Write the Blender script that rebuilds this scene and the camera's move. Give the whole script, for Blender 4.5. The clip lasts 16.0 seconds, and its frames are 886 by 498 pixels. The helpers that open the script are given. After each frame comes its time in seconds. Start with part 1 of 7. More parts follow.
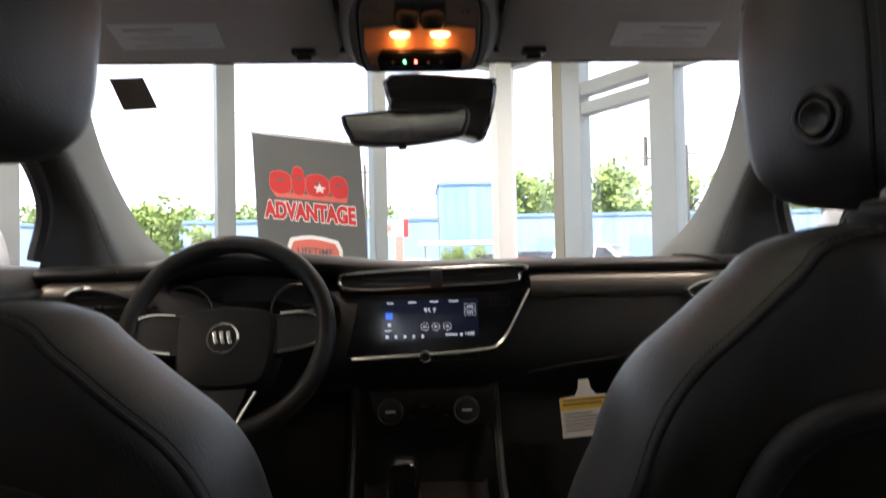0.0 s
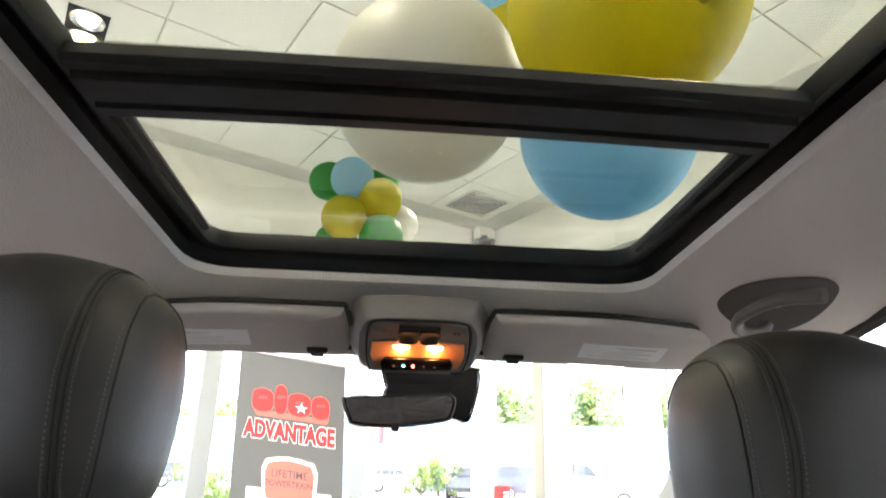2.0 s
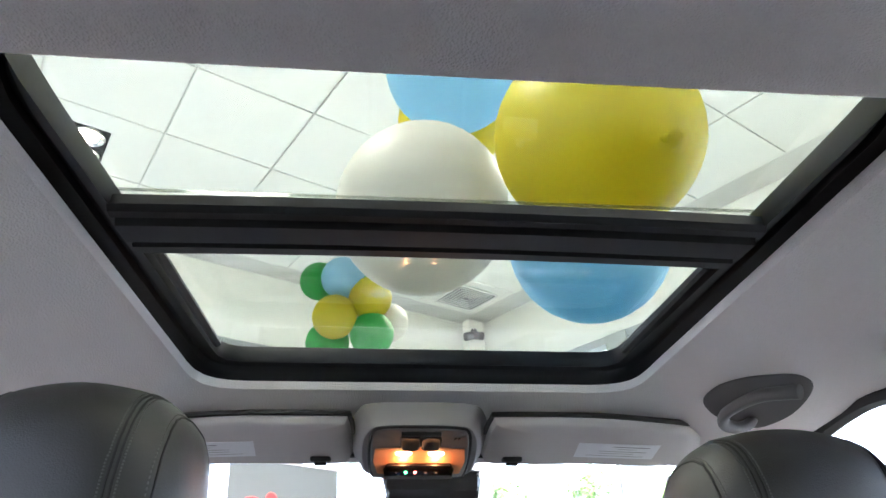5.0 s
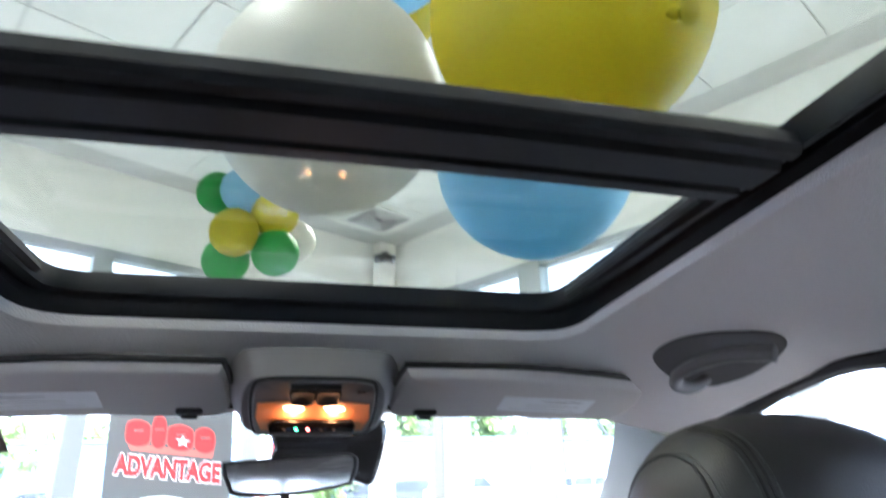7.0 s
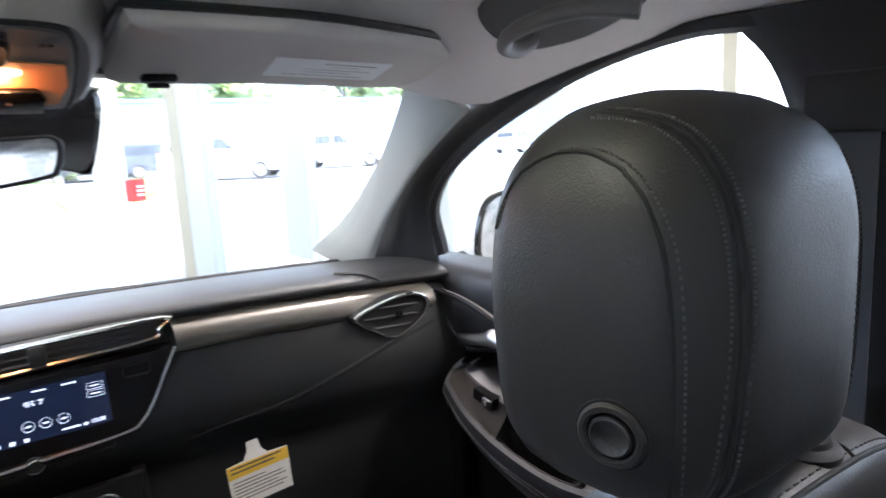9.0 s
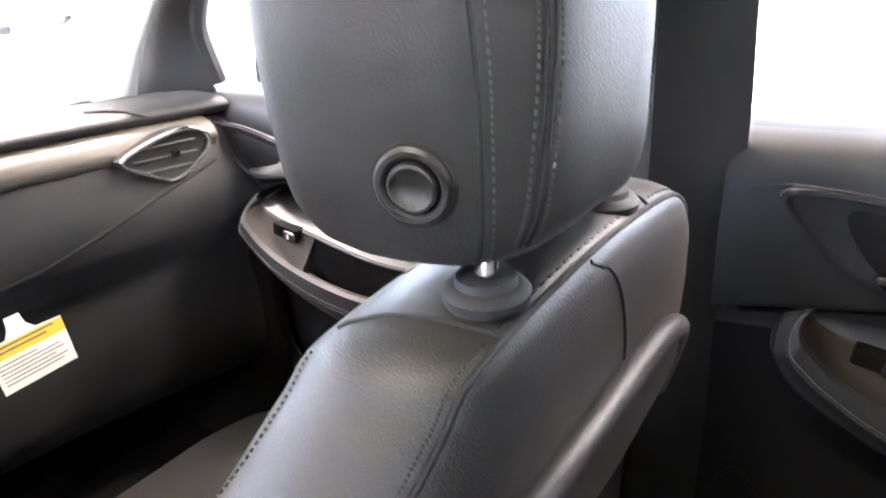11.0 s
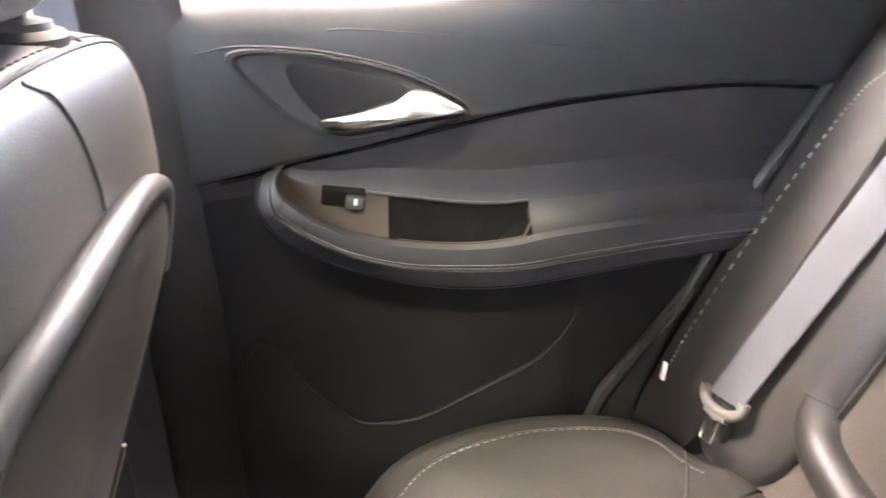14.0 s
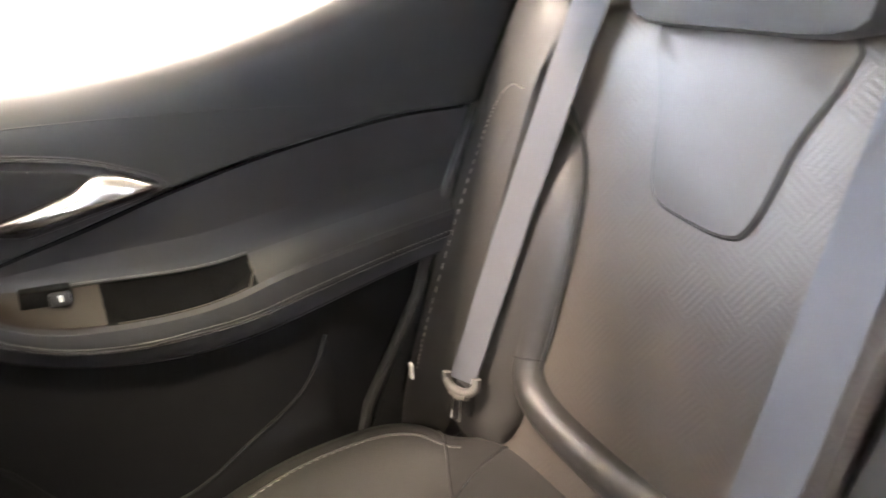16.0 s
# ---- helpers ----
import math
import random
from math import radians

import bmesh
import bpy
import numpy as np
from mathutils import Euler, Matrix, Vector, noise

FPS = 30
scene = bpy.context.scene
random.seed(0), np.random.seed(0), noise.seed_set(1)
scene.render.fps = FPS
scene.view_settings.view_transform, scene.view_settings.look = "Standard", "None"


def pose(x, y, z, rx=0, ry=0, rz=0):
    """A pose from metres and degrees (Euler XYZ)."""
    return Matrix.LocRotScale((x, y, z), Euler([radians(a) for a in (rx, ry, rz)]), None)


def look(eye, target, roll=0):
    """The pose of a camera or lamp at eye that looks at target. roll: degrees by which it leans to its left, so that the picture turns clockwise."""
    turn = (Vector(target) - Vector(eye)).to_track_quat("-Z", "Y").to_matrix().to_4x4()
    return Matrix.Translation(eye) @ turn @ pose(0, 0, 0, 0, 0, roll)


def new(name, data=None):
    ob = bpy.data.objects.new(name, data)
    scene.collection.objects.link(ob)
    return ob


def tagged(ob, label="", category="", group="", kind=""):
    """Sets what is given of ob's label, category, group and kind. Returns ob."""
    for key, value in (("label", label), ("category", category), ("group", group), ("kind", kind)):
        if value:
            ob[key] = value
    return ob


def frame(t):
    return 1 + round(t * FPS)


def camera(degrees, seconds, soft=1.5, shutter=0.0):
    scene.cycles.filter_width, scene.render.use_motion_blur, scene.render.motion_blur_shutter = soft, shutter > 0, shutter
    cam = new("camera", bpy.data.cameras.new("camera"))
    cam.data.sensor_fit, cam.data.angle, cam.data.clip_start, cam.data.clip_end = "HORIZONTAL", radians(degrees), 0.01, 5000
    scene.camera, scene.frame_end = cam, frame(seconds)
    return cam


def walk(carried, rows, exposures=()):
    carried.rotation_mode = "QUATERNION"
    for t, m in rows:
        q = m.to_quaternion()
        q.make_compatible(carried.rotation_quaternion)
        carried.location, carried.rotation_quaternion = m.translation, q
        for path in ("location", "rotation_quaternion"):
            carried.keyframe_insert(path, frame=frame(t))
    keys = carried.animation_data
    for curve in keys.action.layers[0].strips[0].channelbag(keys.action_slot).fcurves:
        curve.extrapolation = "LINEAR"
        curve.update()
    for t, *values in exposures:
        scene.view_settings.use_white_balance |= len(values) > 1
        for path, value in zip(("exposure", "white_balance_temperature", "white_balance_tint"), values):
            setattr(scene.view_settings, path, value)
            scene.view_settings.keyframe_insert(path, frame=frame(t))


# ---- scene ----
from mathutils import bvhtree

cam = camera(69.7, 16.0, shutter=0.5)
PATH = [
    (0, (0.001, -0.004, 1.126), (0.082, 1.994, 1.171), -1.1),
    (0.5, (-0.011, -0.058, 1.173), (0.071, 1.93, 1.383), -0.6),
    (1, (-0.014, -0.11, 1.207), (0.089, 1.853, 1.574), 0.5),
    (1.5, (-0.02, -0.144, 1.229), (0.101, 1.781, 1.759), 1.6),
    (2, (-0.025, -0.172, 1.246), (0.106, 1.71, 1.91), 1.5),
    (2.5, (-0.031, -0.203, 1.257), (0.101, 1.635, 2.034), 0.9),
    (3, (-0.038, -0.236, 1.26), (0.116, 1.56, 2.124), -0.4),
    (3.5, (-0.043, -0.245, 1.249), (0.118, 1.528, 2.16), -1.3),
    (4, (-0.047, -0.251, 1.239), (0.092, 1.514, 2.17), -1.2),
    (6.5, (-0.037, -0.128, 1.307), (0.265, 1.64, 2.193), -0.1),
    (7, (-0.024, -0.049, 1.333), (0.418, 1.772, 2.033), -1.2),
    (7.5, (-0.004, 0.0, 1.332), (0.598, 1.856, 1.768), -1.9),
    (8, (0.025, 0.051, 1.336), (0.76, 1.906, 1.471), -2.7),
    (8.5, (0.016, 0.117, 1.347), (0.905, 1.902, 1.194), -3.0),
    (9, (0.014, 0.181, 1.364), (1.147, 1.791, 1.013), -2.9),
    (9.2, (0.034, 0.207, 1.367), (1.243, 1.749, 0.965), -3.6),
    (11.3, (0.061, 0.214, 1.28), (1.537, 1.256, 0.424), -4.3),
    (11.5, (0.072, 0.219, 1.269), (1.587, 1.197, 0.404), -5.1),
    (12, (0.075, 0.229, 1.24), (1.71, 0.941, 0.334), -5.1),
    (12.5, (0.067, 0.239, 1.23), (1.786, 0.598, 0.273), -0.3),
    (13, (0.054, 0.235, 1.224), (1.813, 0.337, 0.278), 1.9),
    (13.5, (0.040, 0.221, 1.219), (1.790, 0.103, 0.257), 2.0),
    (14, (0.027, 0.199, 1.218), (1.765, -0.119, 0.28), 1.8),
    (14.5, (0.019, 0.188, 1.231), (1.72, -0.312, 0.306), 1.9),
    (15, (0.008, 0.183, 1.244), (1.665, -0.476, 0.337), 1.7),
    (15.5, (-0.008, 0.176, 1.253), (1.602, -0.615, 0.369), 0.0),
    (16, (-0.043, 0.152, 1.256), (1.481, -0.808, 0.388), -2.6),
]
walk(cam, [(t, look(eye, target, roll)) for t, eye, target, roll in PATH],
     [(0.0, 2.3, 6700, 18), (0.5, 1.85, 6800, 16), (1.0, 2.3, 6700, 16), (1.5, 2.95, 6600, 16), (2.0, 3.75, 6600, 16), (2.5, 4.2, 6500, 16), (3.0, 4.3, 5800, 14), (4.0, 4.2, 5700, 13),
      (6.5, 4.1, 5750, 17), (7.0, 3.85, 5400, 16), (7.5, 3.55, 5550, 14), (8.0, 3.15, 5850, 14), (8.5, 3.4, 5750, 15), (9.0, 3.65, 5750, 16), (11.5, 5.8, 6500, 22), (12.0, 6.0, 6800, 24),
      (12.5, 6.3, 6850, 25), (13.5, 6.9, 6800, 24), (14.0, 6.9, 6450, 21), (14.5, 6.75, 6500, 20), (15.5, 6.45, 6650, 19), (16.0, 6.25, 6900, 19)])

# ---------------------------------------------------------------- world and light
SUN_EL, SUN_AZ = radians(58), radians(200)
world = bpy.data.worlds.new("world")
scene.world = world
world.use_nodes = True
wn = world.node_tree
sky = wn.nodes.new("ShaderNodeTexSky")
sky.sky_type, sky.sun_disc, sky.sun_elevation, sky.sun_rotation = "NISHITA", False, SUN_EL, SUN_AZ
sky.air_density, sky.dust_density, sky.ozone_density = 1.0, 2.0, 0.5
# thin bright cloud over the blue
cloud, veil, haze = wn.nodes.new("ShaderNodeTexNoise"), wn.nodes.new("ShaderNodeMapRange"), wn.nodes.new("ShaderNodeMix")
cloud.inputs["Scale"].default_value, cloud.inputs["Detail"].default_value = 2.2, 6
veil.inputs["To Min"].default_value, veil.inputs["To Max"].default_value = 0.5, 0.95
haze.data_type = "RGBA"
haze.inputs["B"].default_value = (4.7, 5.05, 5.6, 1)
wn.links.new(cloud.outputs["Fac"], veil.inputs["Value"])
wn.links.new(veil.outputs["Result"], haze.inputs["Factor"])
wn.links.new(sky.outputs[0], haze.inputs["A"])
wn.links.new(haze.outputs["Result"], wn.nodes["Background"].inputs[0])
wn.nodes["Background"].inputs[1].default_value = 0.15
sun_data = bpy.data.lights.new("sun", "SUN")
sun_data.energy, sun_data.angle, sun_data.color = 2.7, radians(0.5), (1.0, 0.95, 0.88)
sun = new("sun", sun_data)
sun_dir = Vector((math.sin(SUN_AZ) * math.cos(SUN_EL), math.cos(SUN_AZ) * math.cos(SUN_EL), math.sin(SUN_EL)))
sun.matrix_world = look(sun_dir * 50, (0, 0, 0))


# ---------------------------------------------------------------- materials
def material(name, base, rough=0.5, metal=0.0, vary=0.12, scale=6.0, fine=180.0, bump=0.15, depth=0.001,
             cell=False, spec=0.5, coat=0.0, island=0.0):
    """A surface with variation at two scales and fine relief."""
    m = bpy.data.materials.new(name)
    m.use_nodes = True
    nt = m.node_tree
    n, link = nt.nodes, nt.links.new
    b = n["Principled BSDF"]
    tc = n.new("ShaderNodeTexCoord")
    big, small = n.new("ShaderNodeTexNoise"), n.new("ShaderNodeTexNoise")
    big.inputs["Scale"].default_value, big.inputs["Detail"].default_value = scale, 4
    small.inputs["Scale"].default_value, small.inputs["Detail"].default_value = fine, 2
    link(tc.outputs["Object"], big.inputs["Vector"])
    link(tc.outputs["Object"], small.inputs["Vector"])
    mix = n.new("ShaderNodeMix")
    mix.data_type = "RGBA"
    lo = [max(0.0, c * (1 - vary)) for c in base] + [1]
    hi = [min(1.0, c * (1 + vary)) for c in base] + [1]
    mix.inputs["A"].default_value, mix.inputs["B"].default_value = lo, hi
    add = n.new("ShaderNodeMath")
    add.operation = "MULTIPLY_ADD"
    link(small.outputs["Fac"], add.inputs[0])
    add.inputs[1].default_value = 0.4
    link(big.outputs["Fac"], add.inputs[2])
    sub = n.new("ShaderNodeMath")
    sub.operation, sub.inputs[1].default_value = "SUBTRACT", 0.2
    link(add.outputs[0], sub.inputs[0])
    link(sub.outputs[0], mix.inputs["Factor"])
    link(mix.outputs["Result"], b.inputs["Base Color"])
    rr = n.new("ShaderNodeMapRange")
    rr.inputs["To Min"].default_value, rr.inputs["To Max"].default_value = max(0.02, rough - 0.08), min(1, rough + 0.08)
    link(big.outputs["Fac"], rr.inputs["Value"])
    link(rr.outputs["Result"], b.inputs["Roughness"])
    b.inputs["Metallic"].default_value = metal
    b.inputs["Specular IOR Level"].default_value = spec
    b.inputs["Coat Weight"].default_value = coat
    if bump:
        bp = n.new("ShaderNodeBump")
        bp.inputs["Strength"].default_value, bp.inputs["Distance"].default_value = bump, depth
        if cell:
            vor = n.new("ShaderNodeTexVoronoi")
            vor.inputs["Scale"].default_value = fine
            link(tc.outputs["Object"], vor.inputs["Vector"])
            link(vor.outputs["Distance"], bp.inputs["Height"])
        else:
            link(small.outputs["Fac"], bp.inputs["Height"])
        link(bp.outputs["Normal"], b.inputs["Normal"])
    return m


def glow(name, color, strength):
    m = bpy.data.materials.new(name)
    m.use_nodes = True
    b = m.node_tree.nodes["Principled BSDF"]
    b.inputs["Base Color"].default_value = (*color, 1)
    b.inputs["Emission Color"].default_value = (*color, 1)
    b.inputs["Emission Strength"].default_value = strength
    b.inputs["Roughness"].default_value = 0.12
    return m


def pane_glass(name, tint, gloss=0.04, slant=0.5):
    """Thin clear glazing: lets light straight through, with a little mirror gloss that grows at a slant."""
    m = bpy.data.materials.new(name)
    m.use_nodes = True
    nt = m.node_tree
    nt.nodes.remove(nt.nodes["Principled BSDF"])
    tr, gl = nt.nodes.new("ShaderNodeBsdfTransparent"), nt.nodes.new("ShaderNodeBsdfGlossy")
    mx, lw, pw, ad = (nt.nodes.new("ShaderNode" + k) for k in ("MixShader", "LayerWeight", "Math", "Math"))
    lw.inputs["Blend"].default_value = 0.5
    pw.operation, pw.inputs[1].default_value = "POWER", 4.0
    ad.operation, ad.inputs[1].default_value, ad.inputs[2].default_value = "MULTIPLY_ADD", slant, gloss
    tr.inputs[0].default_value = (*tint, 1)
    gl.inputs["Roughness"].default_value = 0.02
    nt.links.new(lw.outputs["Facing"], pw.inputs[0])
    nt.links.new(pw.outputs[0], ad.inputs[0])
    nt.links.new(ad.outputs[0], mx.inputs[0])
    nt.links.new(tr.outputs[0], mx.inputs[1])
    nt.links.new(gl.outputs[0], mx.inputs[2])
    nt.links.new(mx.outputs[0], nt.nodes["Material Output"].inputs[0])
    return m


LEATHER = material("black_leather", (0.0230, 0.0216, 0.0205), 0.47, vary=0.25, scale=9, fine=640, bump=0.30, depth=0.0005, cell=True, spec=0.5)
LEATHER_PERF = material("embossed_leather", (0.050, 0.043, 0.037), 0.41, vary=0.25, scale=9, fine=600, bump=0.3, depth=0.0005, cell=True, spec=0.7)
def emboss(m, patch=0.042, rib=0.006, depth=0.0010):
    """Adds a pressed basket-weave of fine ribs to a material, over its own grain."""
    nt = m.node_tree
    n, link = nt.nodes, nt.links.new
    tc, turn, sep, flat, chk, bp, mix = (n.new("ShaderNode" + k) for k in ("TexCoord", "VectorRotate", "SeparateXYZ", "CombineXYZ", "TexChecker", "Bump", "Mix"))
    turn.rotation_type = "Y_AXIS"
    turn.inputs["Angle"].default_value = radians(28)
    link(tc.outputs["Object"], turn.inputs["Vector"])
    link(turn.outputs[0], sep.inputs[0])
    link(sep.outputs["X"], flat.inputs["X"])
    link(sep.outputs["Z"], flat.inputs["Y"])
    flat.inputs["Z"].default_value = 0.2
    chk.inputs["Scale"].default_value = 1 / patch
    link(flat.outputs[0], chk.inputs["Vector"])
    for side, key in (("X", "A"), ("Z", "B")):
        mul, sn = n.new("ShaderNodeMath"), n.new("ShaderNodeMath")
        mul.operation, mul.inputs[1].default_value, sn.operation = "MULTIPLY", 2 * math.pi / rib, "SINE"
        link(sep.outputs[side], mul.inputs[0])
        link(mul.outputs[0], sn.inputs[0])
        link(sn.outputs[0], mix.inputs[key])
    link(chk.outputs["Fac"], mix.inputs["Factor"])
    bp.inputs["Strength"].default_value, bp.inputs["Distance"].default_value = 0.10, depth
    link(mix.outputs["Result"], bp.inputs["Height"])
    b = n["Principled BSDF"]
    link(b.inputs["Normal"].links[0].from_socket, bp.inputs["Normal"])
    link(bp.outputs["Normal"], b.inputs["Normal"])


emboss(LEATHER_PERF)
PLASTIC = material("black_plastic", (0.0115, 0.0115, 0.012), 0.5, vary=0.2, scale=14, fine=1000, bump=0.15, depth=0.0003, cell=True)
SOFT = material("soft_dash_pad", (0.0155, 0.0162, 0.0175), 0.5, vary=0.2, scale=7, fine=900, bump=0.2, depth=0.0003, cell=True, spec=0.36)
GLOSS = material("piano_black", (0.010, 0.010, 0.011), 0.12, vary=0.2, scale=8, bump=0)
SEAMS = material("seam_thread", (0.012, 0.012, 0.012), 0.8, fine=900, bump=0.3)
ARM_LEATHER = material("armrest_vinyl", (0.017, 0.0172, 0.0195), 0.52, vary=0.2, scale=9, fine=820, bump=0.2, depth=0.0004, cell=True, spec=0.45)
INSERT_HIDE = material("insert_leather", (0.040, 0.036, 0.032), 0.42, vary=0.2, scale=9, fine=640, bump=0.2, depth=0.0005, cell=True, spec=0.6)
WHEEL_HIDE = material("dark_wheel_hide", (0.0095, 0.0095, 0.0100), 0.5, vary=0.2, scale=9, fine=800, bump=0.2, depth=0.0004, cell=True, spec=0.35)
THREAD = material("dark_grey_thread", (0.085, 0.084, 0.082), 0.8, fine=900, bump=0.2)
STITCH = material("grey_stitching", (0.22, 0.215, 0.20), 0.8, fine=900, bump=0.2)
TRIM = material("satin_bronze_trim", (0.17, 0.155, 0.135), 0.38, metal=0.5, vary=0.12, scale=5, fine=600, bump=0.05)
CHROME = material("satin_chrome", (0.75, 0.74, 0.72), 0.16, metal=1.0, vary=0.04, scale=20, bump=0)
HEADLINER = material("headliner_cloth", (0.72, 0.69, 0.68), 0.95, vary=0.07, scale=3, fine=480, bump=0.9, depth=0.0012, cell=True, spec=0.1)
VISOR = material("visor_cloth", (0.55, 0.53, 0.52), 0.95, vary=0.05, scale=3, fine=700, bump=0.4, depth=0.0008, cell=True, spec=0.1)
PILLAR = material("grey_pillar_trim", (0.37, 0.38, 0.365), 0.8, vary=0.06, scale=5, fine=600, bump=0.2, depth=0.0005, spec=0.2)
A_PILLAR = material("pale_pillar_trim", (0.34, 0.355, 0.335), 0.8, vary=0.06, scale=5, fine=600, bump=0.2, depth=0.0005, spec=0.2)
DOOR_SKIN = material("soft_door_skin", (0.0115, 0.0112, 0.0130), 0.5, vary=0.2, scale=7, fine=900, bump=0.2, depth=0.0003, cell=True, spec=0.4)
RUBBER = material("black_rubber", (0.012, 0.012, 0.013), 0.65, vary=0.2, scale=10, bump=0.1)
FRAME_DARK = material("sunroof_frame", (0.0065, 0.007, 0.009), 0.6, vary=0.2, scale=6, bump=0.1, spec=0.25)
BELT = material("grey_belt_webbing", (0.052, 0.055, 0.064), 0.6, vary=0.08, scale=8, fine=900, bump=0.4, depth=0.0004)
CARPET = material("black_carpet", (0.008, 0.008, 0.0085), 0.98, vary=0.4, scale=20, fine=500, bump=0.8, depth=0.003, spec=0.1)
PAPER = material("white_paper", (0.80, 0.79, 0.75), 0.8, vary=0.03, scale=10, bump=0.05)
LABEL_GREY = material("grey_label", (0.74, 0.76, 0.78), 0.6, vary=0.04, scale=20, bump=0)
YELLOW = material("yellow_print", (0.80, 0.52, 0.05), 0.7, vary=0.03, bump=0)
INK = material("dark_print", (0.10, 0.10, 0.10), 0.8, vary=0.1, bump=0)
CAR_GLASS = pane_glass("car_glass", (0.93, 0.96, 0.95))
ROOF_GLASS = pane_glass("sunroof_glass", (0.66, 0.685, 0.635), 0.03, 0.14)
PRIVACY_GLASS = pane_glass("privacy_glass", (0.76, 0.78, 0.78), 0.05)
SHOP_GLASS = pane_glass("shopfront_glass", (0.96, 0.97, 0.97), 0.03)
MIRROR = material("mirror_silver", (0.85, 0.86, 0.87), 0.03, metal=1.0, vary=0.0, bump=0)
AMBER = material("amber_lens", (0.75, 0.33, 0.14), 0.5, vary=0.05, scale=30, bump=0.05)
BULB = glow("warm_bulb", (1.0, 0.60, 0.25), 1.4)
HANDLE = material("handle_grey", (0.105, 0.10, 0.10), 0.5, vary=0.06, scale=8, fine=700, bump=0.1)
# grey that carries the shade of the grab handle's hollow; also on indicator marks
SHADED_GREY = material("recess_shade_grey", (0.075, 0.072, 0.072), 0.75, vary=0.08, scale=8, fine=700, bump=0.1)
TONGUE = material("grey_tongue", (0.085, 0.08, 0.075), 0.5, vary=0.08, scale=20, fine=700, bump=0.1)
DOOR_LOWER = material("black_grained_plastic", (0.0046, 0.0046, 0.0060), 0.68, vary=0.2, scale=14, fine=700, bump=0.25, depth=0.0004, cell=True, spec=0.22)
# near-black that puts the shade of cups and gaps into the colour
SHADE_BLACK = material("gap_shade_black", (0.004, 0.004, 0.0042), 0.95, bump=0.2, spec=0.1)
PLATE_BROWN = material("warm_grey_plate", (0.0135, 0.0092, 0.0068), 0.6, vary=0.1, scale=12, fine=900, bump=0.1, spec=0.28)
LEVER = material("satin_lever", (0.40, 0.39, 0.375), 0.27, metal=1.0, vary=0.02, scale=3, bump=0)
DOT_GREEN, DOT_RED = glow("green_dot", (0.1, 0.9, 0.3), 1.5), glow("red_dot", (1.0, 0.12, 0.08), 2.0)
UI_BLUE, UI_WHITE = glow("screen_blue", (0.006, 0.009, 0.020), 0.14), glow("screen_white", (0.75, 0.8, 0.9), 0.12)
UI_BLUE.node_tree.nodes["Principled BSDF"].inputs["Roughness"].default_value = 0.08
UI_ACCENT = glow("screen_accent", (0.04, 0.15, 0.7), 0.25)
TILE = material("ceiling_tile", (0.78, 0.785, 0.735), 0.95, vary=0.03, scale=2, fine=150, bump=0.4, depth=0.002, spec=0.1)
GRID = material("ceiling_grid", (0.55, 0.55, 0.52), 0.6, vary=0.03, bump=0)
WALL = material("white_wall_paint", (0.80, 0.79, 0.73), 0.85, vary=0.04, scale=1.5, fine=120, bump=0.15, spec=0.2)
ALU = material("pale_aluminium", (0.31, 0.335, 0.33), 0.45, metal=0.3, vary=0.05, scale=3, bump=0.05)
ALU_TAN = material("tan_aluminium", (0.25, 0.235, 0.18), 0.5, metal=0.2, vary=0.05, scale=3, bump=0.05)
FLOOR = material("showroom_tile", (0.46, 0.44, 0.41), 0.25, vary=0.08, scale=1.2, fine=60, bump=0.05)


def latex(name, base):
    """Stretched latex: glossy, and light shows through it."""
    m = material(name, base, 0.45, vary=0.04, scale=8, bump=0.03)
    nt = m.node_tree
    tr, mx = nt.nodes.new("ShaderNodeBsdfTranslucent"), nt.nodes.new("ShaderNodeMixShader")
    tr.inputs[0].default_value = (*base, 1)
    mx.inputs[0].default_value = 0.6
    nt.links.new(nt.nodes["Principled BSDF"].outputs[0], mx.inputs[1])
    nt.links.new(tr.outputs[0], mx.inputs[2])
    nt.links.new(mx.outputs[0], nt.nodes["Material Output"].inputs[0])
    return m


BALLOONS = {"yellow": latex("yellow_latex", (0.55, 0.48, 0.015)), "white": latex("white_latex", (0.58, 0.575, 0.535)),
            "pale blue": latex("blue_latex", (0.33, 0.55, 0.70)), "green": latex("green_latex", (0.05, 0.36, 0.07))}
BANNER = material("banner_grey", (0.105, 0.112, 0.108), 0.6, vary=0.1, scale=3, fine=60, bump=0.05)
RED = material("red_print", (0.62, 0.03, 0.03), 0.6, vary=0.08, scale=6, bump=0)
RED_PALE = material("pale_red_print", (0.70, 0.16, 0.12), 0.6, vary=0.08, scale=6, bump=0)
WHITE_PRINT = material("white_print", (0.80, 0.80, 0.78), 0.6, vary=0.03, bump=0)
ASPHALT = material("pale_asphalt", (0.17, 0.17, 0.165), 0.9, vary=0.2, scale=0.4, fine=40, bump=0.5, depth=0.01)
GRASS = material("grass", (0.10, 0.16, 0.035), 0.95, vary=0.4, scale=0.8, fine=30, bump=0.8, depth=0.03)
CONCRETE = material("concrete_kerb", (0.38, 0.37, 0.35), 0.9, vary=0.12, scale=2, fine=50, bump=0.3)
BLUE_METAL = material("blue_cladding", (0.22, 0.33, 0.47), 0.6, vary=0.08, scale=0.3, fine=8, bump=0.1)
BLUE_DARK = material("dark_blue_cladding", (0.16, 0.27, 0.42), 0.6, vary=0.08, scale=0.3, fine=8, bump=0.1)
LEAF = material("leaves", (0.17, 0.24, 0.06), 0.8, vary=0.5, scale=0.9, fine=12, bump=0.3)
BARK = material("bark", (0.10, 0.08, 0.06), 0.95, vary=0.3, scale=3, fine=20, bump=0.6, depth=0.02)
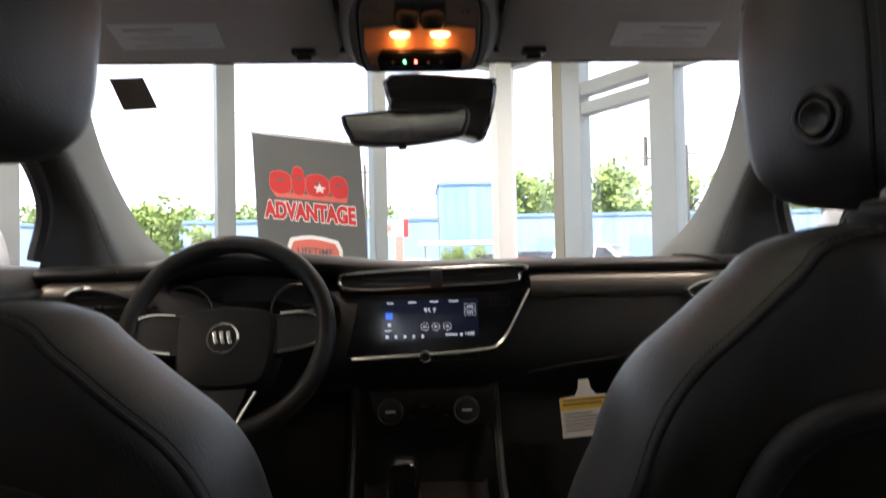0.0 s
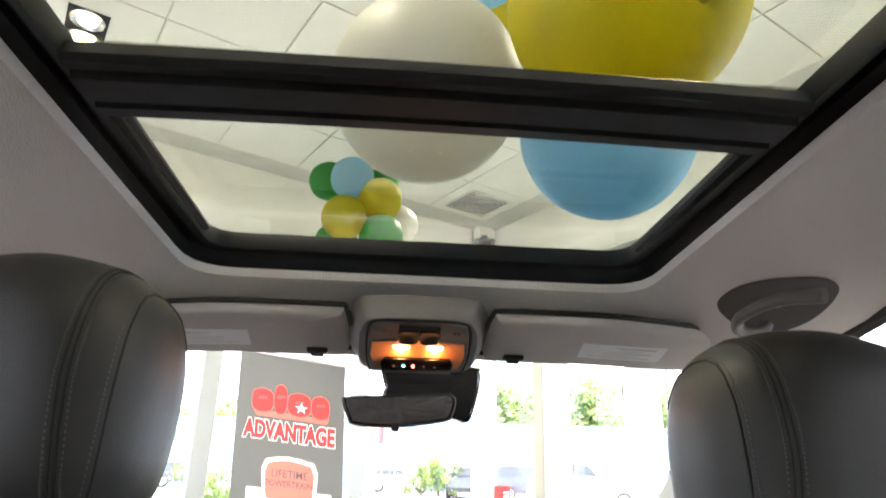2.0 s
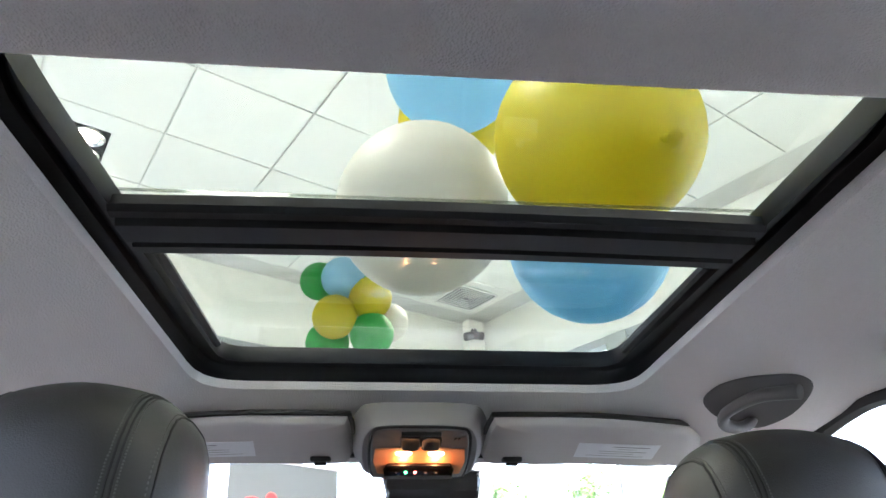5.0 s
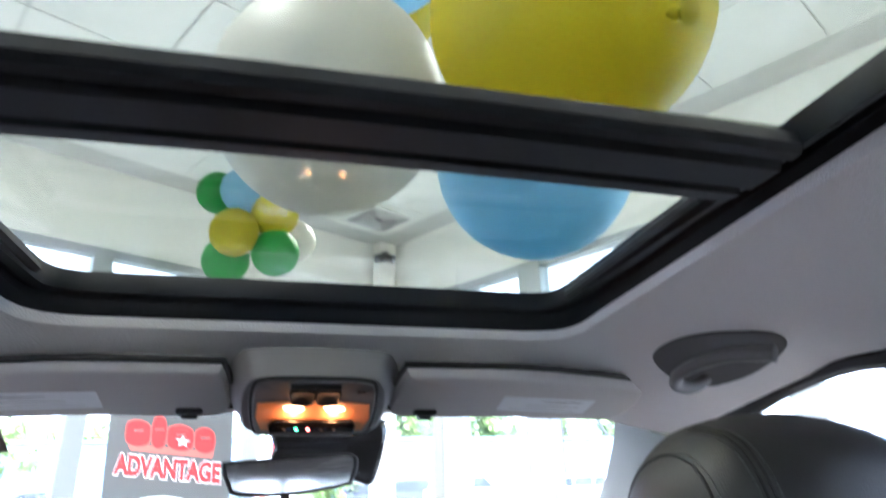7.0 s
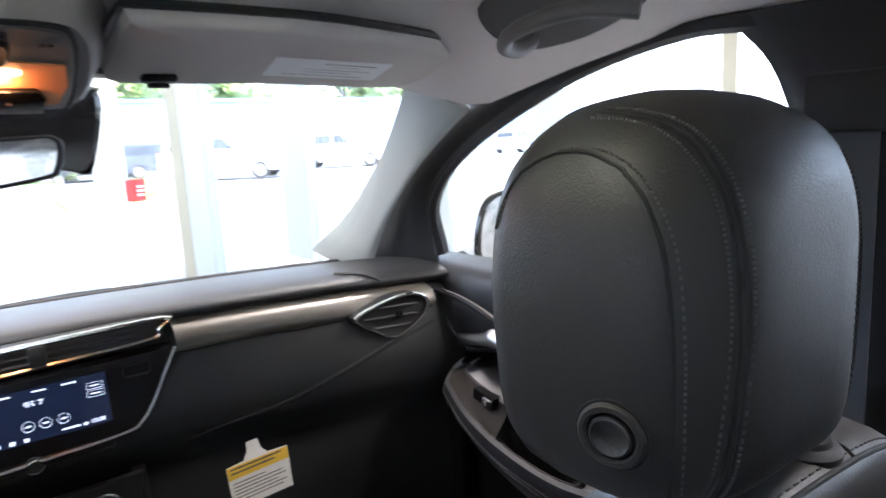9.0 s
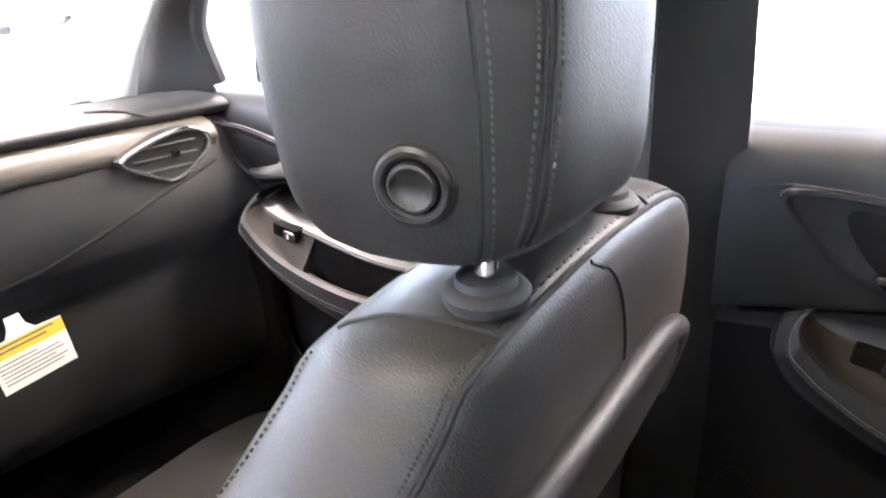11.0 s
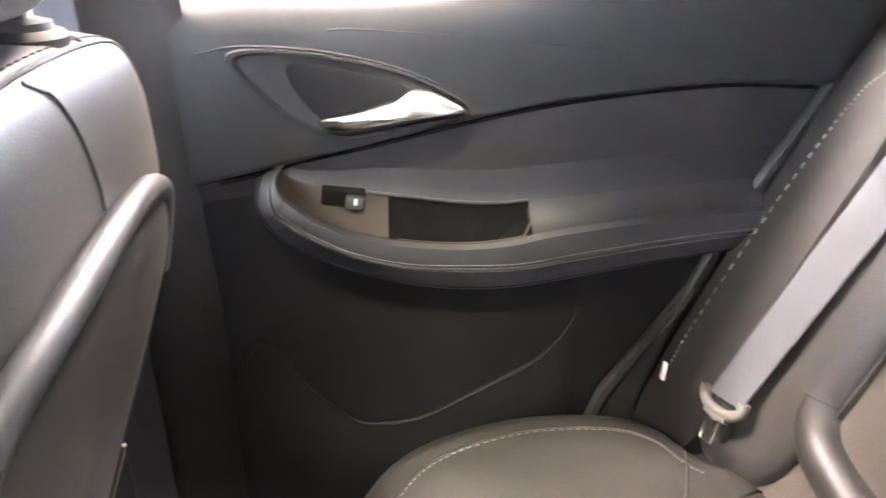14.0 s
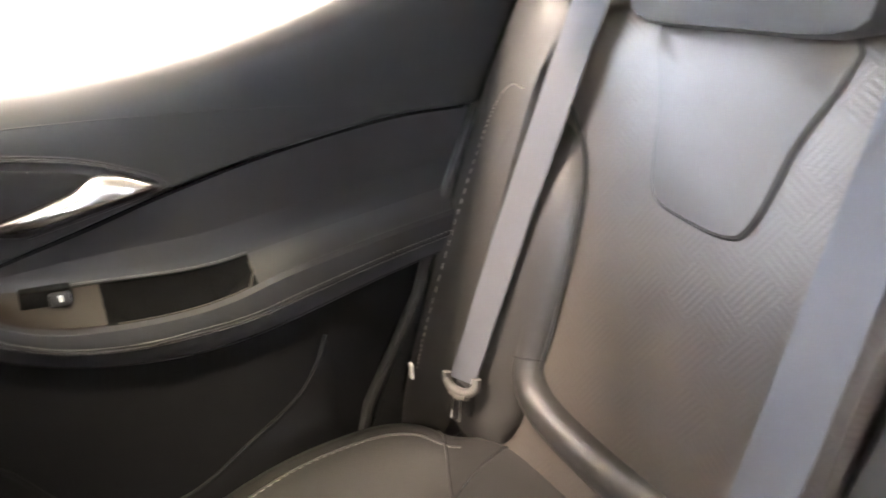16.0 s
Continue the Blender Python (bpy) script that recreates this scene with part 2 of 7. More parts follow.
PAINT_WHITE = material("white_car_paint", (0.75, 0.76, 0.77), 0.25, vary=0.02, scale=2, bump=0, coat=0.5)
PAINT_BLACK = material("black_car_paint", (0.03, 0.035, 0.05), 0.25, vary=0.1, scale=2, bump=0, coat=0.5)
PAINT_NAVY = material("navy_car_paint", (0.06, 0.08, 0.20), 0.25, vary=0.1, scale=2, bump=0, coat=0.5)
PAINT_RED = material("maroon_car_paint", (0.24, 0.05, 0.06), 0.25, vary=0.1, scale=2, bump=0, coat=0.5)
PAINT_LILAC = material("lilac_car_paint", (0.55, 0.52, 0.62), 0.25, metal=0.3, vary=0.04, scale=2, bump=0, coat=0.5)
DARK_GLASS = material("dark_car_window", (0.02, 0.025, 0.03), 0.08, vary=0.1, bump=0)
TYRE = material("tyre", (0.02, 0.02, 0.02), 0.8, vary=0.2, bump=0.2)
POLE = material("dark_pole", (0.07, 0.06, 0.055), 0.7, vary=0.2, bump=0.1)


# ---------------------------------------------------------------- shape helpers
def mesh_of(name, bm, mat, smooth=True):
    me = bpy.data.meshes.new(name)
    bmesh.ops.recalc_face_normals(bm, faces=bm.faces)
    bm.to_mesh(me)
    bm.free()
    if smooth:
        for p in me.polygons:
            p.use_smooth = True
        me.set_sharp_from_angle(angle=radians(38))
    me.materials.append(mat)
    return me


def part(name, bm, mat, parent=None, label="", smooth=True):
    """One mesh object, under a thing or part if one is given."""
    ob = new(name, mesh_of(name, bm, mat, smooth))
    if parent is not None:
        ob.parent = parent
        base = parent.parent.location if parent.parent else parent.location
        if not parent.parent:
            ob.matrix_parent_inverse = Matrix.Translation(-base)
    return tagged(ob, label)


def thing(name, label, category, at=(0, 0, 0), group="", kind=""):
    ob = tagged(new(name), label, category, group, kind)
    ob.location = at
    return ob


def structure(name, bm, mat, label="", category="", smooth=True):
    return tagged(new(name, mesh_of(name, bm, mat, smooth)), label, category, "", "structure")


def spline(pts, n=6, closed=False):
    """Smooth curve through points."""
    P = [Vector(p) for p in pts]
    out, N = [], len(P)
    for i in range(N if closed else N - 1):
        if closed:
            a, b, c, d = (P[(i + k) % N] for k in (-1, 0, 1, 2))
        else:
            b, c = P[i], P[i + 1]
            a = P[i - 1] if i else b * 2 - c
            d = P[i + 2] if i + 2 < N else c * 2 - b
        for k in range(n):
            t = k / n
            out.append(0.5 * (2 * b + (c - a) * t + (2 * a - 5 * b + 4 * c - d) * t * t + (3 * b - a - 3 * c + d) * t ** 3))
    if not closed:
        out.append(P[-1])
    return out


def grid_bm(rows, close_rows=False, close_cols=False, caps=False):
    """Quads through rows of points."""
    bm = bmesh.new()
    V = [[bm.verts.new(p) for p in r] for r in rows]
    R, C = len(V), len(V[0])
    for i in range(R if close_rows else R - 1):
        for j in range(C if close_cols else C - 1):
            q = (V[i][j], V[i][(j + 1) % C], V[(i + 1) % R][(j + 1) % C], V[(i + 1) % R][j])
            if len(set(q)) == 4:
                bm.faces.new(q)
    if caps:
        bm.faces.new(V[0])
        bm.faces.new(list(reversed(V[-1])))
    return bm


def surf(ctrl, nu=6, nv=6):
    """A smooth sheet through a small grid of points, as rows."""
    cols = [spline(r, nv) for r in ctrl]
    m = len(cols[0])
    lines = [spline([c[j] for c in cols], nu) for j in range(m)]
    return [[lines[j][i] for j in range(m)] for i in range(len(lines[0]))]


def thicken(bm, t):
    bmesh.ops.recalc_face_normals(bm, faces=bm.faces)
    bmesh.ops.solidify(bm, geom=bm.faces[:], thickness=t)
    return bm


def tube_bm(path, r, n=8, closed=False, squash=1.0, side=None):
    """A round (or squashed) bar along a path; r may be a list."""
    P = [Vector(p) for p in path]
    N = len(P)
    rows, ref = [], None
    for i in range(N):
        a = P[i - 1] if (i or closed) else P[i]
        b = P[(i + 1) % N] if (i < N - 1 or closed) else P[i]
        t = (b - a).normalized()
        if side is not None:
            s = Vector(side)
            s = (s - t * s.dot(t)).normalized()
        else:
            s = ref if ref is not None else t.orthogonal()
            s = (s - t * s.dot(t)).normalized()
            ref = s
        u = t.cross(s)
        rad = r[i] if isinstance(r, (list, tuple)) else r
        rows.append([P[i] + (s * math.cos(w) + u * math.sin(w) * squash) * rad for w in (2 * math.pi * k / n for k in range(n))])
    return grid_bm(rows, close_rows=closed, close_cols=True, caps=not closed)


def box_bm(c, size, bevel=0.0, rot=None, seg=2):
    bm = bmesh.new()
    bmesh.ops.create_cube(bm, size=1.0)
    bmesh.ops.scale(bm, vec=Vector(size), verts=bm.verts)
    if bevel:
        bmesh.ops.bevel(bm, geom=bm.edges[:], offset=bevel, segments=seg, profile=0.5, affect="EDGES")
    m = Matrix.Translation(c) @ (pose(0, 0, 0, *rot) if rot else Matrix())
    bm.transform(m)
    return bm


def slab_bm(outline, direction, depth, bevel=0.0):
    """A flat shape pushed along a direction."""
    bm = bmesh.new()
    d = Vector(direction).normalized() * depth
    a = [bm.verts.new(Vector(p)) for p in outline]
    b = [bm.verts.new(Vector(p) + d) for p in outline]
    n = len(a)
    bm.faces.new(a)
    back = bm.faces.new(list(reversed(b)))
    for i in range(n):
        bm.faces.new((a[i], b[i], b[(i + 1) % n], a[(i + 1) % n]))
    if bevel:
        bmesh.ops.bevel(bm, geom=[e for e in back.edges], offset=bevel, segments=2, profile=0.5, affect="EDGES")
    return bm


def pillow_bm(outline, centre, profile, place):
    """A padded body: the outline (u, v) shrunk and pushed by each (scale, depth) of the profile; place(u, v, d) gives the point."""
    rows = []
    cu, cv = centre
    for s, d in profile:
        rows.append([place(cu + (u - cu) * s, cv + (v - cv) * s, d) for u, v in outline])
    return grid_bm(rows, close_cols=True, caps=True)


def outline2(pts, n=5):
    return [(p.x, p.y) for p in spline([(u, v, 0) for u, v in pts], n, True)]


def disc_bm(profile, m, n=32):
    """A turned body from (radius, height) pairs round the z axis of the pose m."""
    rows = [[Vector((r * math.cos(2 * math.pi * k / n), r * math.sin(2 * math.pi * k / n), h)) for k in range(n)] for r, h in profile]
    bm = grid_bm(rows, close_cols=True, caps=True)
    bm.transform(m)
    return bm


def facing(at, normal, up=(0, 0, 1)):
    """A pose with z along the normal."""
    z = Vector(normal).normalized()
    x = Vector(up).cross(z).normalized()
    y = z.cross(x)
    return Matrix.Translation(at) @ Matrix((x, y, z)).transposed().to_4x4()


def drape(ob, pts, way, lift=0.001):
    """Points carried along a direction on to a thing's surface."""
    w = Vector(way).normalized()
    tree = bvhtree.BVHTree.FromPolygons([v.co for v in ob.data.vertices], [p.vertices[:] for p in ob.data.polygons])
    out = []
    for p in pts:
        place, normal, _, _ = tree.ray_cast(Vector(p) - w * 0.4, w)
        if place is not None:
            out.append(place - w * lift)
    return out


def settle(ob, pts, lift=0.001):
    """Points moved to the nearest place on a thing's surface, and a little out of it."""
    tree = bvhtree.BVHTree.FromPolygons([v.co for v in ob.data.vertices], [p.vertices[:] for p in ob.data.polygons])
    out = []
    for p in pts:
        place, normal, _, _ = tree.find_nearest(Vector(p))
        out.append(place + normal * lift)
    return out


def dashes_bm(line, r, share=2):
    """Separate stitches along a line."""
    bm = bmesh.new()
    for p, q in zip(line[::share], line[1::share]):
        t = tube_bm([p, q], r, 5)
        me = bpy.data.meshes.new("stitch")
        t.to_mesh(me)
        t.free()
        bm.from_mesh(me)
        bpy.data.meshes.remove(me)
    return bm


def text_bm(body, size, m, depth=0.0005, bold=0.0, spread=1.0):
    cu = bpy.data.curves.new("text", "FONT")
    cu.body, cu.size, cu.align_x, cu.align_y = body, size, "CENTER", "CENTER"
    cu.extrude, cu.offset, cu.space_character = depth, bold, spread
    ob = bpy.data.objects.new("text", cu)
    me = bpy.data.meshes.new_from_object(ob)
    bpy.data.objects.remove(ob)
    bm = bmesh.new()
    bm.from_mesh(me)
    bpy.data.meshes.remove(me)
    bm.transform(m)
    return bm

BIG_BALLOONS = [((0.222, 0.43, 1.776), 0.134, "yellow"), ((0.0, 0.61, 1.764), 0.135, "white"),
                ((0.285, 0.68, 1.752), 0.135, "pale blue"), ((0.07, 0.74, 2.19), 0.14, "pale blue"),
                ((0.09, 0.98, 2.24), 0.13, "yellow")]
SMALL_BALLOONS = [((-0.394, 3.56, 2.74), 0.14, "yellow"), ((-0.362, 3.60, 3.03), 0.14, "pale blue"),
                  ((-0.157, 3.62, 2.65), 0.14, "green"), ((-0.446, 3.745, 2.63), 0.14, "green"),
                  ((-0.175, 3.60, 2.89), 0.14, "yellow"), ((-0.53, 3.75, 3.07), 0.13, "green"),
                  ((-0.19, 3.85, 3.08), 0.14, "green"),
                  ((-0.05, 3.8, 2.8), 0.13, "white")]

# ---------------------------------------------------------------- showroom
CORNER = Vector((0.81, 5.6, 0))
ALONG_A = Vector((-math.cos(radians(30)), -math.sin(radians(30)), 0))   # window wall going to the left of the car's nose
ALONG_B = Vector((math.sin(radians(30)), -math.cos(radians(30)), 0))    # window wall going past the car's right side
CEIL, HEAD = 3.45, 2.87
LEN_A, LEN_B = 9.0, 14.0


def on_a(s, z=0.0, inward=0.0):
    return CORNER + ALONG_A * s + ALONG_B * inward + Vector((0, 0, z))


def on_b(s, z=0.0, inward=0.0):
    return CORNER + ALONG_B * s + ALONG_A * inward + Vector((0, 0, z))


def run_box(on, s0, s1, z0, z1, in0, in1, bevel=0.0):
    """A bar along one of the window walls."""
    bm = bmesh.new()
    V = [bm.verts.new(on(s, z, i)) for s in (s0, s1) for z in (z0, z1) for i in (in0, in1)]
    for q in ((0, 1, 3, 2), (4, 6, 7, 5), (0, 4, 5, 1), (2, 3, 7, 6), (0, 2, 6, 4), (1, 5, 7, 3)):
        bm.faces.new([V[k] for k in q])
    if bevel:
        bmesh.ops.bevel(bm, geom=bm.edges[:], offset=bevel, segments=1, affect="EDGES")
    return bm


# floor and ceiling
def quad_bm(pts, t):
    return slab_bm(pts, (0, 0, -1), t)


P1, P2 = on_a(LEN_A), on_b(LEN_B)
P3 = P1 + ALONG_B * LEN_B
room = [CORNER, P1, P3, P2]
structure("floor", quad_bm([p + Vector((0, 0, 0.0)) for p in room], 0.1), FLOOR, "polished beige showroom floor tiles", "floor", False)

# ceiling: tiles with recessed joints, one mesh
bm = bmesh.new()
T = 0.61
ORIGIN = Vector((-0.78, 2.98, CEIL))
for i in range(-14, 12):
    for j in range(-6, 20):
        c = ORIGIN + ALONG_A * (T * (i + 0.5)) + ALONG_B * (T * (j + 0.5))
        d = c - CORNER
        if not (0 < d.dot(ALONG_A) < LEN_A - 0.2 and 0 < d.dot(ALONG_B) < LEN_B - 0.2):
            continue
        h = T / 2 - 0.006
        vs = [bm.verts.new(c + ALONG_A * (a * h) + ALONG_B * (b * h)) for a, b in ((-1, -1), (1, -1), (1, 1), (-1, 1))]
        ws = [bm.verts.new(v.co + Vector((0, 0, 0.012))) for v in vs]
        bm.faces.new(vs)
        for k in range(4):
            bm.faces.new((vs[k], vs[(k + 1) % 4], ws[(k + 1) % 4], ws[k]))
structure("ceiling", bm, TILE, "off-white suspended ceiling of square tiles", "ceiling", False)
structure("ceiling_grid", quad_bm([p + Vector((0, 0, CEIL + 0.062)) for p in room], 0.05), GRID, "pale grey ceiling grid behind the tiles", "ceiling", False)

# walls above the glass, back walls
structure("wall_north", run_box(on_a, -0.02, LEN_A, HEAD, CEIL + 0.06, -0.2, 0.0), WALL, "off-white painted wall band above the windows", "wall", False)
structure("wall_east", run_box(on_b, 0.0, LEN_B, HEAD, CEIL + 0.06, -0.2, 0.0), WALL, "off-white painted wall band above the windows", "wall", False)
structure("wall_south", run_box(on_a, 0, LEN_A + 0.2, 0, CEIL + 0.06, LEN_B, LEN_B + 0.2), WALL, "off-white painted showroom wall", "wall", False)
structure("wall_west", run_box(on_b, 0, LEN_B, HEAD, CEIL + 0.06, LEN_A, LEN_A + 0.2), WALL, "off-white painted wall band above the windows", "wall", False)
structure("roof_slab", quad_bm([p + (p - (P1 + P2) / 2).normalized() * 0.6 + Vector((0, 0, CEIL + 0.3)) for p in room], 0.2), WALL, "flat roof slab over the showroom", "roof", False)

# corner column
structure("corner_column", slab_bm([on_a(a, 0, b) for a, b in ((-0.02, -0.02), (0.09, -0.02), (0.09, 0.06), (0.22, 0.06), (0.22, 0.16), (0.06, 0.16), (-0.02, 0.1))], (0, 0, 1), CEIL), WALL, "pale painted corner column", "column", False)


def window_wall(name, on, length, posts, rails, sill=0.06):
    """Posts and rails with panes between them."""
    w = thing(name, "tall shopfront window in a pale aluminium frame", "window", tuple(on(length / 2)), "shopfront windows", "structure")
    for s, half, mat in posts:
        part("window_frame", run_box(on, s - half, s + half, 0, HEAD, -0.05, 0.06, 0.004), mat, w, smooth=False)
    for z, half, a, b in rails:
        part("window_rail", run_box(on, a, b, z - half, z + half, -0.04, 0.05, 0.004), ALU, w, smooth=False)
    edges = [0.1] + [p[0] for p in posts] + [length]
    for a, b in zip(edges, edges[1:]):
        if b - a > 0.3:
            g = part("pane", run_box(on, a + 0.02, b - 0.02, sill, HEAD, -0.006, 0.0), SHOP_GLASS, w, smooth=False)
            g.visible_shadow = False
    return w


window_wall("window_1", on_a, LEN_A, [(1.28, 0.055, ALU), (2.44, 0.06, ALU), (3.66, 0.055, ALU), (4.88, 0.055, ALU), (6.1, 0.055, ALU), (7.3, 0.055, ALU)],
            [(0.06, 0.06, 0.1, LEN_A), (HEAD - 0.03, 0.03, 0.1, LEN_A)])
window_wall("window_2", on_b, LEN_B, [(0.72, 0.055, ALU_TAN), (0.875, 0.098, ALU), (1.715, 0.10, ALU), (2.75, 0.05, ALU), (3.38, 0.075, ALU), (4.26, 0.035, ALU_TAN), (6.0, 0.05, ALU), (7.3, 0.05, ALU), (8.6, 0.05, ALU), (9.9, 0.05, ALU), (11.2, 0.05, ALU)],
            [(0.06, 0.06, 0.1, LEN_B), (HEAD - 0.03, 0.03, 0.1, LEN_B), (2.42, 0.05, 0.76, 3.4), (2.27, 0.045, 0.85, 1.66)])
# unseen west side, glazed to add daylight from the car's left
window_wall("unseen_window_3", lambda s, z=0.0, inward=0.0: on_b(s, z, LEN_A - inward), LEN_B, [(1.22 * k, 0.055, ALU) for k in range(1, 12)],
            [(0.06, 0.06, 0.1, LEN_B), (HEAD - 0.03, 0.03, 0.1, LEN_B)])
lock = thing("door_closer", "small grey bar lock on the door stile", "door lock", tuple(on_b(1.6, 1.85, 0.06)))
part("bar", run_box(on_b, 1.575, 1.6, 1.75, 1.95, 0.061, 0.08, 0.003), PILLAR, lock)
box = thing("fire_alarm_box", "red and white fire alarm box on the corner column", "alarm box", tuple(on_b(0.2, 1.0, 0.2)))
part("case", run_box(on_b, 0.235, 0.335, 1.0, 1.16, 0.02, 0.12, 0.006), RED, box)
for k in range(3):
    part("print_bar", run_box(on_b, 0.336, 0.338, 1.04 + 0.03 * k, 1.055 + 0.03 * k, 0.04, 0.1), WHITE_PRINT, box, smooth=False)

# detectors by the corner
for k, s in enumerate((-1, 1)):
    at = CORNER + (ALONG_A if s < 0 else ALONG_B) * 0.20 + (ALONG_B if s < 0 else ALONG_A) * 0.18 + Vector((0, 0, CEIL - 0.17))
    cam_thing = thing("security_camera", "small black security camera near the ceiling corner", "camera", tuple(at), "corner cameras")
    way = Vector((-0.85, -0.3, -0.25)) if s < 0 else Vector((0.8, -0.5, -0.25))
    part("body", disc_bm([(0.0, -0.07), (0.030, -0.068), (0.034, -0.04), (0.034, 0.05), (0.040, 0.055), (0.040, 0.075), (0.0, 0.076)], facing(at, way), 16), RUBBER, cam_thing)
    part("bracket", tube_bm([at, at + Vector((0, 0, 0.06)), at - (ALONG_A + ALONG_B) * 0.06 + Vector((0, 0, 0.08))], 0.012), RUBBER, cam_thing)


# ceiling lamps and vent
def twin_lamp(at):
    la = thing("recessed_twin_lamp", "recessed ceiling lamp with two round bulbs in a square black trim", "ceiling lamp", tuple(at), "ceiling lamps")
    e1, e2 = ALONG_A, ALONG_B
    h1, h2 = 0.11, 0.20
    bm = bmesh.new()
    o = [bm.verts.new(at + e1 * (a * h1) + e2 * (b * h2)) for a, b in ((-1, -1), (1, -1), (1, 1), (-1, 1))]
    i = [bm.verts.new(at + e1 * (a * (h1 - 0.012)) + e2 * (b * (h2 - 0.012)) + Vector((0, 0, -0.004))) for a, b in ((-1, -1), (1, -1), (1, 1), (-1, 1))]
    for k in range(4):
        bm.faces.new((o[k], o[(k + 1) % 4], i[(k + 1) % 4], i[k]))
    part("trim", bm, WHITE_PRINT, la, smooth=False)
    part("backing", slab_bm([v for v in (at + e1 * (a * (h1 - 0.01)) + e2 * (b * (h2 - 0.01)) for a, b in ((-1, -1), (1, -1), (1, 1), (-1, 1)))], (0, 0, 1), 0.005), RUBBER, la, smooth=False)
    for k in (-1, 1):
        c = at + e2 * (0.095 * k) + Vector((0, 0, -0.006))
        part("reflector", disc_bm([(0.0, 0.0), (0.06, -0.002), (0.082, -0.012), (0.086, -0.006), (0.086, 0.006)], Matrix.Translation(c), 20), CHROME, la)
        part("bulb", disc_bm([(0.0, -0.028), (0.03, -0.024), (0.048, -0.012), (0.05, 0.0)], Matrix.Translation(c), 16), LAMP, la)
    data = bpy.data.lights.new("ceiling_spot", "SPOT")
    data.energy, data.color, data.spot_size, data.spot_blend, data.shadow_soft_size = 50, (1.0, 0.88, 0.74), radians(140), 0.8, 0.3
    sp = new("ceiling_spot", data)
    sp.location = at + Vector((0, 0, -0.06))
    return la


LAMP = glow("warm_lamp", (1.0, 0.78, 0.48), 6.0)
# the last five are unseen, added behind the car to light the seat backs
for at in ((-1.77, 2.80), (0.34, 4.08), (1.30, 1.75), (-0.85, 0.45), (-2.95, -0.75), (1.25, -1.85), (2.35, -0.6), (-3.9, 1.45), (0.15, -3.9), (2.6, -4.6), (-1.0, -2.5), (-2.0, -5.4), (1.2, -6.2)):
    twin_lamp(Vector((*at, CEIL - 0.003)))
vent = thing("ceiling_vent", "square white ceiling air vent with stepped slats", "air vent", (0.5, 4.8, CEIL))
VC = Vector((0.61, 4.83, CEIL - 0.016))
for k in range(6):
    h = 0.195 - 0.032 * k
    ring = [VC + ALONG_A * (a * h) + ALONG_B * (b * h) for a, b in ((-1, -1), (1, -1), (1, 1), (-1, 1))]
    part("slat", tube_bm(ring, 0.0085 if k == 0 else 0.0065, 4, True), WHITE_PRINT, vent, smooth=False)
part("backing", slab_bm([VC + ALONG_A * (a * 0.195) + ALONG_B * (b * 0.195) + Vector((0, 0, 0.002)) for a, b in ((-1, -1), (1, -1), (1, 1), (-1, 1))], (0, 0, 1), 0.004), RUBBER, vent, smooth=False)


# balloons
def balloon(at, r, colour, lean=(0, 0, -1), group="balloons over the car"):
    up = -Vector(lean).normalized()
    b = thing("balloon", f"round {colour} party balloon, inflated and knotted", "balloon", tuple(at), group)
    prof = [(r * math.sin(a) * (1.0 if a > 1.57 else 1.0), r * math.cos(a) * (1.04 if a < 1.57 else 1.18)) for a in np.linspace(0.03, 3.05, 22)]
    part("skin", disc_bm(prof, facing(at, up, (0.1, 1, 0.2)), 36), BALLOONS[colour], b)
    part("knot", disc_bm([(0.003, 0.0), (0.006, -0.008), (0.004, -0.014), (0.010, -0.024), (0.0, -0.025)], facing(Vector(at) - up * (r * 1.17), up, (0.1, 1, 0.2)), 12), BALLOONS[colour], b)
    return b


for spec in BIG_BALLOONS:
    balloon(*spec, (0.19, -0.784, -0.591) if spec[2] == "yellow" and spec[0][1] < 0.5 else (0.2, 0.5, 0.85))
for spec in SMALL_BALLOONS:
    balloon(*spec, (0.1, 0.6, 0.5), "balloon cluster by the window")

# roll-up banner
ban = thing("rollup_banner", "tall dark grey roll-up banner with red and white print", "banner", (-0.67, 3.99, 0))
BT = [(-1.02, 4.005, 1.97), (-0.345, 3.975, 1.875)]
BB = [(-0.93, 4.005, 0.06), (-0.25, 3.975, 0.06)]


def on_banner(u, v, d=0.0):
    """u across 0 to 1, v down 0 to 1; the print sits in the upper part."""
    v = v if v in (0, 1) else 0.86 * v - 0.01
    a = Vector(BT[0]).lerp(Vector(BT[1]), u)
    b = Vector(BB[0]).lerp(Vector(BB[1]), u)
    return a.lerp(b, v) + Vector((-0.044, -0.999, 0)) * d


def banner_m(u, v, d):
    x = (on_banner(1, v) - on_banner(0, v)).normalized()
    y = (on_banner(u, 0) - on_banner(u, 1)).normalized()
    return Matrix.Translation(on_banner(u, v, d)) @ Matrix((x, y, x.cross(y))).transposed().to_4x4()


part("sheet", slab_bm([on_banner(0, 0), on_banner(1, 0), on_banner(1, 1), on_banner(0, 1)], (0, 1, 0), 0.003), BANNER, ban, smooth=False)
part("top_rail", tube_bm([on_banner(-0.01, 0), on_banner(1.01, 0)], 0.012, 8), CHROME, ban)
part("base", box_bm((-0.6, 4.0, 0.03), (0.72, 0.14, 0.06), 0.015), CHROME, ban)
part("pole", tube_bm([on_banner(0.5, 0, -0.02), on_banner(0.5, 1, -0.05)], 0.009, 8), CHROME, ban)


def banner_shape(name, pts, mat, d):
    part(name, slab_bm([on_banner(u, v, d) for u, v in pts], (0, 1, 0), 0.001), mat, ban, smooth=False)


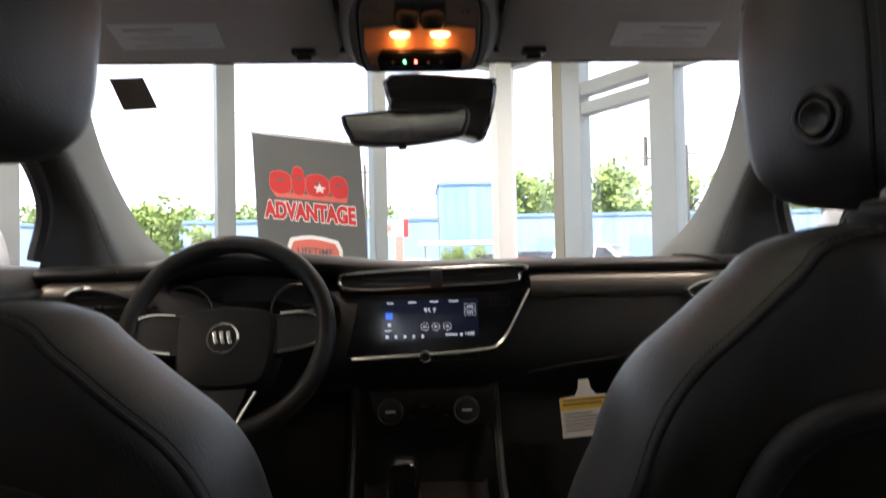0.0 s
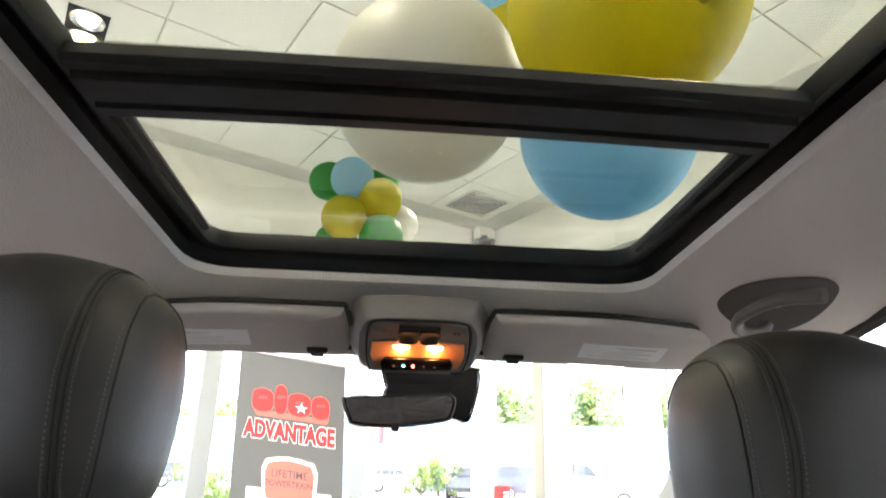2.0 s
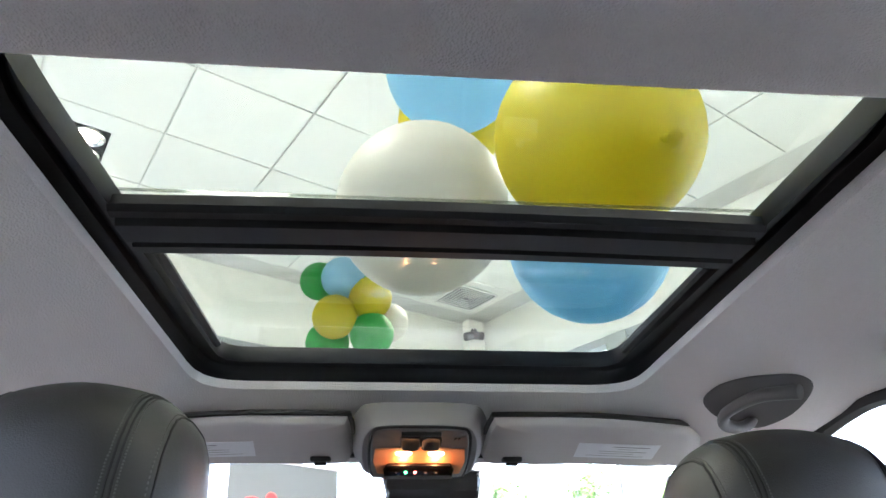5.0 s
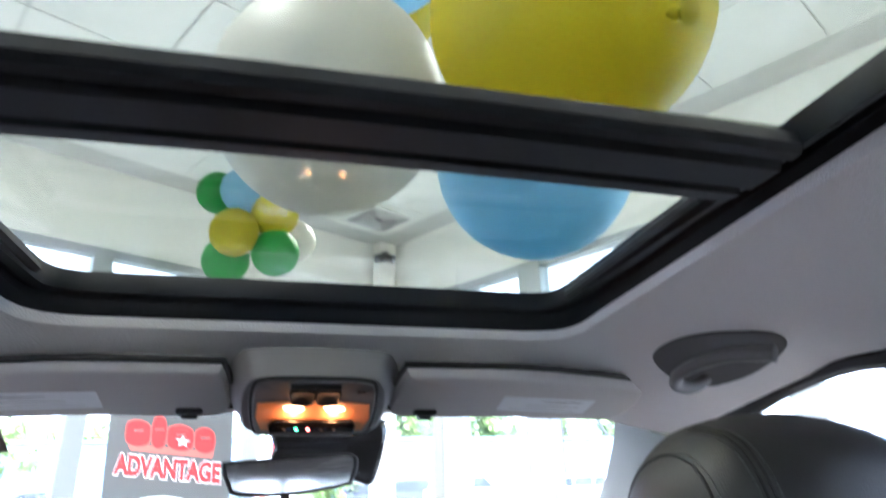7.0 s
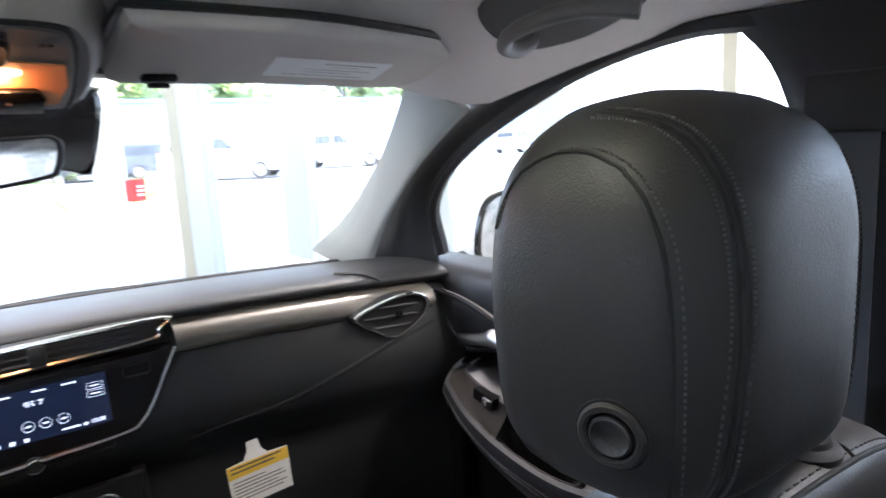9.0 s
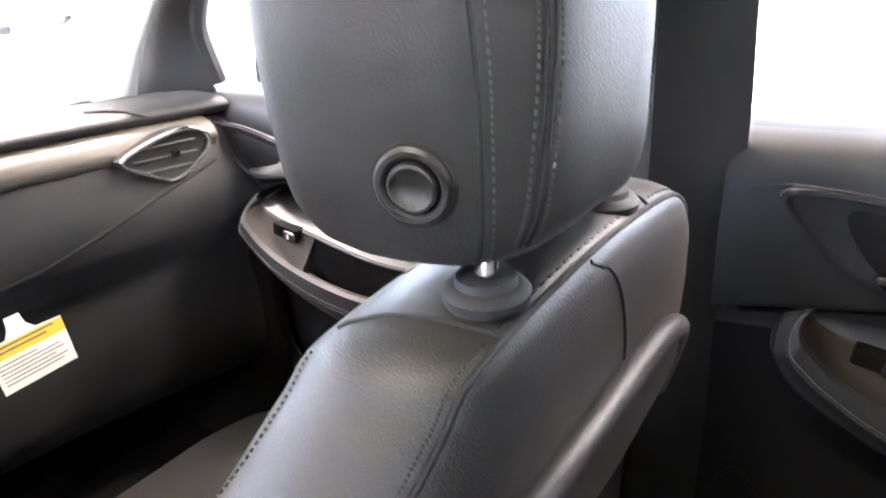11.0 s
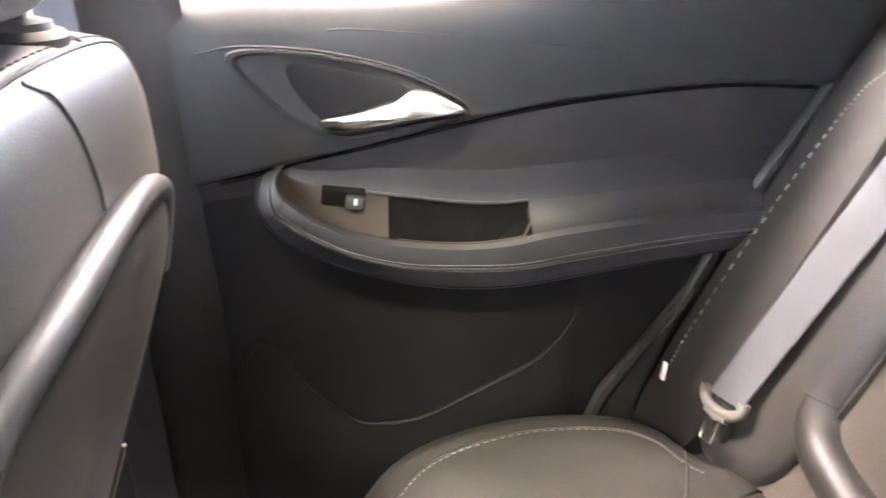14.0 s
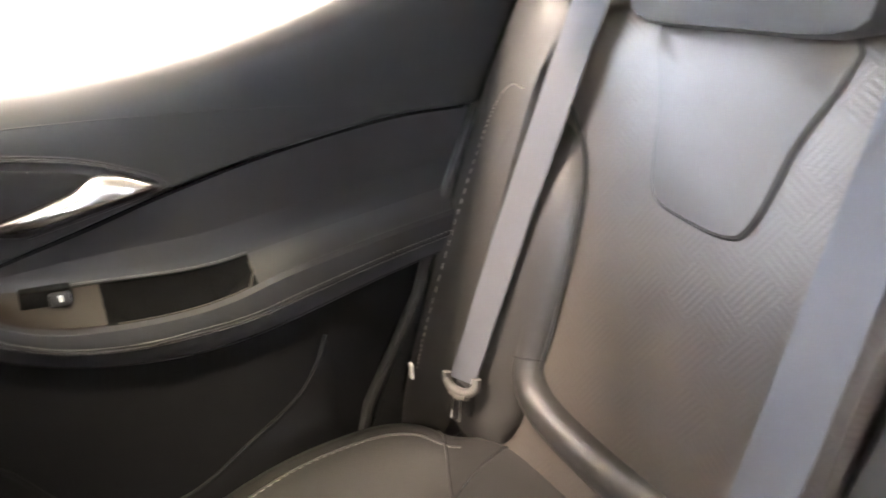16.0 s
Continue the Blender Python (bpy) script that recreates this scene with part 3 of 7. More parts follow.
# word mark as plain blocks with a star
for k, (u0, u1, v0, v1) in enumerate(((0.14, 0.335, 0.150, 0.238), (0.345, 0.465, 0.128, 0.238), (0.475, 0.685, 0.150, 0.238), (0.695, 0.86, 0.150, 0.238))):
    um, vm = (u0 + u1) / 2, (v0 + v1) / 2
    blob = outline2([(u0, vm), (u0 + 0.015, v0 + 0.012), (um, v0), (u1 - 0.015, v0 + 0.012), (u1, vm), (u1 - 0.015, v1 - 0.012), (um, v1), (u0 + 0.015, v1 - 0.012)], 3)
    banner_shape("logo_edge", [(um + (a - um) * 1.05, vm + (b - vm) * 1.07) for a, b in blob], RED_PALE, 0.0024 + 0.0002 * k)
    banner_shape("logo_block", blob, RED, 0.0036 + 0.0002 * k)
    banner_shape("logo_slot", [(um - 0.035, vm - 0.012), (um + 0.04, vm - 0.016), (um + 0.04, vm - 0.008), (um - 0.035, vm - 0.004)], BANNER, 0.0048)
banner_shape("logo_underline", [(0.16, 0.232), (0.86, 0.232), (0.84, 0.252), (0.19, 0.252)], RED_PALE, 0.0022)
star_pts = []
for k in range(10):
    a, rr = math.pi * k / 5, (0.062 if k % 2 == 0 else 0.026)
    star_pts.append((0.60 + rr * math.sin(a), 0.205 - rr * 0.35 * math.cos(a)))
banner_shape("star", star_pts, WHITE_PRINT, 0.005)
part("word", text_bm("ADVANTAGE", 0.135, banner_m(0.5, 0.305, 0.003) @ Matrix.Diagonal((0.70, 1.05, 1, 1)), 0.0005, 0.013), WHITE_PRINT, ban, smooth=False)
part("word", text_bm("ADVANTAGE", 0.135, banner_m(0.5, 0.305, 0.0045) @ Matrix.Diagonal((0.70, 1.05, 1, 1)), 0.0005, 0.007), RED, ban, smooth=False)
shield = [(0.30, 0.405), (0.40, 0.395), (0.5, 0.39), (0.62, 0.395), (0.74, 0.405), (0.775, 0.44), (0.765, 0.53), (0.70, 0.60), (0.52, 0.645), (0.35, 0.60), (0.28, 0.53), (0.265, 0.44)]
banner_shape("ribbon_band", [(0.14, 0.51), (0.9, 0.51), (0.9, 0.55), (0.87, 0.53), (0.14, 0.55)], WHITE_PRINT, 0.0026)
banner_shape("shield_edge", shield, WHITE_PRINT, 0.003)
banner_shape("shield", [(0.52 + (u - 0.52) * 0.87, 0.515 + (v - 0.515) * 0.88) for u, v in shield], RED_PALE, 0.004)
banner_shape("shield_band", [(0.30, 0.545), (0.75, 0.545), (0.75, 0.565), (0.30, 0.565)], WHITE_PRINT, 0.005)
part("word", text_bm("LIFETIME", 0.062, banner_m(0.52, 0.455, 0.005) @ Matrix.Diagonal((0.95, 1, 1, 1)), 0.0004, 0.001), INK, ban, smooth=False)
part("word", text_bm("POWERTRAIN", 0.05, banner_m(0.52, 0.49, 0.005) @ Matrix.Diagonal((0.9, 1, 1, 1)), 0.0004, 0.001), INK, ban, smooth=False)
part("word", text_bm("LIFETIME OF PROTECTION", 0.058, banner_m(0.5, 0.70, 0.004) @ Matrix.Diagonal((0.72, 1, 1, 1)), 0.0004, 0.002), WHITE_PRINT, ban, smooth=False)

# low dark box by the glass
hb = thing("floor_heater", "low dark box standing under the window", "heater", (-1.75, 3.7, 0))
part("case", box_bm((-1.75, 3.72, 0.42), (0.55, 0.2, 0.84), 0.02, (0, 0, 30)), RUBBER, hb)

# ---------------------------------------------------------------- the car: shell
CX = 0.01


def ray_poly(c, ang, poly):
    """Where a ray from c meets a closed outline (x, y, z)."""
    dx, dy = math.sin(ang), math.cos(ang)
    best = None
    for p, q in zip(poly, poly[1:] + poly[:1]):
        ex, ey = q[0] - p[0], q[1] - p[1]
        den = dx * ey - dy * ex
        if abs(den) < 1e-9:
            continue
        px, py = p[0] - c[0], p[1] - c[1]
        t, u = (px * ey - py * ex) / den, (px * dy - py * dx) / den
        if t > 0 and -1e-6 <= u <= 1 + 1e-6 and (best is None or t > best[0]):
            best = (t, p[2] + (q[2] - p[2]) * u)
    t, z = best
    return Vector((c[0] + dx * t, c[1] + dy * t, z))


def round_rect(x0, x1, y0, y1, r, z, n=8):
    out = []
    for cx, cy, a0 in ((x1 - r, y1 - r, 0), (x0 + r, y1 - r, 90), (x0 + r, y0 + r, 180), (x1 - r, y0 + r, 270)):
        for k in range(n + 1):
            a = radians(a0 + 90 * k / n)
            y = cy + r * math.sin(a)
            out.append((cx + r * math.cos(a), y, z(y) if callable(z) else z))
    return out


def both(pts):
    """A half outline from front to rear on the right, closed over the left."""
    return [(CX + x, y, z) for x, y, z in pts] + [(CX - x, y, z) for x, y, z in reversed(pts)]


lip_z = lambda y: 1.562 - 0.033 * max(0.0, min(1.0, (y - 0.55) / 0.22)) ** 1.5
OPENING = round_rect(CX - 0.362, CX + 0.362, 0.085, 0.792, 0.075, lip_z)
EDGE = both([(0.0, 1.0, 1.447), (0.3, 0.995, 1.446), (0.47, 0.975, 1.440), (0.535, 0.93, 1.415), (0.565, 0.87, 1.40), (0.585, 0.72, 1.435), (0.595, 0.57, 1.462),
             (0.60, 0.45, 1.46), (0.605, 0.2, 1.45), (0.605, -0.2, 1.44), (0.59, -0.6, 1.41), (0.5, -0.95, 1.38), (0.0, -1.0, 1.39)])
HUB = (CX, 0.42)
N_RING = 144
angs = [2 * math.pi * k / N_RING for k in range(N_RING)]
ins, outs = [ray_poly(HUB, a, OPENING) for a in angs], [ray_poly(HUB, a, EDGE) for a in angs]


def ring(t, drop=0.0):
    row = []
    for i, o in zip(ins, outs):
        p = i.lerp(o, t)
        side = min(1.0, abs(p.x - CX) / 0.45)
        p.z = i.z + (o.z - i.z) * t ** (1.15 - 0.30 * side) + drop
        row.append(p)
    return row


rows = [[p + Vector((0, 0, 0.03)) for p in ins], [p + Vector((0, 0, 0.006)) for p in ins]] + [ring(0.012, -0.002)] + [ring(t) for t in (0.03, 0.1, 0.2, 0.3, 0.4, 0.5, 0.6, 0.7, 0.8, 0.88, 0.95, 1.0)]
rows += [[p + Vector((0, 0, 0.02)) for p in rows[-1]]]
roof_lining = structure("headliner", grid_bm(rows, close_cols=True), HEADLINER, "light grey woven cloth headliner round the open sunroof blind", "headliner")

# outer roof skin
skin = [[p + Vector((p.x - CX, p.y - 0.2, 0)).normalized() * 0.03 * t + Vector((0, 0, 0.05)) for p in ring(t)] for t in (0.3, 0.45, 0.6, 0.85, 1.0)]
structure("roof_skin", thicken(grid_bm(skin, close_cols=True), 0.004), PAINT_WHITE, "white painted steel roof of the car", "car roof")

# sunroof
roofset = thing("sunroof", "panoramic glass sunroof with a black frame and cross bar", "sunroof", (CX, 0.42, 1.57), kind="structure")
GLASS_EDGE = round_rect(CX - 0.322, CX + 0.322, 0.076, 0.768, 0.035, 1.585)
inner = [ray_poly(HUB, a, GLASS_EDGE) for a in angs]
rows = []
for t, up in ((-0.02, 0.010), (0.10, 0.012), (0.35, 0.016), (0.38, 0.024), (0.62, 0.024), (0.65, 0.016), (0.9, 0.014), (0.97, 0.012), (1.0, 0.016), (1.0, 0.03), (0.9, 0.04)):
    row = []
    for o, i in zip(ins, inner):
        p = o.lerp(i, max(t, 0))
        if t < 0:
            p += Vector((o.x - HUB[0], o.y - HUB[1], 0)).normalized() * 0.012
        p.z = o.z + (1.556 - o.z) * max(0, t) + up - 0.004
        row.append(p)
    rows.append(row)
part("frame", grid_bm(rows, close_cols=True), FRAME_DARK, roofset)
bar = [(0.292, 1.580), (0.291, 1.569), (0.296, 1.563), (0.306, 1.562), (0.309, 1.568), (0.314, 1.568), (0.318, 1.560), (0.352, 1.560), (0.356, 1.570), (0.362, 1.570), (0.366, 1.562), (0.384, 1.564), (0.388, 1.580)]
part("cross_bar", grid_bm([[Vector((CX + x, y, z - 0.004 * (x / 0.33) ** 2)) for y, z in bar] for x in np.linspace(-0.325, 0.325, 9)]), FRAME_DARK, roofset)
for y0, y1 in ((0.343, 0.84), (-0.02, 0.337)):
    part("pane", slab_bm([(CX - 0.40, y0, 1.612), (CX + 0.40, y0, 1.612), (CX + 0.40, y1, 1.608), (CX - 0.40, y1, 1.608)], (0, 0, 1), 0.004), ROOF_GLASS, roofset, smooth=False)
for x in (-0.312, 0.312):
    part("guide_rail", tube_bm([(CX + x, 0.40, 1.572), (CX + x, 0.69, 1.566)], 0.006, 6), RUBBER, roofset)


hem = [(0.090, 1.572), (0.0905, 1.560), (0.087, 1.553), (0.080, 1.551), (0.060, 1.552), (0.040, 1.556), (-0.05, 1.560), (-0.05, 1.572)]
part("blind", grid_bm([[Vector((CX + x, y - 0.006 * (x / 0.36) ** 2, z - 0.004 * (x / 0.36) ** 2)) for y, z in hem] for x in np.linspace(-0.365, 0.365, 15)]), HEADLINER, roofset, "light grey cloth roller blind with a hemmed edge")

# pillars
def pillar(side):
    X = lambda x: CX + side * x
    inner_edge = [(0.522, 0.985, 1.446), (0.553, 1.062, 1.405), (0.582, 1.190, 1.318), (0.588, 1.345, 1.212), (0.552, 1.445, 1.138)]
    outer_edge = [(0.562, 0.890, 1.402), (0.583, 0.985, 1.366), (0.594, 1.103, 1.297), (0.612, 1.235, 1.198), (0.632, 1.345, 1.085)]
    ctrl = []
    for a, b in zip(inner_edge, outer_edge):
        row = [Vector(a).lerp(Vector(b), f) + Vector((0, -1, -0.4)) * bulge for f, bulge in ((0, 0), (0.3, 0.012), (0.7, 0.016), (1, 0))]
        ctrl.append([(X(p.x), p.y, p.z) for p in row])
    structure("a_pillar_trim", thicken(grid_bm(surf(ctrl, 8, 6)), 0.006), A_PILLAR, "pale grey windscreen pillar trim", "pillar trim")
    # B pillar
    ctrl = [
        [(X(0.600), 0.535, 1.465), (X(0.592), 0.49, 1.462), (X(0.590), 0.39, 1.462), (X(0.60), 0.33, 1.458)],
        [(X(0.622), 0.492, 1.40), (X(0.612), 0.46, 1.40), (X(0.610), 0.38, 1.40), (X(0.622), 0.335, 1.40)],
        [(X(0.650), 0.462, 1.25), (X(0.636), 0.435, 1.25), (X(0.636), 0.37, 1.25), (X(0.650), 0.335, 1.25)],
        [(X(0.675), 0.460, 1.10), (X(0.655), 0.43, 1.10), (X(0.655), 0.37, 1.10), (X(0.675), 0.335, 1.10)],
        [(X(0.690), 0.480, 0.75), (X(0.670), 0.45, 0.75), (X(0.670), 0.38, 0.75), (X(0.690), 0.345, 0.75)],
        [(X(0.690), 0.500, 0.30), (X(0.670), 0.47, 0.30), (X(0.670), 0.39, 0.30), (X(0.690), 0.345, 0.30)],
    ]
    structure("b_pillar_trim", thicken(grid_bm(surf(ctrl, 6, 5)), 0.006), PLASTIC, "black plastic centre pillar trim", "pillar trim")
    # rear quarter trim
    ctrl = [
        [(X(0.600), -0.33, 1.435), (X(0.595), -0.6, 1.40), (X(0.52), -0.95, 1.37)],
        [(X(0.660), -0.46, 1.18), (X(0.650), -0.65, 1.18), (X(0.60), -1.0, 1.18)],
        [(X(0.680), -0.36, 0.95), (X(0.680), -0.65, 0.95), (X(0.65), -1.05, 0.95)],
        [(X(0.690), -0.16, 0.55), (X(0.690), -0.60, 0.55), (X(0.66), -1.05, 0.55)],
        [(X(0.690), -0.14, 0.30), (X(0.690), -0.60, 0.30), (X(0.66), -1.05, 0.30)],
    ]
    structure("rear_quarter_trim", thicken(grid_bm(surf(ctrl, 6, 5)), 0.006), PLASTIC, "black plastic trim beside the rear seat", "pillar trim")


for side in (-1, 1):
    pillar(side)

# windscreen, its black band, the cowl
ws = [[Vector((CX + x * (0.53 + 0.10 * t), 1.005 + (0.53 * t) - 0.10 * t * (x * x), 1.452 - 0.362 * t + 0.02 * t * (1 - t))) for x in np.linspace(-1, 1, 13)] for t in np.linspace(0, 1, 9)]
screen = structure("windscreen", grid_bm(ws), CAR_GLASS, "clear curved windscreen", "windscreen")
screen.visible_shadow = False
structure("windscreen_band", tube_bm([r + Vector((0, -0.012, 0.004)) for r in ws[8]], 0.02, 8, squash=0.4, side=(0, 1, 0)), RUBBER, "black band along the foot of the windscreen", "windscreen seal")
structure("header_seal", tube_bm([r + Vector((0, 0.004, 0.004)) for r in ws[0]], 0.009, 8), RUBBER, "black seal along the top of the windscreen", "windscreen seal")
for ob_x in (-0.05, 0.35):
    wip = thing("wiper_arm", "black wiper arm resting at the foot of the windscreen", "wiper", (CX + ob_x, 1.55, 1.1), "wipers")
    part("arm", tube_bm([(CX + ob_x, 1.57, 1.088), (CX + ob_x - 0.25, 1.56, 1.098), (CX + ob_x - 0.5, 1.53, 1.10)], 0.007, 6), RUBBER, wip)

# bonnet and outer body, seen from outside only
bonnet = [[Vector((CX + x * (0.78 - 0.10 * t * t), 1.53 + 0.95 * t - 0.1 * x * x, 1.05 - 0.16 * t * t - 0.06 * x * x)) for x in np.linspace(-1, 1, 11)] for t in np.linspace(0, 1, 8)]
structure("bonnet", thicken(grid_bm(bonnet), 0.01), PAINT_WHITE, "white painted bonnet of the car", "bonnet")
nose = [[Vector((CX + x * (0.80 - 0.14 * t), 2.4 + 0.12 * math.sin(t * 2.4) - 0.22 * x * x, 0.92 - 0.62 * t)) for x in np.linspace(-1, 1, 11)] for t in np.linspace(0, 1, 6)]
structure("front_bumper", thicken(grid_bm(nose), 0.01), PAINT_WHITE, "white painted front bumper", "bumper")
for side in (-1, 1):
    fend = [[Vector((CX + side * (0.78 + 0.07 * math.sin(t * 2.2)), y, 1.02 - 0.03 * max(0, y - 1.5) - 0.70 * t)) for y in np.linspace(1.2, 2.3, 8)] for t in np.linspace(0, 1, 6)]
    structure("front_wing", thicken(grid_bm(fend), 0.01), PAINT_WHITE, "white painted front wing", "wing")
    rearq = [[Vector((CX + side * (0.76 + 0.08 * math.sin(t * 2.2)), y, 1.06 - 0.76 * t)) for y in np.linspace(-1.5, -0.42, 8)] for t in np.linspace(0, 1, 6)]
    structure("rear_wing", thicken(grid_bm(rearq), 0.01), PAINT_WHITE, "white painted rear wing", "wing")
    for y in (1.72, -0.88):
        wh = thing("car_wheel", "black tyre on a silver alloy rim", "wheel", (CX + side * 0.78, y, 0.33), "car wheels")
        m = facing((CX + side * 0.78, y, 0.33), (side, 0, 0))
        part("tyre", disc_bm([(0.20, -0.1), (0.30, -0.1), (0.33, -0.07), (0.33, 0.07), (0.30, 0.1), (0.22, 0.1)], m, 28), TYRE, wh)
        part("rim", disc_bm([(0.0, 0.05), (0.05, 0.08), (0.19, 0.06), (0.22, 0.09), (0.215, 0.1)], m, 28), CHROME, wh)
tail = [[Vector((CX + x * 0.66, -1.02 - 0.5 * t + 0.06 * x * x * -1, 1.40 - 0.36 * t if t < 0.99 else 1.04)) for x in np.linspace(-1, 1, 7)] for t in np.linspace(0, 1, 5)]
gate = thing("rear_window", "clear rear window in a black tailgate frame", "rear window", (CX, -1.25, 1.2), kind="structure")
rear_pane = part("pane", grid_bm(tail), CAR_GLASS, gate)
rear_pane.visible_shadow = False
for k in (0, -1):
    part("window_frame", tube_bm([r[k] for r in tail], 0.035, 8), PLASTIC, gate)
for k in (0, -1):
    part("window_frame", tube_bm(tail[k], 0.03, 8), PLASTIC, gate)
structure("tailgate_lower", box_bm((CX, -1.5, 0.68), (1.5, 0.05, 0.76), 0.02), PLASTIC, "black lower tailgate trim", "tailgate")
structure("car_floor", grid_bm(surf([[(CX + x, y, 0.33 + (0.12 if abs(x) < 0.1 else 0.0)) for x in (-0.70, -0.4, -0.12, 0, 0.12, 0.4, 0.70)] for y in (1.6, 1.0, 0.5, 0.0, -0.7, -1.5)], 3, 3)), CARPET, "black carpeted car floor with a centre tunnel", "floor")
for side in (-1, 1):
    structure("kick_panel", box_bm((CX + side * 0.665, 1.30, 0.66), (0.03, 0.46, 0.66), 0.008), CARPET, "dark carpeted panel at the side of the footwell", "trim")
structure("firewall", box_bm((CX, 1.52, 0.7), (1.36, 0.03, 0.76)), CARPET, "dark footwell bulkhead", "bulkhead")


# ---------------------------------------------------------------- doors
def leaf(y0, z0, pts):
    return [(y0 + a, z0 + b) for a, b in pts]


def spline_pairs(pts, dy):
    return [(dy + p.x, p.y) for p in spline([(a, b, 0) for a, b in pts], 5)]


POCKET_LIP = [(0.688, 0.345, 0.665), (0.684, 0.300, 0.742), (0.672, 0.25, 0.672), (0.667, 0.20, 0.622), (0.664, 0.165, 0.608), (0.664, 0.10, 0.612), (0.665, 0.02, 0.652), (0.667, -0.048, 0.688), (0.674, -0.085, 0.724), (0.686, -0.11, 0.76)]


def door(name, side, y0, y1, dy, rear):
    """A trimmed door; side 1 is the right of the car. dy shifts the fittings along the car."""
    d = tagged(new(name), "black trimmed car door with a stitched armrest and satin lever, closed", "car door", "", "structure")
    d.location = (CX + side * 0.7, (y0 + y1) / 2, 0.35)
    X = lambda x: CX + side * x
    seam = lambda y: float(np.interp(y - dy, [-0.36, -0.23, -0.07, 0.06, 0.137, 0.232, 0.273, 0.36], [1.055, 1.059, 1.045, 1.022, 1.004, 0.985, 0.973, 0.955]))        # fold between the upper and lower panel
    def ys(z):
        if not rear:
            return np.linspace(y1, y0, 9)
        cut = [(0.36, -0.20), (0.62, -0.24), (0.786, -0.32), (0.908, -0.36), (1.097, -0.45), (1.17, -0.50)]
        z = min(max(z, 0.36), 1.17)
        for (za, ya), (zb, yb) in zip(cut, cut[1:]):
            if za <= z <= zb:
                return np.linspace(y1, ya + (yb - ya) * (z - za) / (zb - za), 9)
    sill = lambda y: 1.142 + 0.02 * (0.3 - (y - dy)) + float(np.interp(y, [-0.5, -0.25, -0.12, 0.0, 0.15], [0.165, 0.085, 0.042, 0.014, 0.0])) if rear else 1.135 + 0.03 * (1.1 - y)
    up = []
    for f, x in ((-0.02, 0.735), (0.0, 0.700), (0.06, 0.672), (0.25, 0.655), (0.6, 0.654), (0.9, 0.658), (1.0, 0.664), (1.03, 0.69)):
        up.append([(X(x - (0.22 * max(0.0, sill(y) - 1.16) * (1 - f) if rear else 0.0)), y, sill(y) + (seam(y) - sill(y)) * f) for y in ys(1.15 - 0.1 * f)])
    upper = part("upper_panel", grid_bm(surf(up, 4, 4)), SOFT, d)
    low = []
    for f, x in ((-0.01, 0.69), (0.02, 0.676), (0.2, 0.682), (0.45, 0.690), (0.7, 0.694), (1.0, 0.70)):
        low.append([(X(x + (0.0 if rear else 0.0)), y, seam(y) - 0.004 + (0.36 - seam(y)) * f) for y in ys(1.04 - 0.68 * max(0, f))])
    lower = part("lower_panel", grid_bm(surf(low, 4, 4)), DOOR_LOWER, d)
    mid_rows = []
    for f, x in ((0.0, 0.686), (0.03, 0.6745), (0.15, 0.6740), (0.4, 0.6755), (0.7, 0.6775), (1.0, 0.680)):
        mid_rows.append([(X(x), y, seam(y) - 0.003 + (0.915 - seam(y)) * f) for y in ys(1.04 - 0.1 * f)])
    part("middle_panel", grid_bm(surf(mid_rows, 4, 4)), DOOR_SKIN, d, "soft black vinyl panel")
    fold = [(0.32, 0.963), (0.273, 0.973), (0.232, 0.985), (0.137, 1.004), (0.06, 1.022), (-0.072, 1.045), (-0.231, 1.059), (-0.345, 1.056)]
    # black bead draws the shade under the upper panel's overhang
    part("panel_fold_shade", tube_bm(spline([(X(0.670), dy + a, z - 0.003) for a, z in fold], 5), 0.0045, 6), SHADE_BLACK, d)
    crease = settle(upper, spline([(X(0.655), dy + a, z) for a, z in ((0.20, 1.117), (0.143, 1.115), (-0.067, 1.097), (-0.228, 1.074), (-0.284, 1.066))], 5), -0.0027)
    part("crease", tube_bm(crease, 0.0032, 6), SOFT, d)
    # armrest: curves from the front tip round the lower side to the rear, shared by band, plate and cup
    under = [(0.262, 0.985), (0.282, 0.963), (0.286, 0.930), (0.271, 0.900), (0.244, 0.876), (0.187, 0.846), (0.125, 0.825), (0.058, 0.812), (-0.012, 0.810), (-0.085, 0.818), (-0.20, 0.834), (-0.36, 0.85)]
    sewn = [(0.255, 0.982), (0.268, 0.962), (0.266, 0.940), (0.250, 0.922), (0.228, 0.905), (0.186, 0.882), (0.125, 0.864), (0.060, 0.857), (-0.007, 0.855), (-0.078, 0.864), (-0.20, 0.878), (-0.36, 0.89)]
    lip = [(0.250, 0.978), (0.260, 0.968), (0.257, 0.957), (0.240, 0.940), (0.222, 0.925), (0.184, 0.907), (0.125, 0.893), (0.062, 0.886), (0.010, 0.888), (-0.06, 0.900), (-0.20, 0.912), (-0.36, 0.92)]
    inner = [(0.245, 0.974), (0.255, 0.968), (0.250, 0.963), (0.235, 0.956), (0.215, 0.950), (0.175, 0.942), (0.125, 0.934), (0.062, 0.924), (0.010, 0.921), (-0.06, 0.926), (-0.20, 0.935), (-0.36, 0.945)]
    N_ = 6
    run_ = lambda c: spline([(a if rear or a > -0.1 else -0.09 + (a + 0.085) * 0.5, z, 0) for a, z in c], N_)
    U_, S_, L_, I_ = run_(under), run_(sewn), run_(lip), run_(inner)
    arm_in, arm_y, arm_z = (0.0, dy, 0.0) if rear else (0.085, dy - 0.098, 0.024)      # the front armrest stands further into the cabin
    at_ = lambda x, p: Vector((X(x - arm_in * min(1.0, (0.695 - x) / 0.012)), arm_y + p.x, p.y + arm_z))
    mixp = lambda p, q, f: p.lerp(q, f)
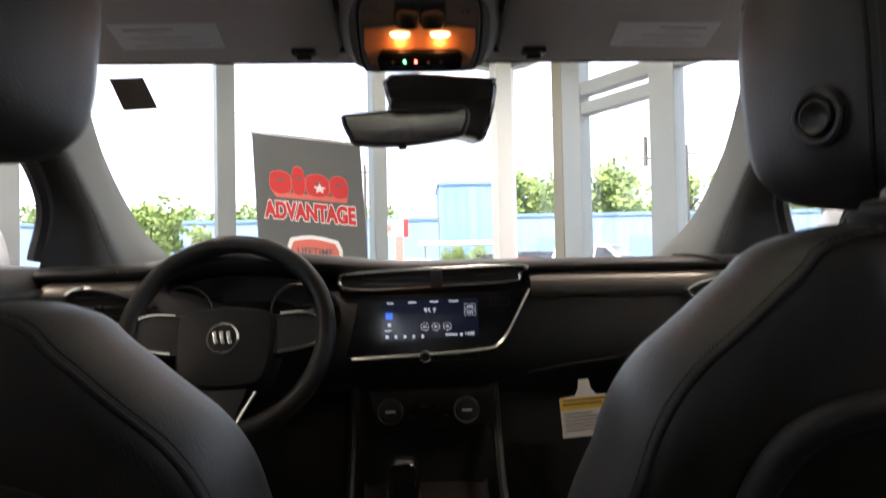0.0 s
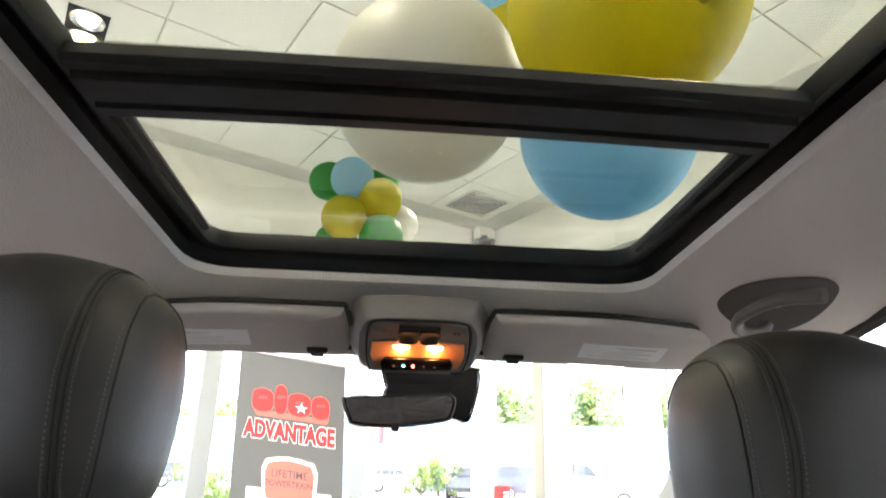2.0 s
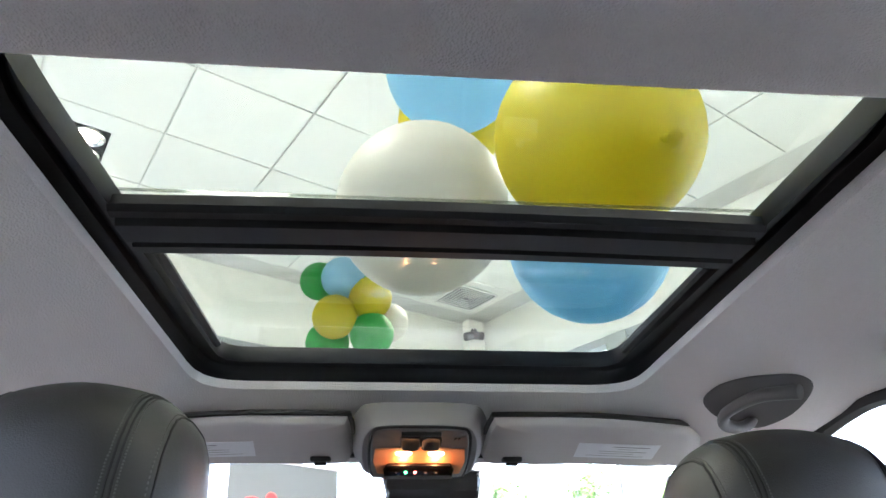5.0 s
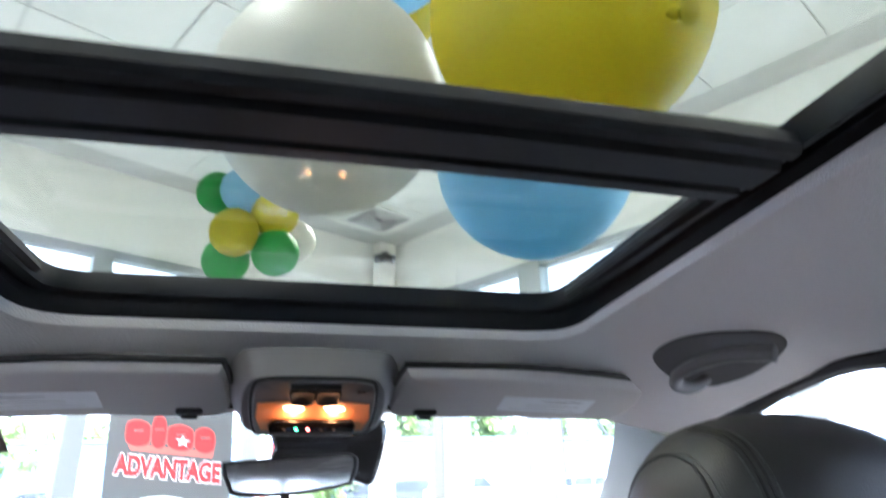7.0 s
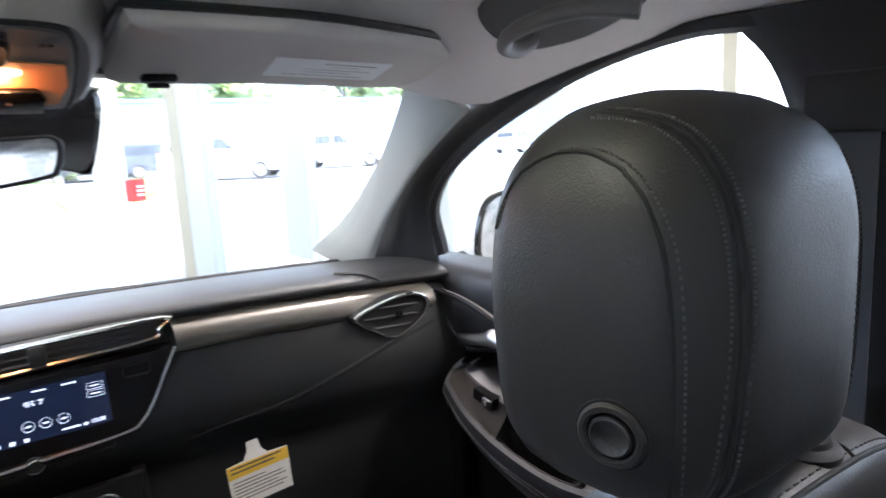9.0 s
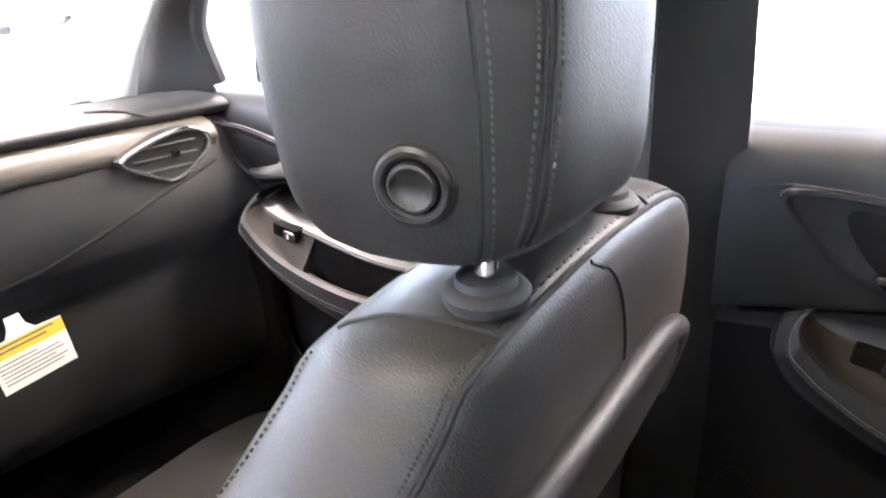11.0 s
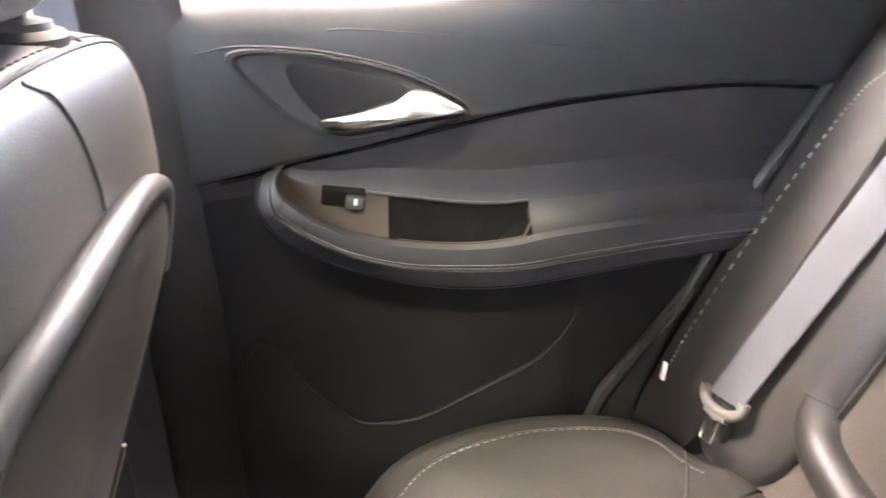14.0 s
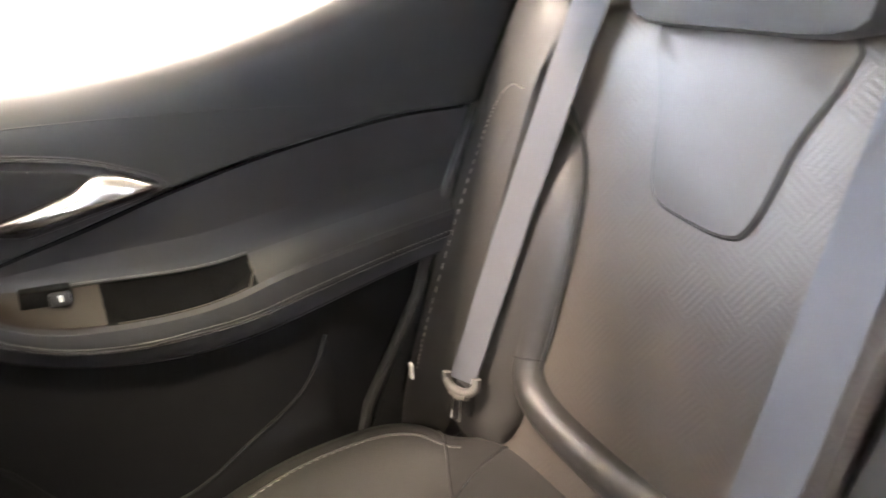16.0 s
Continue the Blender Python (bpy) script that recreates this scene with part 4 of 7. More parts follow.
    drop_ = lambda p, dz: Vector((p.x, p.y + dz, 0))
    tip = lambda i: max(0.0, 1 - i / (2.2 * N_))          # the front end tucks back into the panel
    band = [[at_(0.695, u) for u in U_], [at_(0.664 + 0.022 * tip(i), u) for i, u in enumerate(U_)], [at_(0.646 + 0.030 * tip(i), mixp(u, q, 0.35)) for i, (u, q) in enumerate(zip(U_, S_))],
            [at_(0.638 + 0.034 * tip(i), mixp(u, q, 0.8)) for i, (u, q) in enumerate(zip(U_, S_))], [at_(0.634 + 0.034 * tip(i), q) for i, q in enumerate(S_)], [at_(0.632 + 0.034 * tip(i), mixp(q, l, 0.5)) for i, (q, l) in enumerate(zip(S_, L_))],
            [at_(0.634 + 0.034 * tip(i), mixp(q, l, 0.88)) for i, (q, l) in enumerate(zip(S_, L_))], [at_(0.641 + 0.030 * tip(i), l) for i, l in enumerate(L_)]]
    armrest = part("armrest", grid_bm(band), ARM_LEATHER, d, "stitched black armrest edge")
    for f, mat_ in ((0.88, STITCH), (1.0, SEAMS), (1.12, STITCH)):
        line = settle(armrest, spline([at_(0.632 + 0.034 * tip(i), mixp(u, q, f)) for i, (u, q) in enumerate(zip(U_, S_))], 8), 0.0003)
        if mat_ is STITCH:
            tagged(part("stitching", dashes_bm(line, 0.0006), STITCH, d), kind="stuff")
        else:
            part("armrest_seam", tube_bm(line[::4], 0.0014, 5), SEAMS, d)
    part("armrest_seam", tube_bm(settle(armrest, [at_(0.650 + 0.026 * tip(i), mixp(u, q, 0.18)) for i, (u, q) in enumerate(zip(U_, S_))], 0.0002), 0.0014, 5), SEAMS, d)
    # switch plate: a slanting shelf behind the lip, to the edge of the pull cup
    e0, e1 = int(5.75 * N_), int(8.6 * N_)
    shelf = lambda i: [at_(0.641 + 0.030 * tip(i), L_[i]), at_(0.6445 + 0.030 * tip(i), drop_(L_[i], 0.0004)), at_(0.655 + 0.024 * tip(i), mixp(L_[i], I_[i], 0.30)), at_(0.666 + 0.016 * tip(i), mixp(L_[i], I_[i], 0.66)), at_(0.670 + 0.010 * tip(i), I_[i])]
    fillet = lambda i: [at_(0.670 + 0.010 * tip(i), I_[i]), at_(0.6728 + 0.008 * tip(i), drop_(I_[i], 0.006)), at_(0.6742 + 0.006 * tip(i), drop_(I_[i], 0.015)), at_(0.6750 + 0.005 * tip(i), drop_(I_[i], 0.028)), at_(0.678, drop_(I_[i], 0.050))] if rear else [at_(0.670 + 0.010 * tip(i), I_[i]), at_(0.6725 + 0.009 * tip(i), drop_(I_[i], 0.004)), at_(0.685, drop_(I_[i], 0.009)), at_(0.692, drop_(I_[i], 0.016)), at_(0.695, drop_(I_[i], 0.026))]
    part("armrest_fillet", grid_bm([fillet(i) for i in range(len(L_))]), DOOR_SKIN, d)
    part("switch_plate", grid_bm([shelf(i) for i in range(e0 + 1)]), PLATE_BROWN, d, "warm grey plastic switch plate")
    part("armrest_top", grid_bm([shelf(i) for i in range(e1, len(L_))]), ARM_LEATHER, d)
    def cup(i):
        f = min(1.0, (e1 - i) / 6, 0.15 + (i - e0) / 4)          # shallow at both ends
        deep = lambda x0, x1, up, down: at_(x0 + (x1 - x0) * f, drop_(mixp(L_[i], I_[i], up * (1 - f)), down * f))
        return [at_(0.6415, L_[i]), deep(0.646, 0.646, 0.05, -0.004), deep(0.653, 0.652, 0.3, -0.028), deep(0.661, 0.668, 0.55, -0.032),
                deep(0.667, 0.674, 0.8, -0.004), deep(0.669, 0.676, 0.92, 0.018), at_(0.6705, I_[i])]

    # the cup's inner shade is deepened by its near-black colour
    part("pull_cup", grid_bm([cup(i) for i in range(e0, e1 + 1)], caps=True), SHADE_BLACK, d, "dark pull cup")
    part("cup_rim", tube_bm([at_(0.6425, L_[i]) for i in range(e0 + 1, e1)] + [at_(0.655, mixp(L_[e1], I_[e1], 0.35)), at_(0.670, mixp(L_[e1], I_[e1], 0.8)), at_(0.677, I_[e1])], 0.0017, 6), PLATE_BROWN, d)
    part("cup_brow", tube_bm([at_(0.6705, drop_(I_[i], 0.001)) for i in range(e0 - 3, e1 + 1)], 0.0022, 6), SOFT, d)
    sw = part("switch", box_bm((X(0.669 - arm_in), arm_y + 0.193, 0.9395 + arm_z), (0.022, 0.047, 0.019), 0.002, (8, 0, 0)), SHADE_BLACK, d)
    part("switch_key", box_bm((X(0.659 - arm_in), arm_y + 0.181, 0.936 + arm_z), (0.012, 0.020, 0.016), 0.003, (8, 0, 0)), PLASTIC, sw, "grey window switch key")
    part("switch_mark", box_bm((X(0.6525 - arm_in), arm_y + 0.180, 0.938 + arm_z), (0.001, 0.003, 0.007), 0), LABEL_GREY, sw)
    # lever in its leaf-shaped dish
    dish = outline2(leaf(dy, 0, [(0.292, 1.088), (0.27, 1.097), (0.21, 1.094), (0.135, 1.078), (0.075, 1.052), (0.058, 1.037), (0.075, 1.030), (0.14, 1.020), (0.19, 1.013), (0.232, 1.027), (0.265, 1.055)]), 5)
    place = lambda u, v, w: Vector((X((0.653 if rear else 0.640) - w), u + (0.0 if rear else 0.016), v - (0.0 if rear else 0.008)))
    part("lever_dish", pillow_bm(dish, (dy + 0.19, 1.05), [(1.05, -0.004), (1.03, 0.005), (0.98, 0.006), (0.93, 0.001), (0.6, -0.0005), (0.1, -0.0008)], place), DOOR_SKIN, d)
    part("dish_rim", tube_bm([place(dy + 0.19 + (u - dy - 0.19) * 1.03, 1.05 + (v - 1.05) * 1.05, 0.004) for u, v in spline_pairs([(0.318, 1.092), (0.28, 1.099), (0.21, 1.095), (0.135, 1.079), (0.075, 1.053), (0.057, 1.037), (0.085, 1.029), (0.14, 1.020), (0.19, 1.013)], dy)], 0.0016, 6), DOOR_SKIN, d)
    dark = outline2(leaf(dy, 0, [(0.240, 1.084), (0.15, 1.070), (0.115, 1.050), (0.17, 1.034), (0.212, 1.031)]), 5)
    # slightly raised dark patch; paints in the shade of the hollow behind the lever
    part("lever_recess_shade", pillow_bm(dark, (dy + 0.18, 1.055), [(1.0, 0.0005), (0.9, 0.002), (0.2, 0.002)], place), DOOR_LOWER, d)
    lev = [(0.210, 1.033), (0.175, 1.041), (0.14, 1.050), (0.122, 1.060), (0.108, 1.060), (0.088, 1.053), (0.066, 1.040), (0.085, 1.036), (0.115, 1.032), (0.155, 1.027), (0.192, 1.021), (0.207, 1.024)]
    part("lever", pillow_bm(outline2(leaf(dy, 0, lev), 4), (dy + 0.12, 1.036), [(1.0, 0.006), (1.02, 0.009), (1.0, 0.013), (0.9, 0.017), (0.72, 0.020), (0.45, 0.022), (0.1, 0.0228)], place), LEVER, d, "satin chrome lever")
    if not rear:
        for a, z in ((0.268, 1.066), (0.262, 1.052)):
            part("lock_mark", disc_bm([(0.0, 0.002), (0.002, 0.002), (0.0024, 0.0)], facing(place(dy + a, z, 0.002), (-side, 0, 0)), 12), LABEL_GREY, d)
    # map pocket lip and its shadow gap
    lipc = spline([(X(x), dy + a, z) for x, a, z in POCKET_LIP], 6)
    part("pocket_lip", tube_bm(lipc, 0.0032, 8), DOOR_LOWER, d)
    part("pocket_wall", grid_bm([[Vector((p.x - side * 0.012 * math.sin(t * 3.0), p.y, p.z * (1 - t) + 0.40 * t)) for p in lipc] for t in (0.0, 0.15, 0.4, 0.7, 1.0)]), DOOR_LOWER, d)
    # window frame and pane
    if rear:
        top = [(0.335, 1.455), (0.1, 1.455), (-0.15, 1.44), (-0.32, 1.40), (-0.40, 1.31)]
    else:
        top = [(0.47, 1.455), (0.585, 1.462), (0.74, 1.436), (0.90, 1.385), (1.0, 1.345), (1.09, 1.295), (1.15, 1.23), (1.16, 1.145)]
    xs = lambda z: 0.69 - 0.09 * (z - 1.13) / 0.33
    part("window_seal", tube_bm([(X(xs(z) + 0.004), y, z) for y, z in [(p.x, p.y) for p in spline([(a, b, 0) for a, b in top], 6)]], 0.015, 8), RUBBER, d)
    part("sill_seal", tube_bm([(X(0.715 - (0.22 * max(0.0, sill(y) - 1.16) if rear else 0.0)), y, sill(y) - 0.008) for y in np.linspace(top[-1][0], top[0][0], 6)], 0.010, 8), RUBBER, d)
    poly = [(X(xs(b) + 0.008), a, b) for a, b in top] + [(X(0.70), top[-1][0], sill(top[-1][0]) - 0.02), (X(0.70), top[0][0], sill(top[0][0]) - 0.02)]
    bmg = bmesh.new()
    bmg.faces.new([bmg.verts.new(p) for p in poly])
    g = part("pane", bmg, PRIVACY_GLASS if rear else CAR_GLASS, d, smooth=False)
    g.visible_shadow = False
    # outer skin
    skin = [[Vector((X(0.745 + 0.07 * math.sin(t * 2.3)), y, 1.125 - 0.78 * t)) for y in np.linspace(y0, y1, 6)] for t in np.linspace(0, 1, 7)]
    part("outer_skin", thicken(grid_bm(skin), 0.006), PAINT_WHITE, d)
    if rear:
        part("edge_seal", tube_bm([(X(0.668), a, z) for a, z in ((-0.47, 1.20), (-0.392, 1.097), (-0.298, 0.908), (-0.254, 0.786), (-0.156, 0.627), (-0.12, 0.5))], 0.009, 8), RUBBER, d)
        part("seal_clip", box_bm((X(0.660), -0.405, 1.09), (0.012, 0.018, 0.022), 0.003), PILLAR, d)
    else:
        rim_in = [(0.62, 1.460), (0.74, 1.436), (0.90, 1.385), (1.0, 1.345), (1.09, 1.295), (1.15, 1.23), (1.16, 1.13)]
        rim_out = [(0.600, 0.64, 1.475), (0.602, 0.79, 1.448), (0.604, 0.97, 1.405), (0.608, 1.09, 1.350), (0.622, 1.215, 1.262), (0.638, 1.315, 1.18), (0.655, 1.41, 1.07)]
        band = [[Vector((X(xs(z) - 0.006), y, z)).lerp(Vector((X(x2), y2, z2)), f) + Vector((-side * 0.008 * math.sin(f * 3.14), 0, 0)) for f in (0, 0.3, 0.6, 1)] for (y, z), (x2, y2, z2) in zip(rim_in, rim_out)]
        part("door_frame", thicken(grid_bm(surf(band, 4, 3)), 0.004), PLASTIC, d)
    return d


door("door_1", 1, -0.30, 0.345, 0.0, True)
door("door_2", 1, 0.455, 1.28, 0.81, False)
door("door_3", -1, -0.30, 0.345, 0.0, True)
door("door_4", -1, 0.455, 1.28, 0.81, False)

# door mirrors
for side in (1, -1):
    X = lambda x: CX + side * x
    dm = thing("door_mirror", "white door mirror with a black base", "door mirror", (X(0.90), 1.24, 1.13), "door mirrors")
    hous = outline2([(0.81, 1.115), (0.83, 1.215), (0.89, 1.245), (0.99, 1.238), (1.03, 1.18), (1.01, 1.105), (0.94, 1.076), (0.85, 1.078)], 5)
    pl = lambda u, v, w: Vector((X(u), 1.21 + w - 0.10 * (u - 0.81), v))
    part("housing", pillow_bm(hous, (0.92, 1.16), [(0.9, 0.002), (0.97, 0.0), (1.0, 0.01), (1.0, 0.05), (0.9, 0.09), (0.6, 0.115), (0.1, 0.125)], pl), PAINT_WHITE, dm)
    part("bezel", pillow_bm(hous, (0.92, 1.16), [(1.0, 0.004), (0.985, -0.006), (0.90, -0.006), (0.88, 0.003)], pl), GLOSS, dm)
    part("mirror_glass", pillow_bm(hous, (0.92, 1.16), [(0.90, -0.004), (0.1, -0.004)], pl), MIRROR, dm)
    part("base", tube_bm([(X(0.72), 1.22, 1.09), (X(0.80), 1.25, 1.095), (X(0.90), 1.26, 1.10)], 0.024, 10), RUBBER, dm)

# ---------------------------------------------------------------- dashboard
dash = thing("dashboard", "black padded dashboard with bronze strip, chrome vents and touch screen", "dashboard", (CX, 1.3, 0.6))


def dash_sheet(name, stations, profile, mat, label=""):
    """A band of the dashboard: profile(x) gives (y, z) pairs at each station."""
    ctrl = [[(CX + x, y, z) for y, z in profile(x)] for x in stations]
    return part(name, grid_bm(surf(ctrl, 5, 5)), mat, dash, label)


def bow(x):
    return 0.10 * (x / 0.66) ** 2          # the ends sweep towards the seats


XS = [-0.66, -0.5, -0.36, -0.2, -0.05, 0.1, 0.22, 0.36, 0.5, 0.6, 0.66]


def hood(x):
    return max(0.0, 1 - ((x + 0.325) / 0.21) ** 2) ** 1.5 if abs(x + 0.325) < 0.21 else 0.0


def pad(x):
    b, h = bow(x), hood(x)
    return [(1.53 - b, 1.085), (1.44 - b, 1.118), (1.34 - b, 1.130 + 0.02 * h), (1.26 - b - 0.05 * h, 1.133 + 0.030 * h), (1.215 - b - 0.05 * h, 1.128 + 0.028 * h), (1.200 - b - 0.05 * h, 1.118 + 0.022 * h), (1.208 - b - 0.03 * h, 1.108 + 0.01 * h), (1.235 - b, 1.100)]


dash_sheet("top_pad", XS, pad, SOFT, "black soft top pad")


part("screen_seal", tube_bm(spline([(CX + x, 1.462 - bow(x), 1.1115 + 0.004 * hood(x)) for x in np.linspace(-0.6, 0.6, 13)], 3), 0.0085, 8), RUBBER, dash, "black rubber seal against the windscreen")


dash_sheet("bronze_strip", [0.20, 0.3, 0.42, 0.54, 0.62], lambda x: [(1.215 - bow(x), 1.106), (1.188 - bow(x), 1.098), (1.176 - bow(x), 1.082), (1.178 - bow(x), 1.066 + 0.012 * (x - 0.2)), (1.19 - bow(x), 1.058)], TRIM, "satin bronze strip")
dash_sheet("bronze_strip", [-0.64, -0.58, -0.5], lambda x: [(1.215 - bow(x), 1.106), (1.188 - bow(x), 1.098), (1.176 - bow(x), 1.082), (1.19 - bow(x), 1.06)], TRIM)


def lower(x):
    b = bow(x)
    return [(1.235 - b, 1.104), (1.200 - b, 1.085), (1.186 - b, 1.062), (1.172 - b, 1.035), (1.158 - b, 0.99), (1.160 - b, 0.945), (1.185 - b, 0.905), (1.21 - b, 0.86), (1.20 - b, 0.76), (1.22 - b, 0.66), (1.32 - b, 0.58)]


dash_sheet("lower_panel", XS, lower, SOFT, "black stitched lower panel")
fold_line = [(0.20, 1.158, 0.915), (0.264, 1.149, 0.935), (0.351, 1.132, 0.950), (0.455, 1.112, 0.984), (0.528, 1.102, 1.011), (0.576, 1.095, 1.027), (0.62, 1.085, 1.045)]
low_panel = [c for c in dash.children if c.name.startswith("lower_panel")][0]
part("panel_fold", tube_bm(settle(low_panel, spline(fold_line, 6), -0.0035), 0.0055, 10), SOFT, dash)
for k in (-1, 1):
    part("demist_slot", tube_bm(spline([(CX + k * (x - CX), y, z + 0.001) for x, y, z in ((0.49, 1.196, 1.132), (0.496, 1.186, 1.132), (0.517, 1.167, 1.131), (0.537, 1.141, 1.125), (0.545, 1.125, 1.12))], 4), 0.0028, 6), RUBBER, dash)
for x0, x1, z in ((-0.62, -0.12, 0.90),):
    part("knee_panel", tube_bm(spline([(CX + x, 1.19 - bow(x), z) for x in np.linspace(x0, x1, 6)], 4), 0.008, 6), PLASTIC, dash)


def slot_vent(pts, y, mat_rim, name="air_vent", vanes=3):
    """A vent with a bright rim, a dark throat and vanes."""
    ol = outline2(pts, 4) if len(pts) > 6 else pts
    cu, cv = sum(p[0] for p in ol) / len(ol), sum(p[1] for p in ol) / len(ol)
    pl = lambda u, v, w: Vector((CX + u, y(u) - w, v))
    th = part(name, pillow_bm(ol, (cu, cv), [(1.05, -0.02), (1.03, 0.008), (1.0, 0.009), (0.96, 0.004), (0.8, 0.003), (0.1, 0.003)], pl), RUBBER, dash)
    part("vent_rim", tube_bm([pl(u, v, 0.010) for u, v in ol], 0.0035, 6, True), mat_rim, th)
    u0, u1 = min(p[0] for p in ol), max(p[0] for p in ol)
    v0, v1 = min(p[1] for p in ol), max(p[1] for p in ol)
    for k in range(vanes):
        v = v0 + (v1 - v0) * (k + 1) / (vanes + 1)
        part("vane", tube_bm([pl(u0 + (u1 - u0) * 0.12, v, 0.007), pl(u1 - (u1 - u0) * 0.14, v, 0.007)], 0.0022, 5, squash=0.6), PLASTIC, th)
    part("vent_tab", box_bm(pl(cu, cv, 0.012), (0.012, 0.008, 0.010), 0.002), GLOSS, th)
    return th


cv = slot_vent([(-0.150, 1.104), (-0.12, 1.110), (0.03, 1.116), (0.186, 1.118), (0.180, 1.103), (0.168, 1.090), (0.05, 1.084), (-0.13, 1.080)], lambda u: 1.182, CHROME)
part("vent_divider", box_bm((CX + 0.025, 1.170, 1.099), (0.022, 0.014, 0.028), 0.003), PLASTIC, cv)
slot_vent([(0.470, 1.070), (0.52, 1.092), (0.565, 1.100), (0.590, 1.090), (0.592, 1.070), (0.570, 1.048), (0.535, 1.030), (0.50, 1.045)], lambda u: 1.165 - bow(u), CHROME)
slot_vent([(-0.470, 1.060), (-0.52, 1.085), (-0.565, 1.095), (-0.590, 1.085), (-0.592, 1.060), (-0.570, 1.038), (-0.535, 1.030), (-0.50, 1.040)], lambda u: 1.165 - bow(u), CHROME)

# touch screen panel
SCR = lambda u, v, w: Vector((CX + u, 1.160 - w - 0.12 * (1.07 - v), v))
panel = [(-0.115, 1.068), (0.195, 1.075), (0.19, 1.066), (0.150, 0.996), (0.134, 0.980), (0.112, 0.970), (-0.10, 0.961), (-0.14, 0.960)]
scr = part("screen_panel", slab_bm([SCR(u, v, 0) for u, v in panel], (0, 1, 0.1), 0.03), GLOSS, dash, "gloss black screen panel", smooth=False)
part("chrome_line", tube_bm(spline([SCR(u, v, 0.003) for u, v in ((0.196, 1.076), (0.178, 1.043), (0.154, 1.000), (0.137, 0.980), (0.114, 0.970), (0.0, 0.963), (-0.13, 0.957))], 5), 0.0035, 6), CHROME, dash)
part("display", slab_bm([SCR(u, v, 0.0012) for u, v in ((-0.075, 1.060), (0.100, 1.062), (0.100, 0.992), (-0.075, 0.990))], (0, -1, 0), 0.0008), UI_BLUE, scr, smooth=False)
scr_m = lambda u, v: facing(SCR(u, v, 0.0024), (0, -1, -0.12), (0, 0, 1))
part("screen_text", text_bm("95.7", 0.013, scr_m(0.012, 1.040), 0.0002, 0.0002), UI_WHITE, scr, smooth=False)
part("screen_text", text_bm("12:08", 0.008, scr_m(0.083, 0.998), 0.0002, 0.0002), UI_WHITE, scr, smooth=False)
for u, v, w, h, m in ((-0.06, 1.055, 0.012, 0.002, UI_WHITE), (-0.02, 1.056, 0.016, 0.002, UI_WHITE), (0.02, 1.0565, 0.016, 0.002, UI_WHITE), (0.055, 1.057, 0.018, 0.002, UI_WHITE),
                      (-0.062, 1.032, 0.013, 0.012, UI_ACCENT), (-0.062, 1.016, 0.006, 0.005, UI_WHITE), (-0.064, 1.006, 0.012, 0.0018, UI_WHITE),
                      (0.085, 1.0465, 0.011, 0.0018, UI_WHITE), (0.085, 1.0355, 0.012, 0.0018, UI_WHITE), (-0.066, 0.995, 0.006, 0.005, UI_WHITE), (-0.05, 0.995, 0.005, 0.005, UI_WHITE),
                      (-0.034, 0.995, 0.005, 0.005, UI_WHITE), (-0.018, 0.995, 0.005, 0.005, UI_WHITE), (-0.002, 0.995, 0.005, 0.005, UI_WHITE), (0.05, 0.997, 0.022, 0.0025, UI_WHITE), (0.068, 0.997, 0.005, 0.004, UI_WHITE)):
    part("screen_icon", slab_bm([SCR(u + a * w / 2, v + b * h / 2, 0.0022) for a, b in ((-1, -1), (1, -1), (1, 1), (-1, 1))], (0, -1, 0), 0.0003), m, scr, smooth=False)
for v in (1.0465, 1.0355):
    part("screen_box", tube_bm([SCR(p[0], p[1], 0.0024) for p in round_rect(0.075, 0.095, v - 0.0043, v + 0.0043, 0.001, 0, 2)], 0.0003, 4, True), UI_WHITE, scr)
for u in (0.002, 0.022, 0.043):
    part("screen_icon", slab_bm([SCR(u + a * 0.003, 1.012 + b * 0.0012, 0.0022) for a, b in ((-1, -1), (1, -1), (1, 1), (-1, 1))], (0, -1, 0), 0.0003), UI_WHITE, scr, smooth=False)
    part("screen_ring", tube_bm([SCR(u + 0.007 * math.cos(a), 1.012 + 0.007 * math.sin(a), 0.0024) for a in np.linspace(0, 5.9, 16)], 0.0004, 4, True), UI_WHITE, scr)
part("small_key", tube_bm([SCR(p[0], p[1], 0.001) for p in round_rect(0.122, 0.158, 1.046, 1.062, 0.005, 0, 3)], 0.0012, 4, True), PLASTIC, scr)

# key row and knob
part("control_strip", box_bm((CX, 1.162, 0.960), (0.20, 0.02, 0.022), 0.004, (-10, 0, 0)), PLASTIC, dash)
km = facing((CX + 0.002, 1.146, 0.960), (0, -1, -0.1))
knob = part("volume_knob", disc_bm([(0.0, 0.010), (0.008, 0.010), (0.0095, 0.008), (0.010, 0.0), (0.010, -0.01)], km, 24), RUBBER, dash)
part("knob_ring", tube_bm([km @ Vector((0.0098 * math.cos(a), 0.0098 * math.sin(a), 0.008)) for a in np.linspace(0, 6.28, 24, endpoint=False)], 0.0009, 5, True), CHROME, knob)
for u in (-0.06, -0.03, 0.03, 0.06):
    part("key_mark", box_bm((CX + u, 1.1505, 0.962), (0.008, 0.002, 0.0015)), LABEL_GREY, dash)
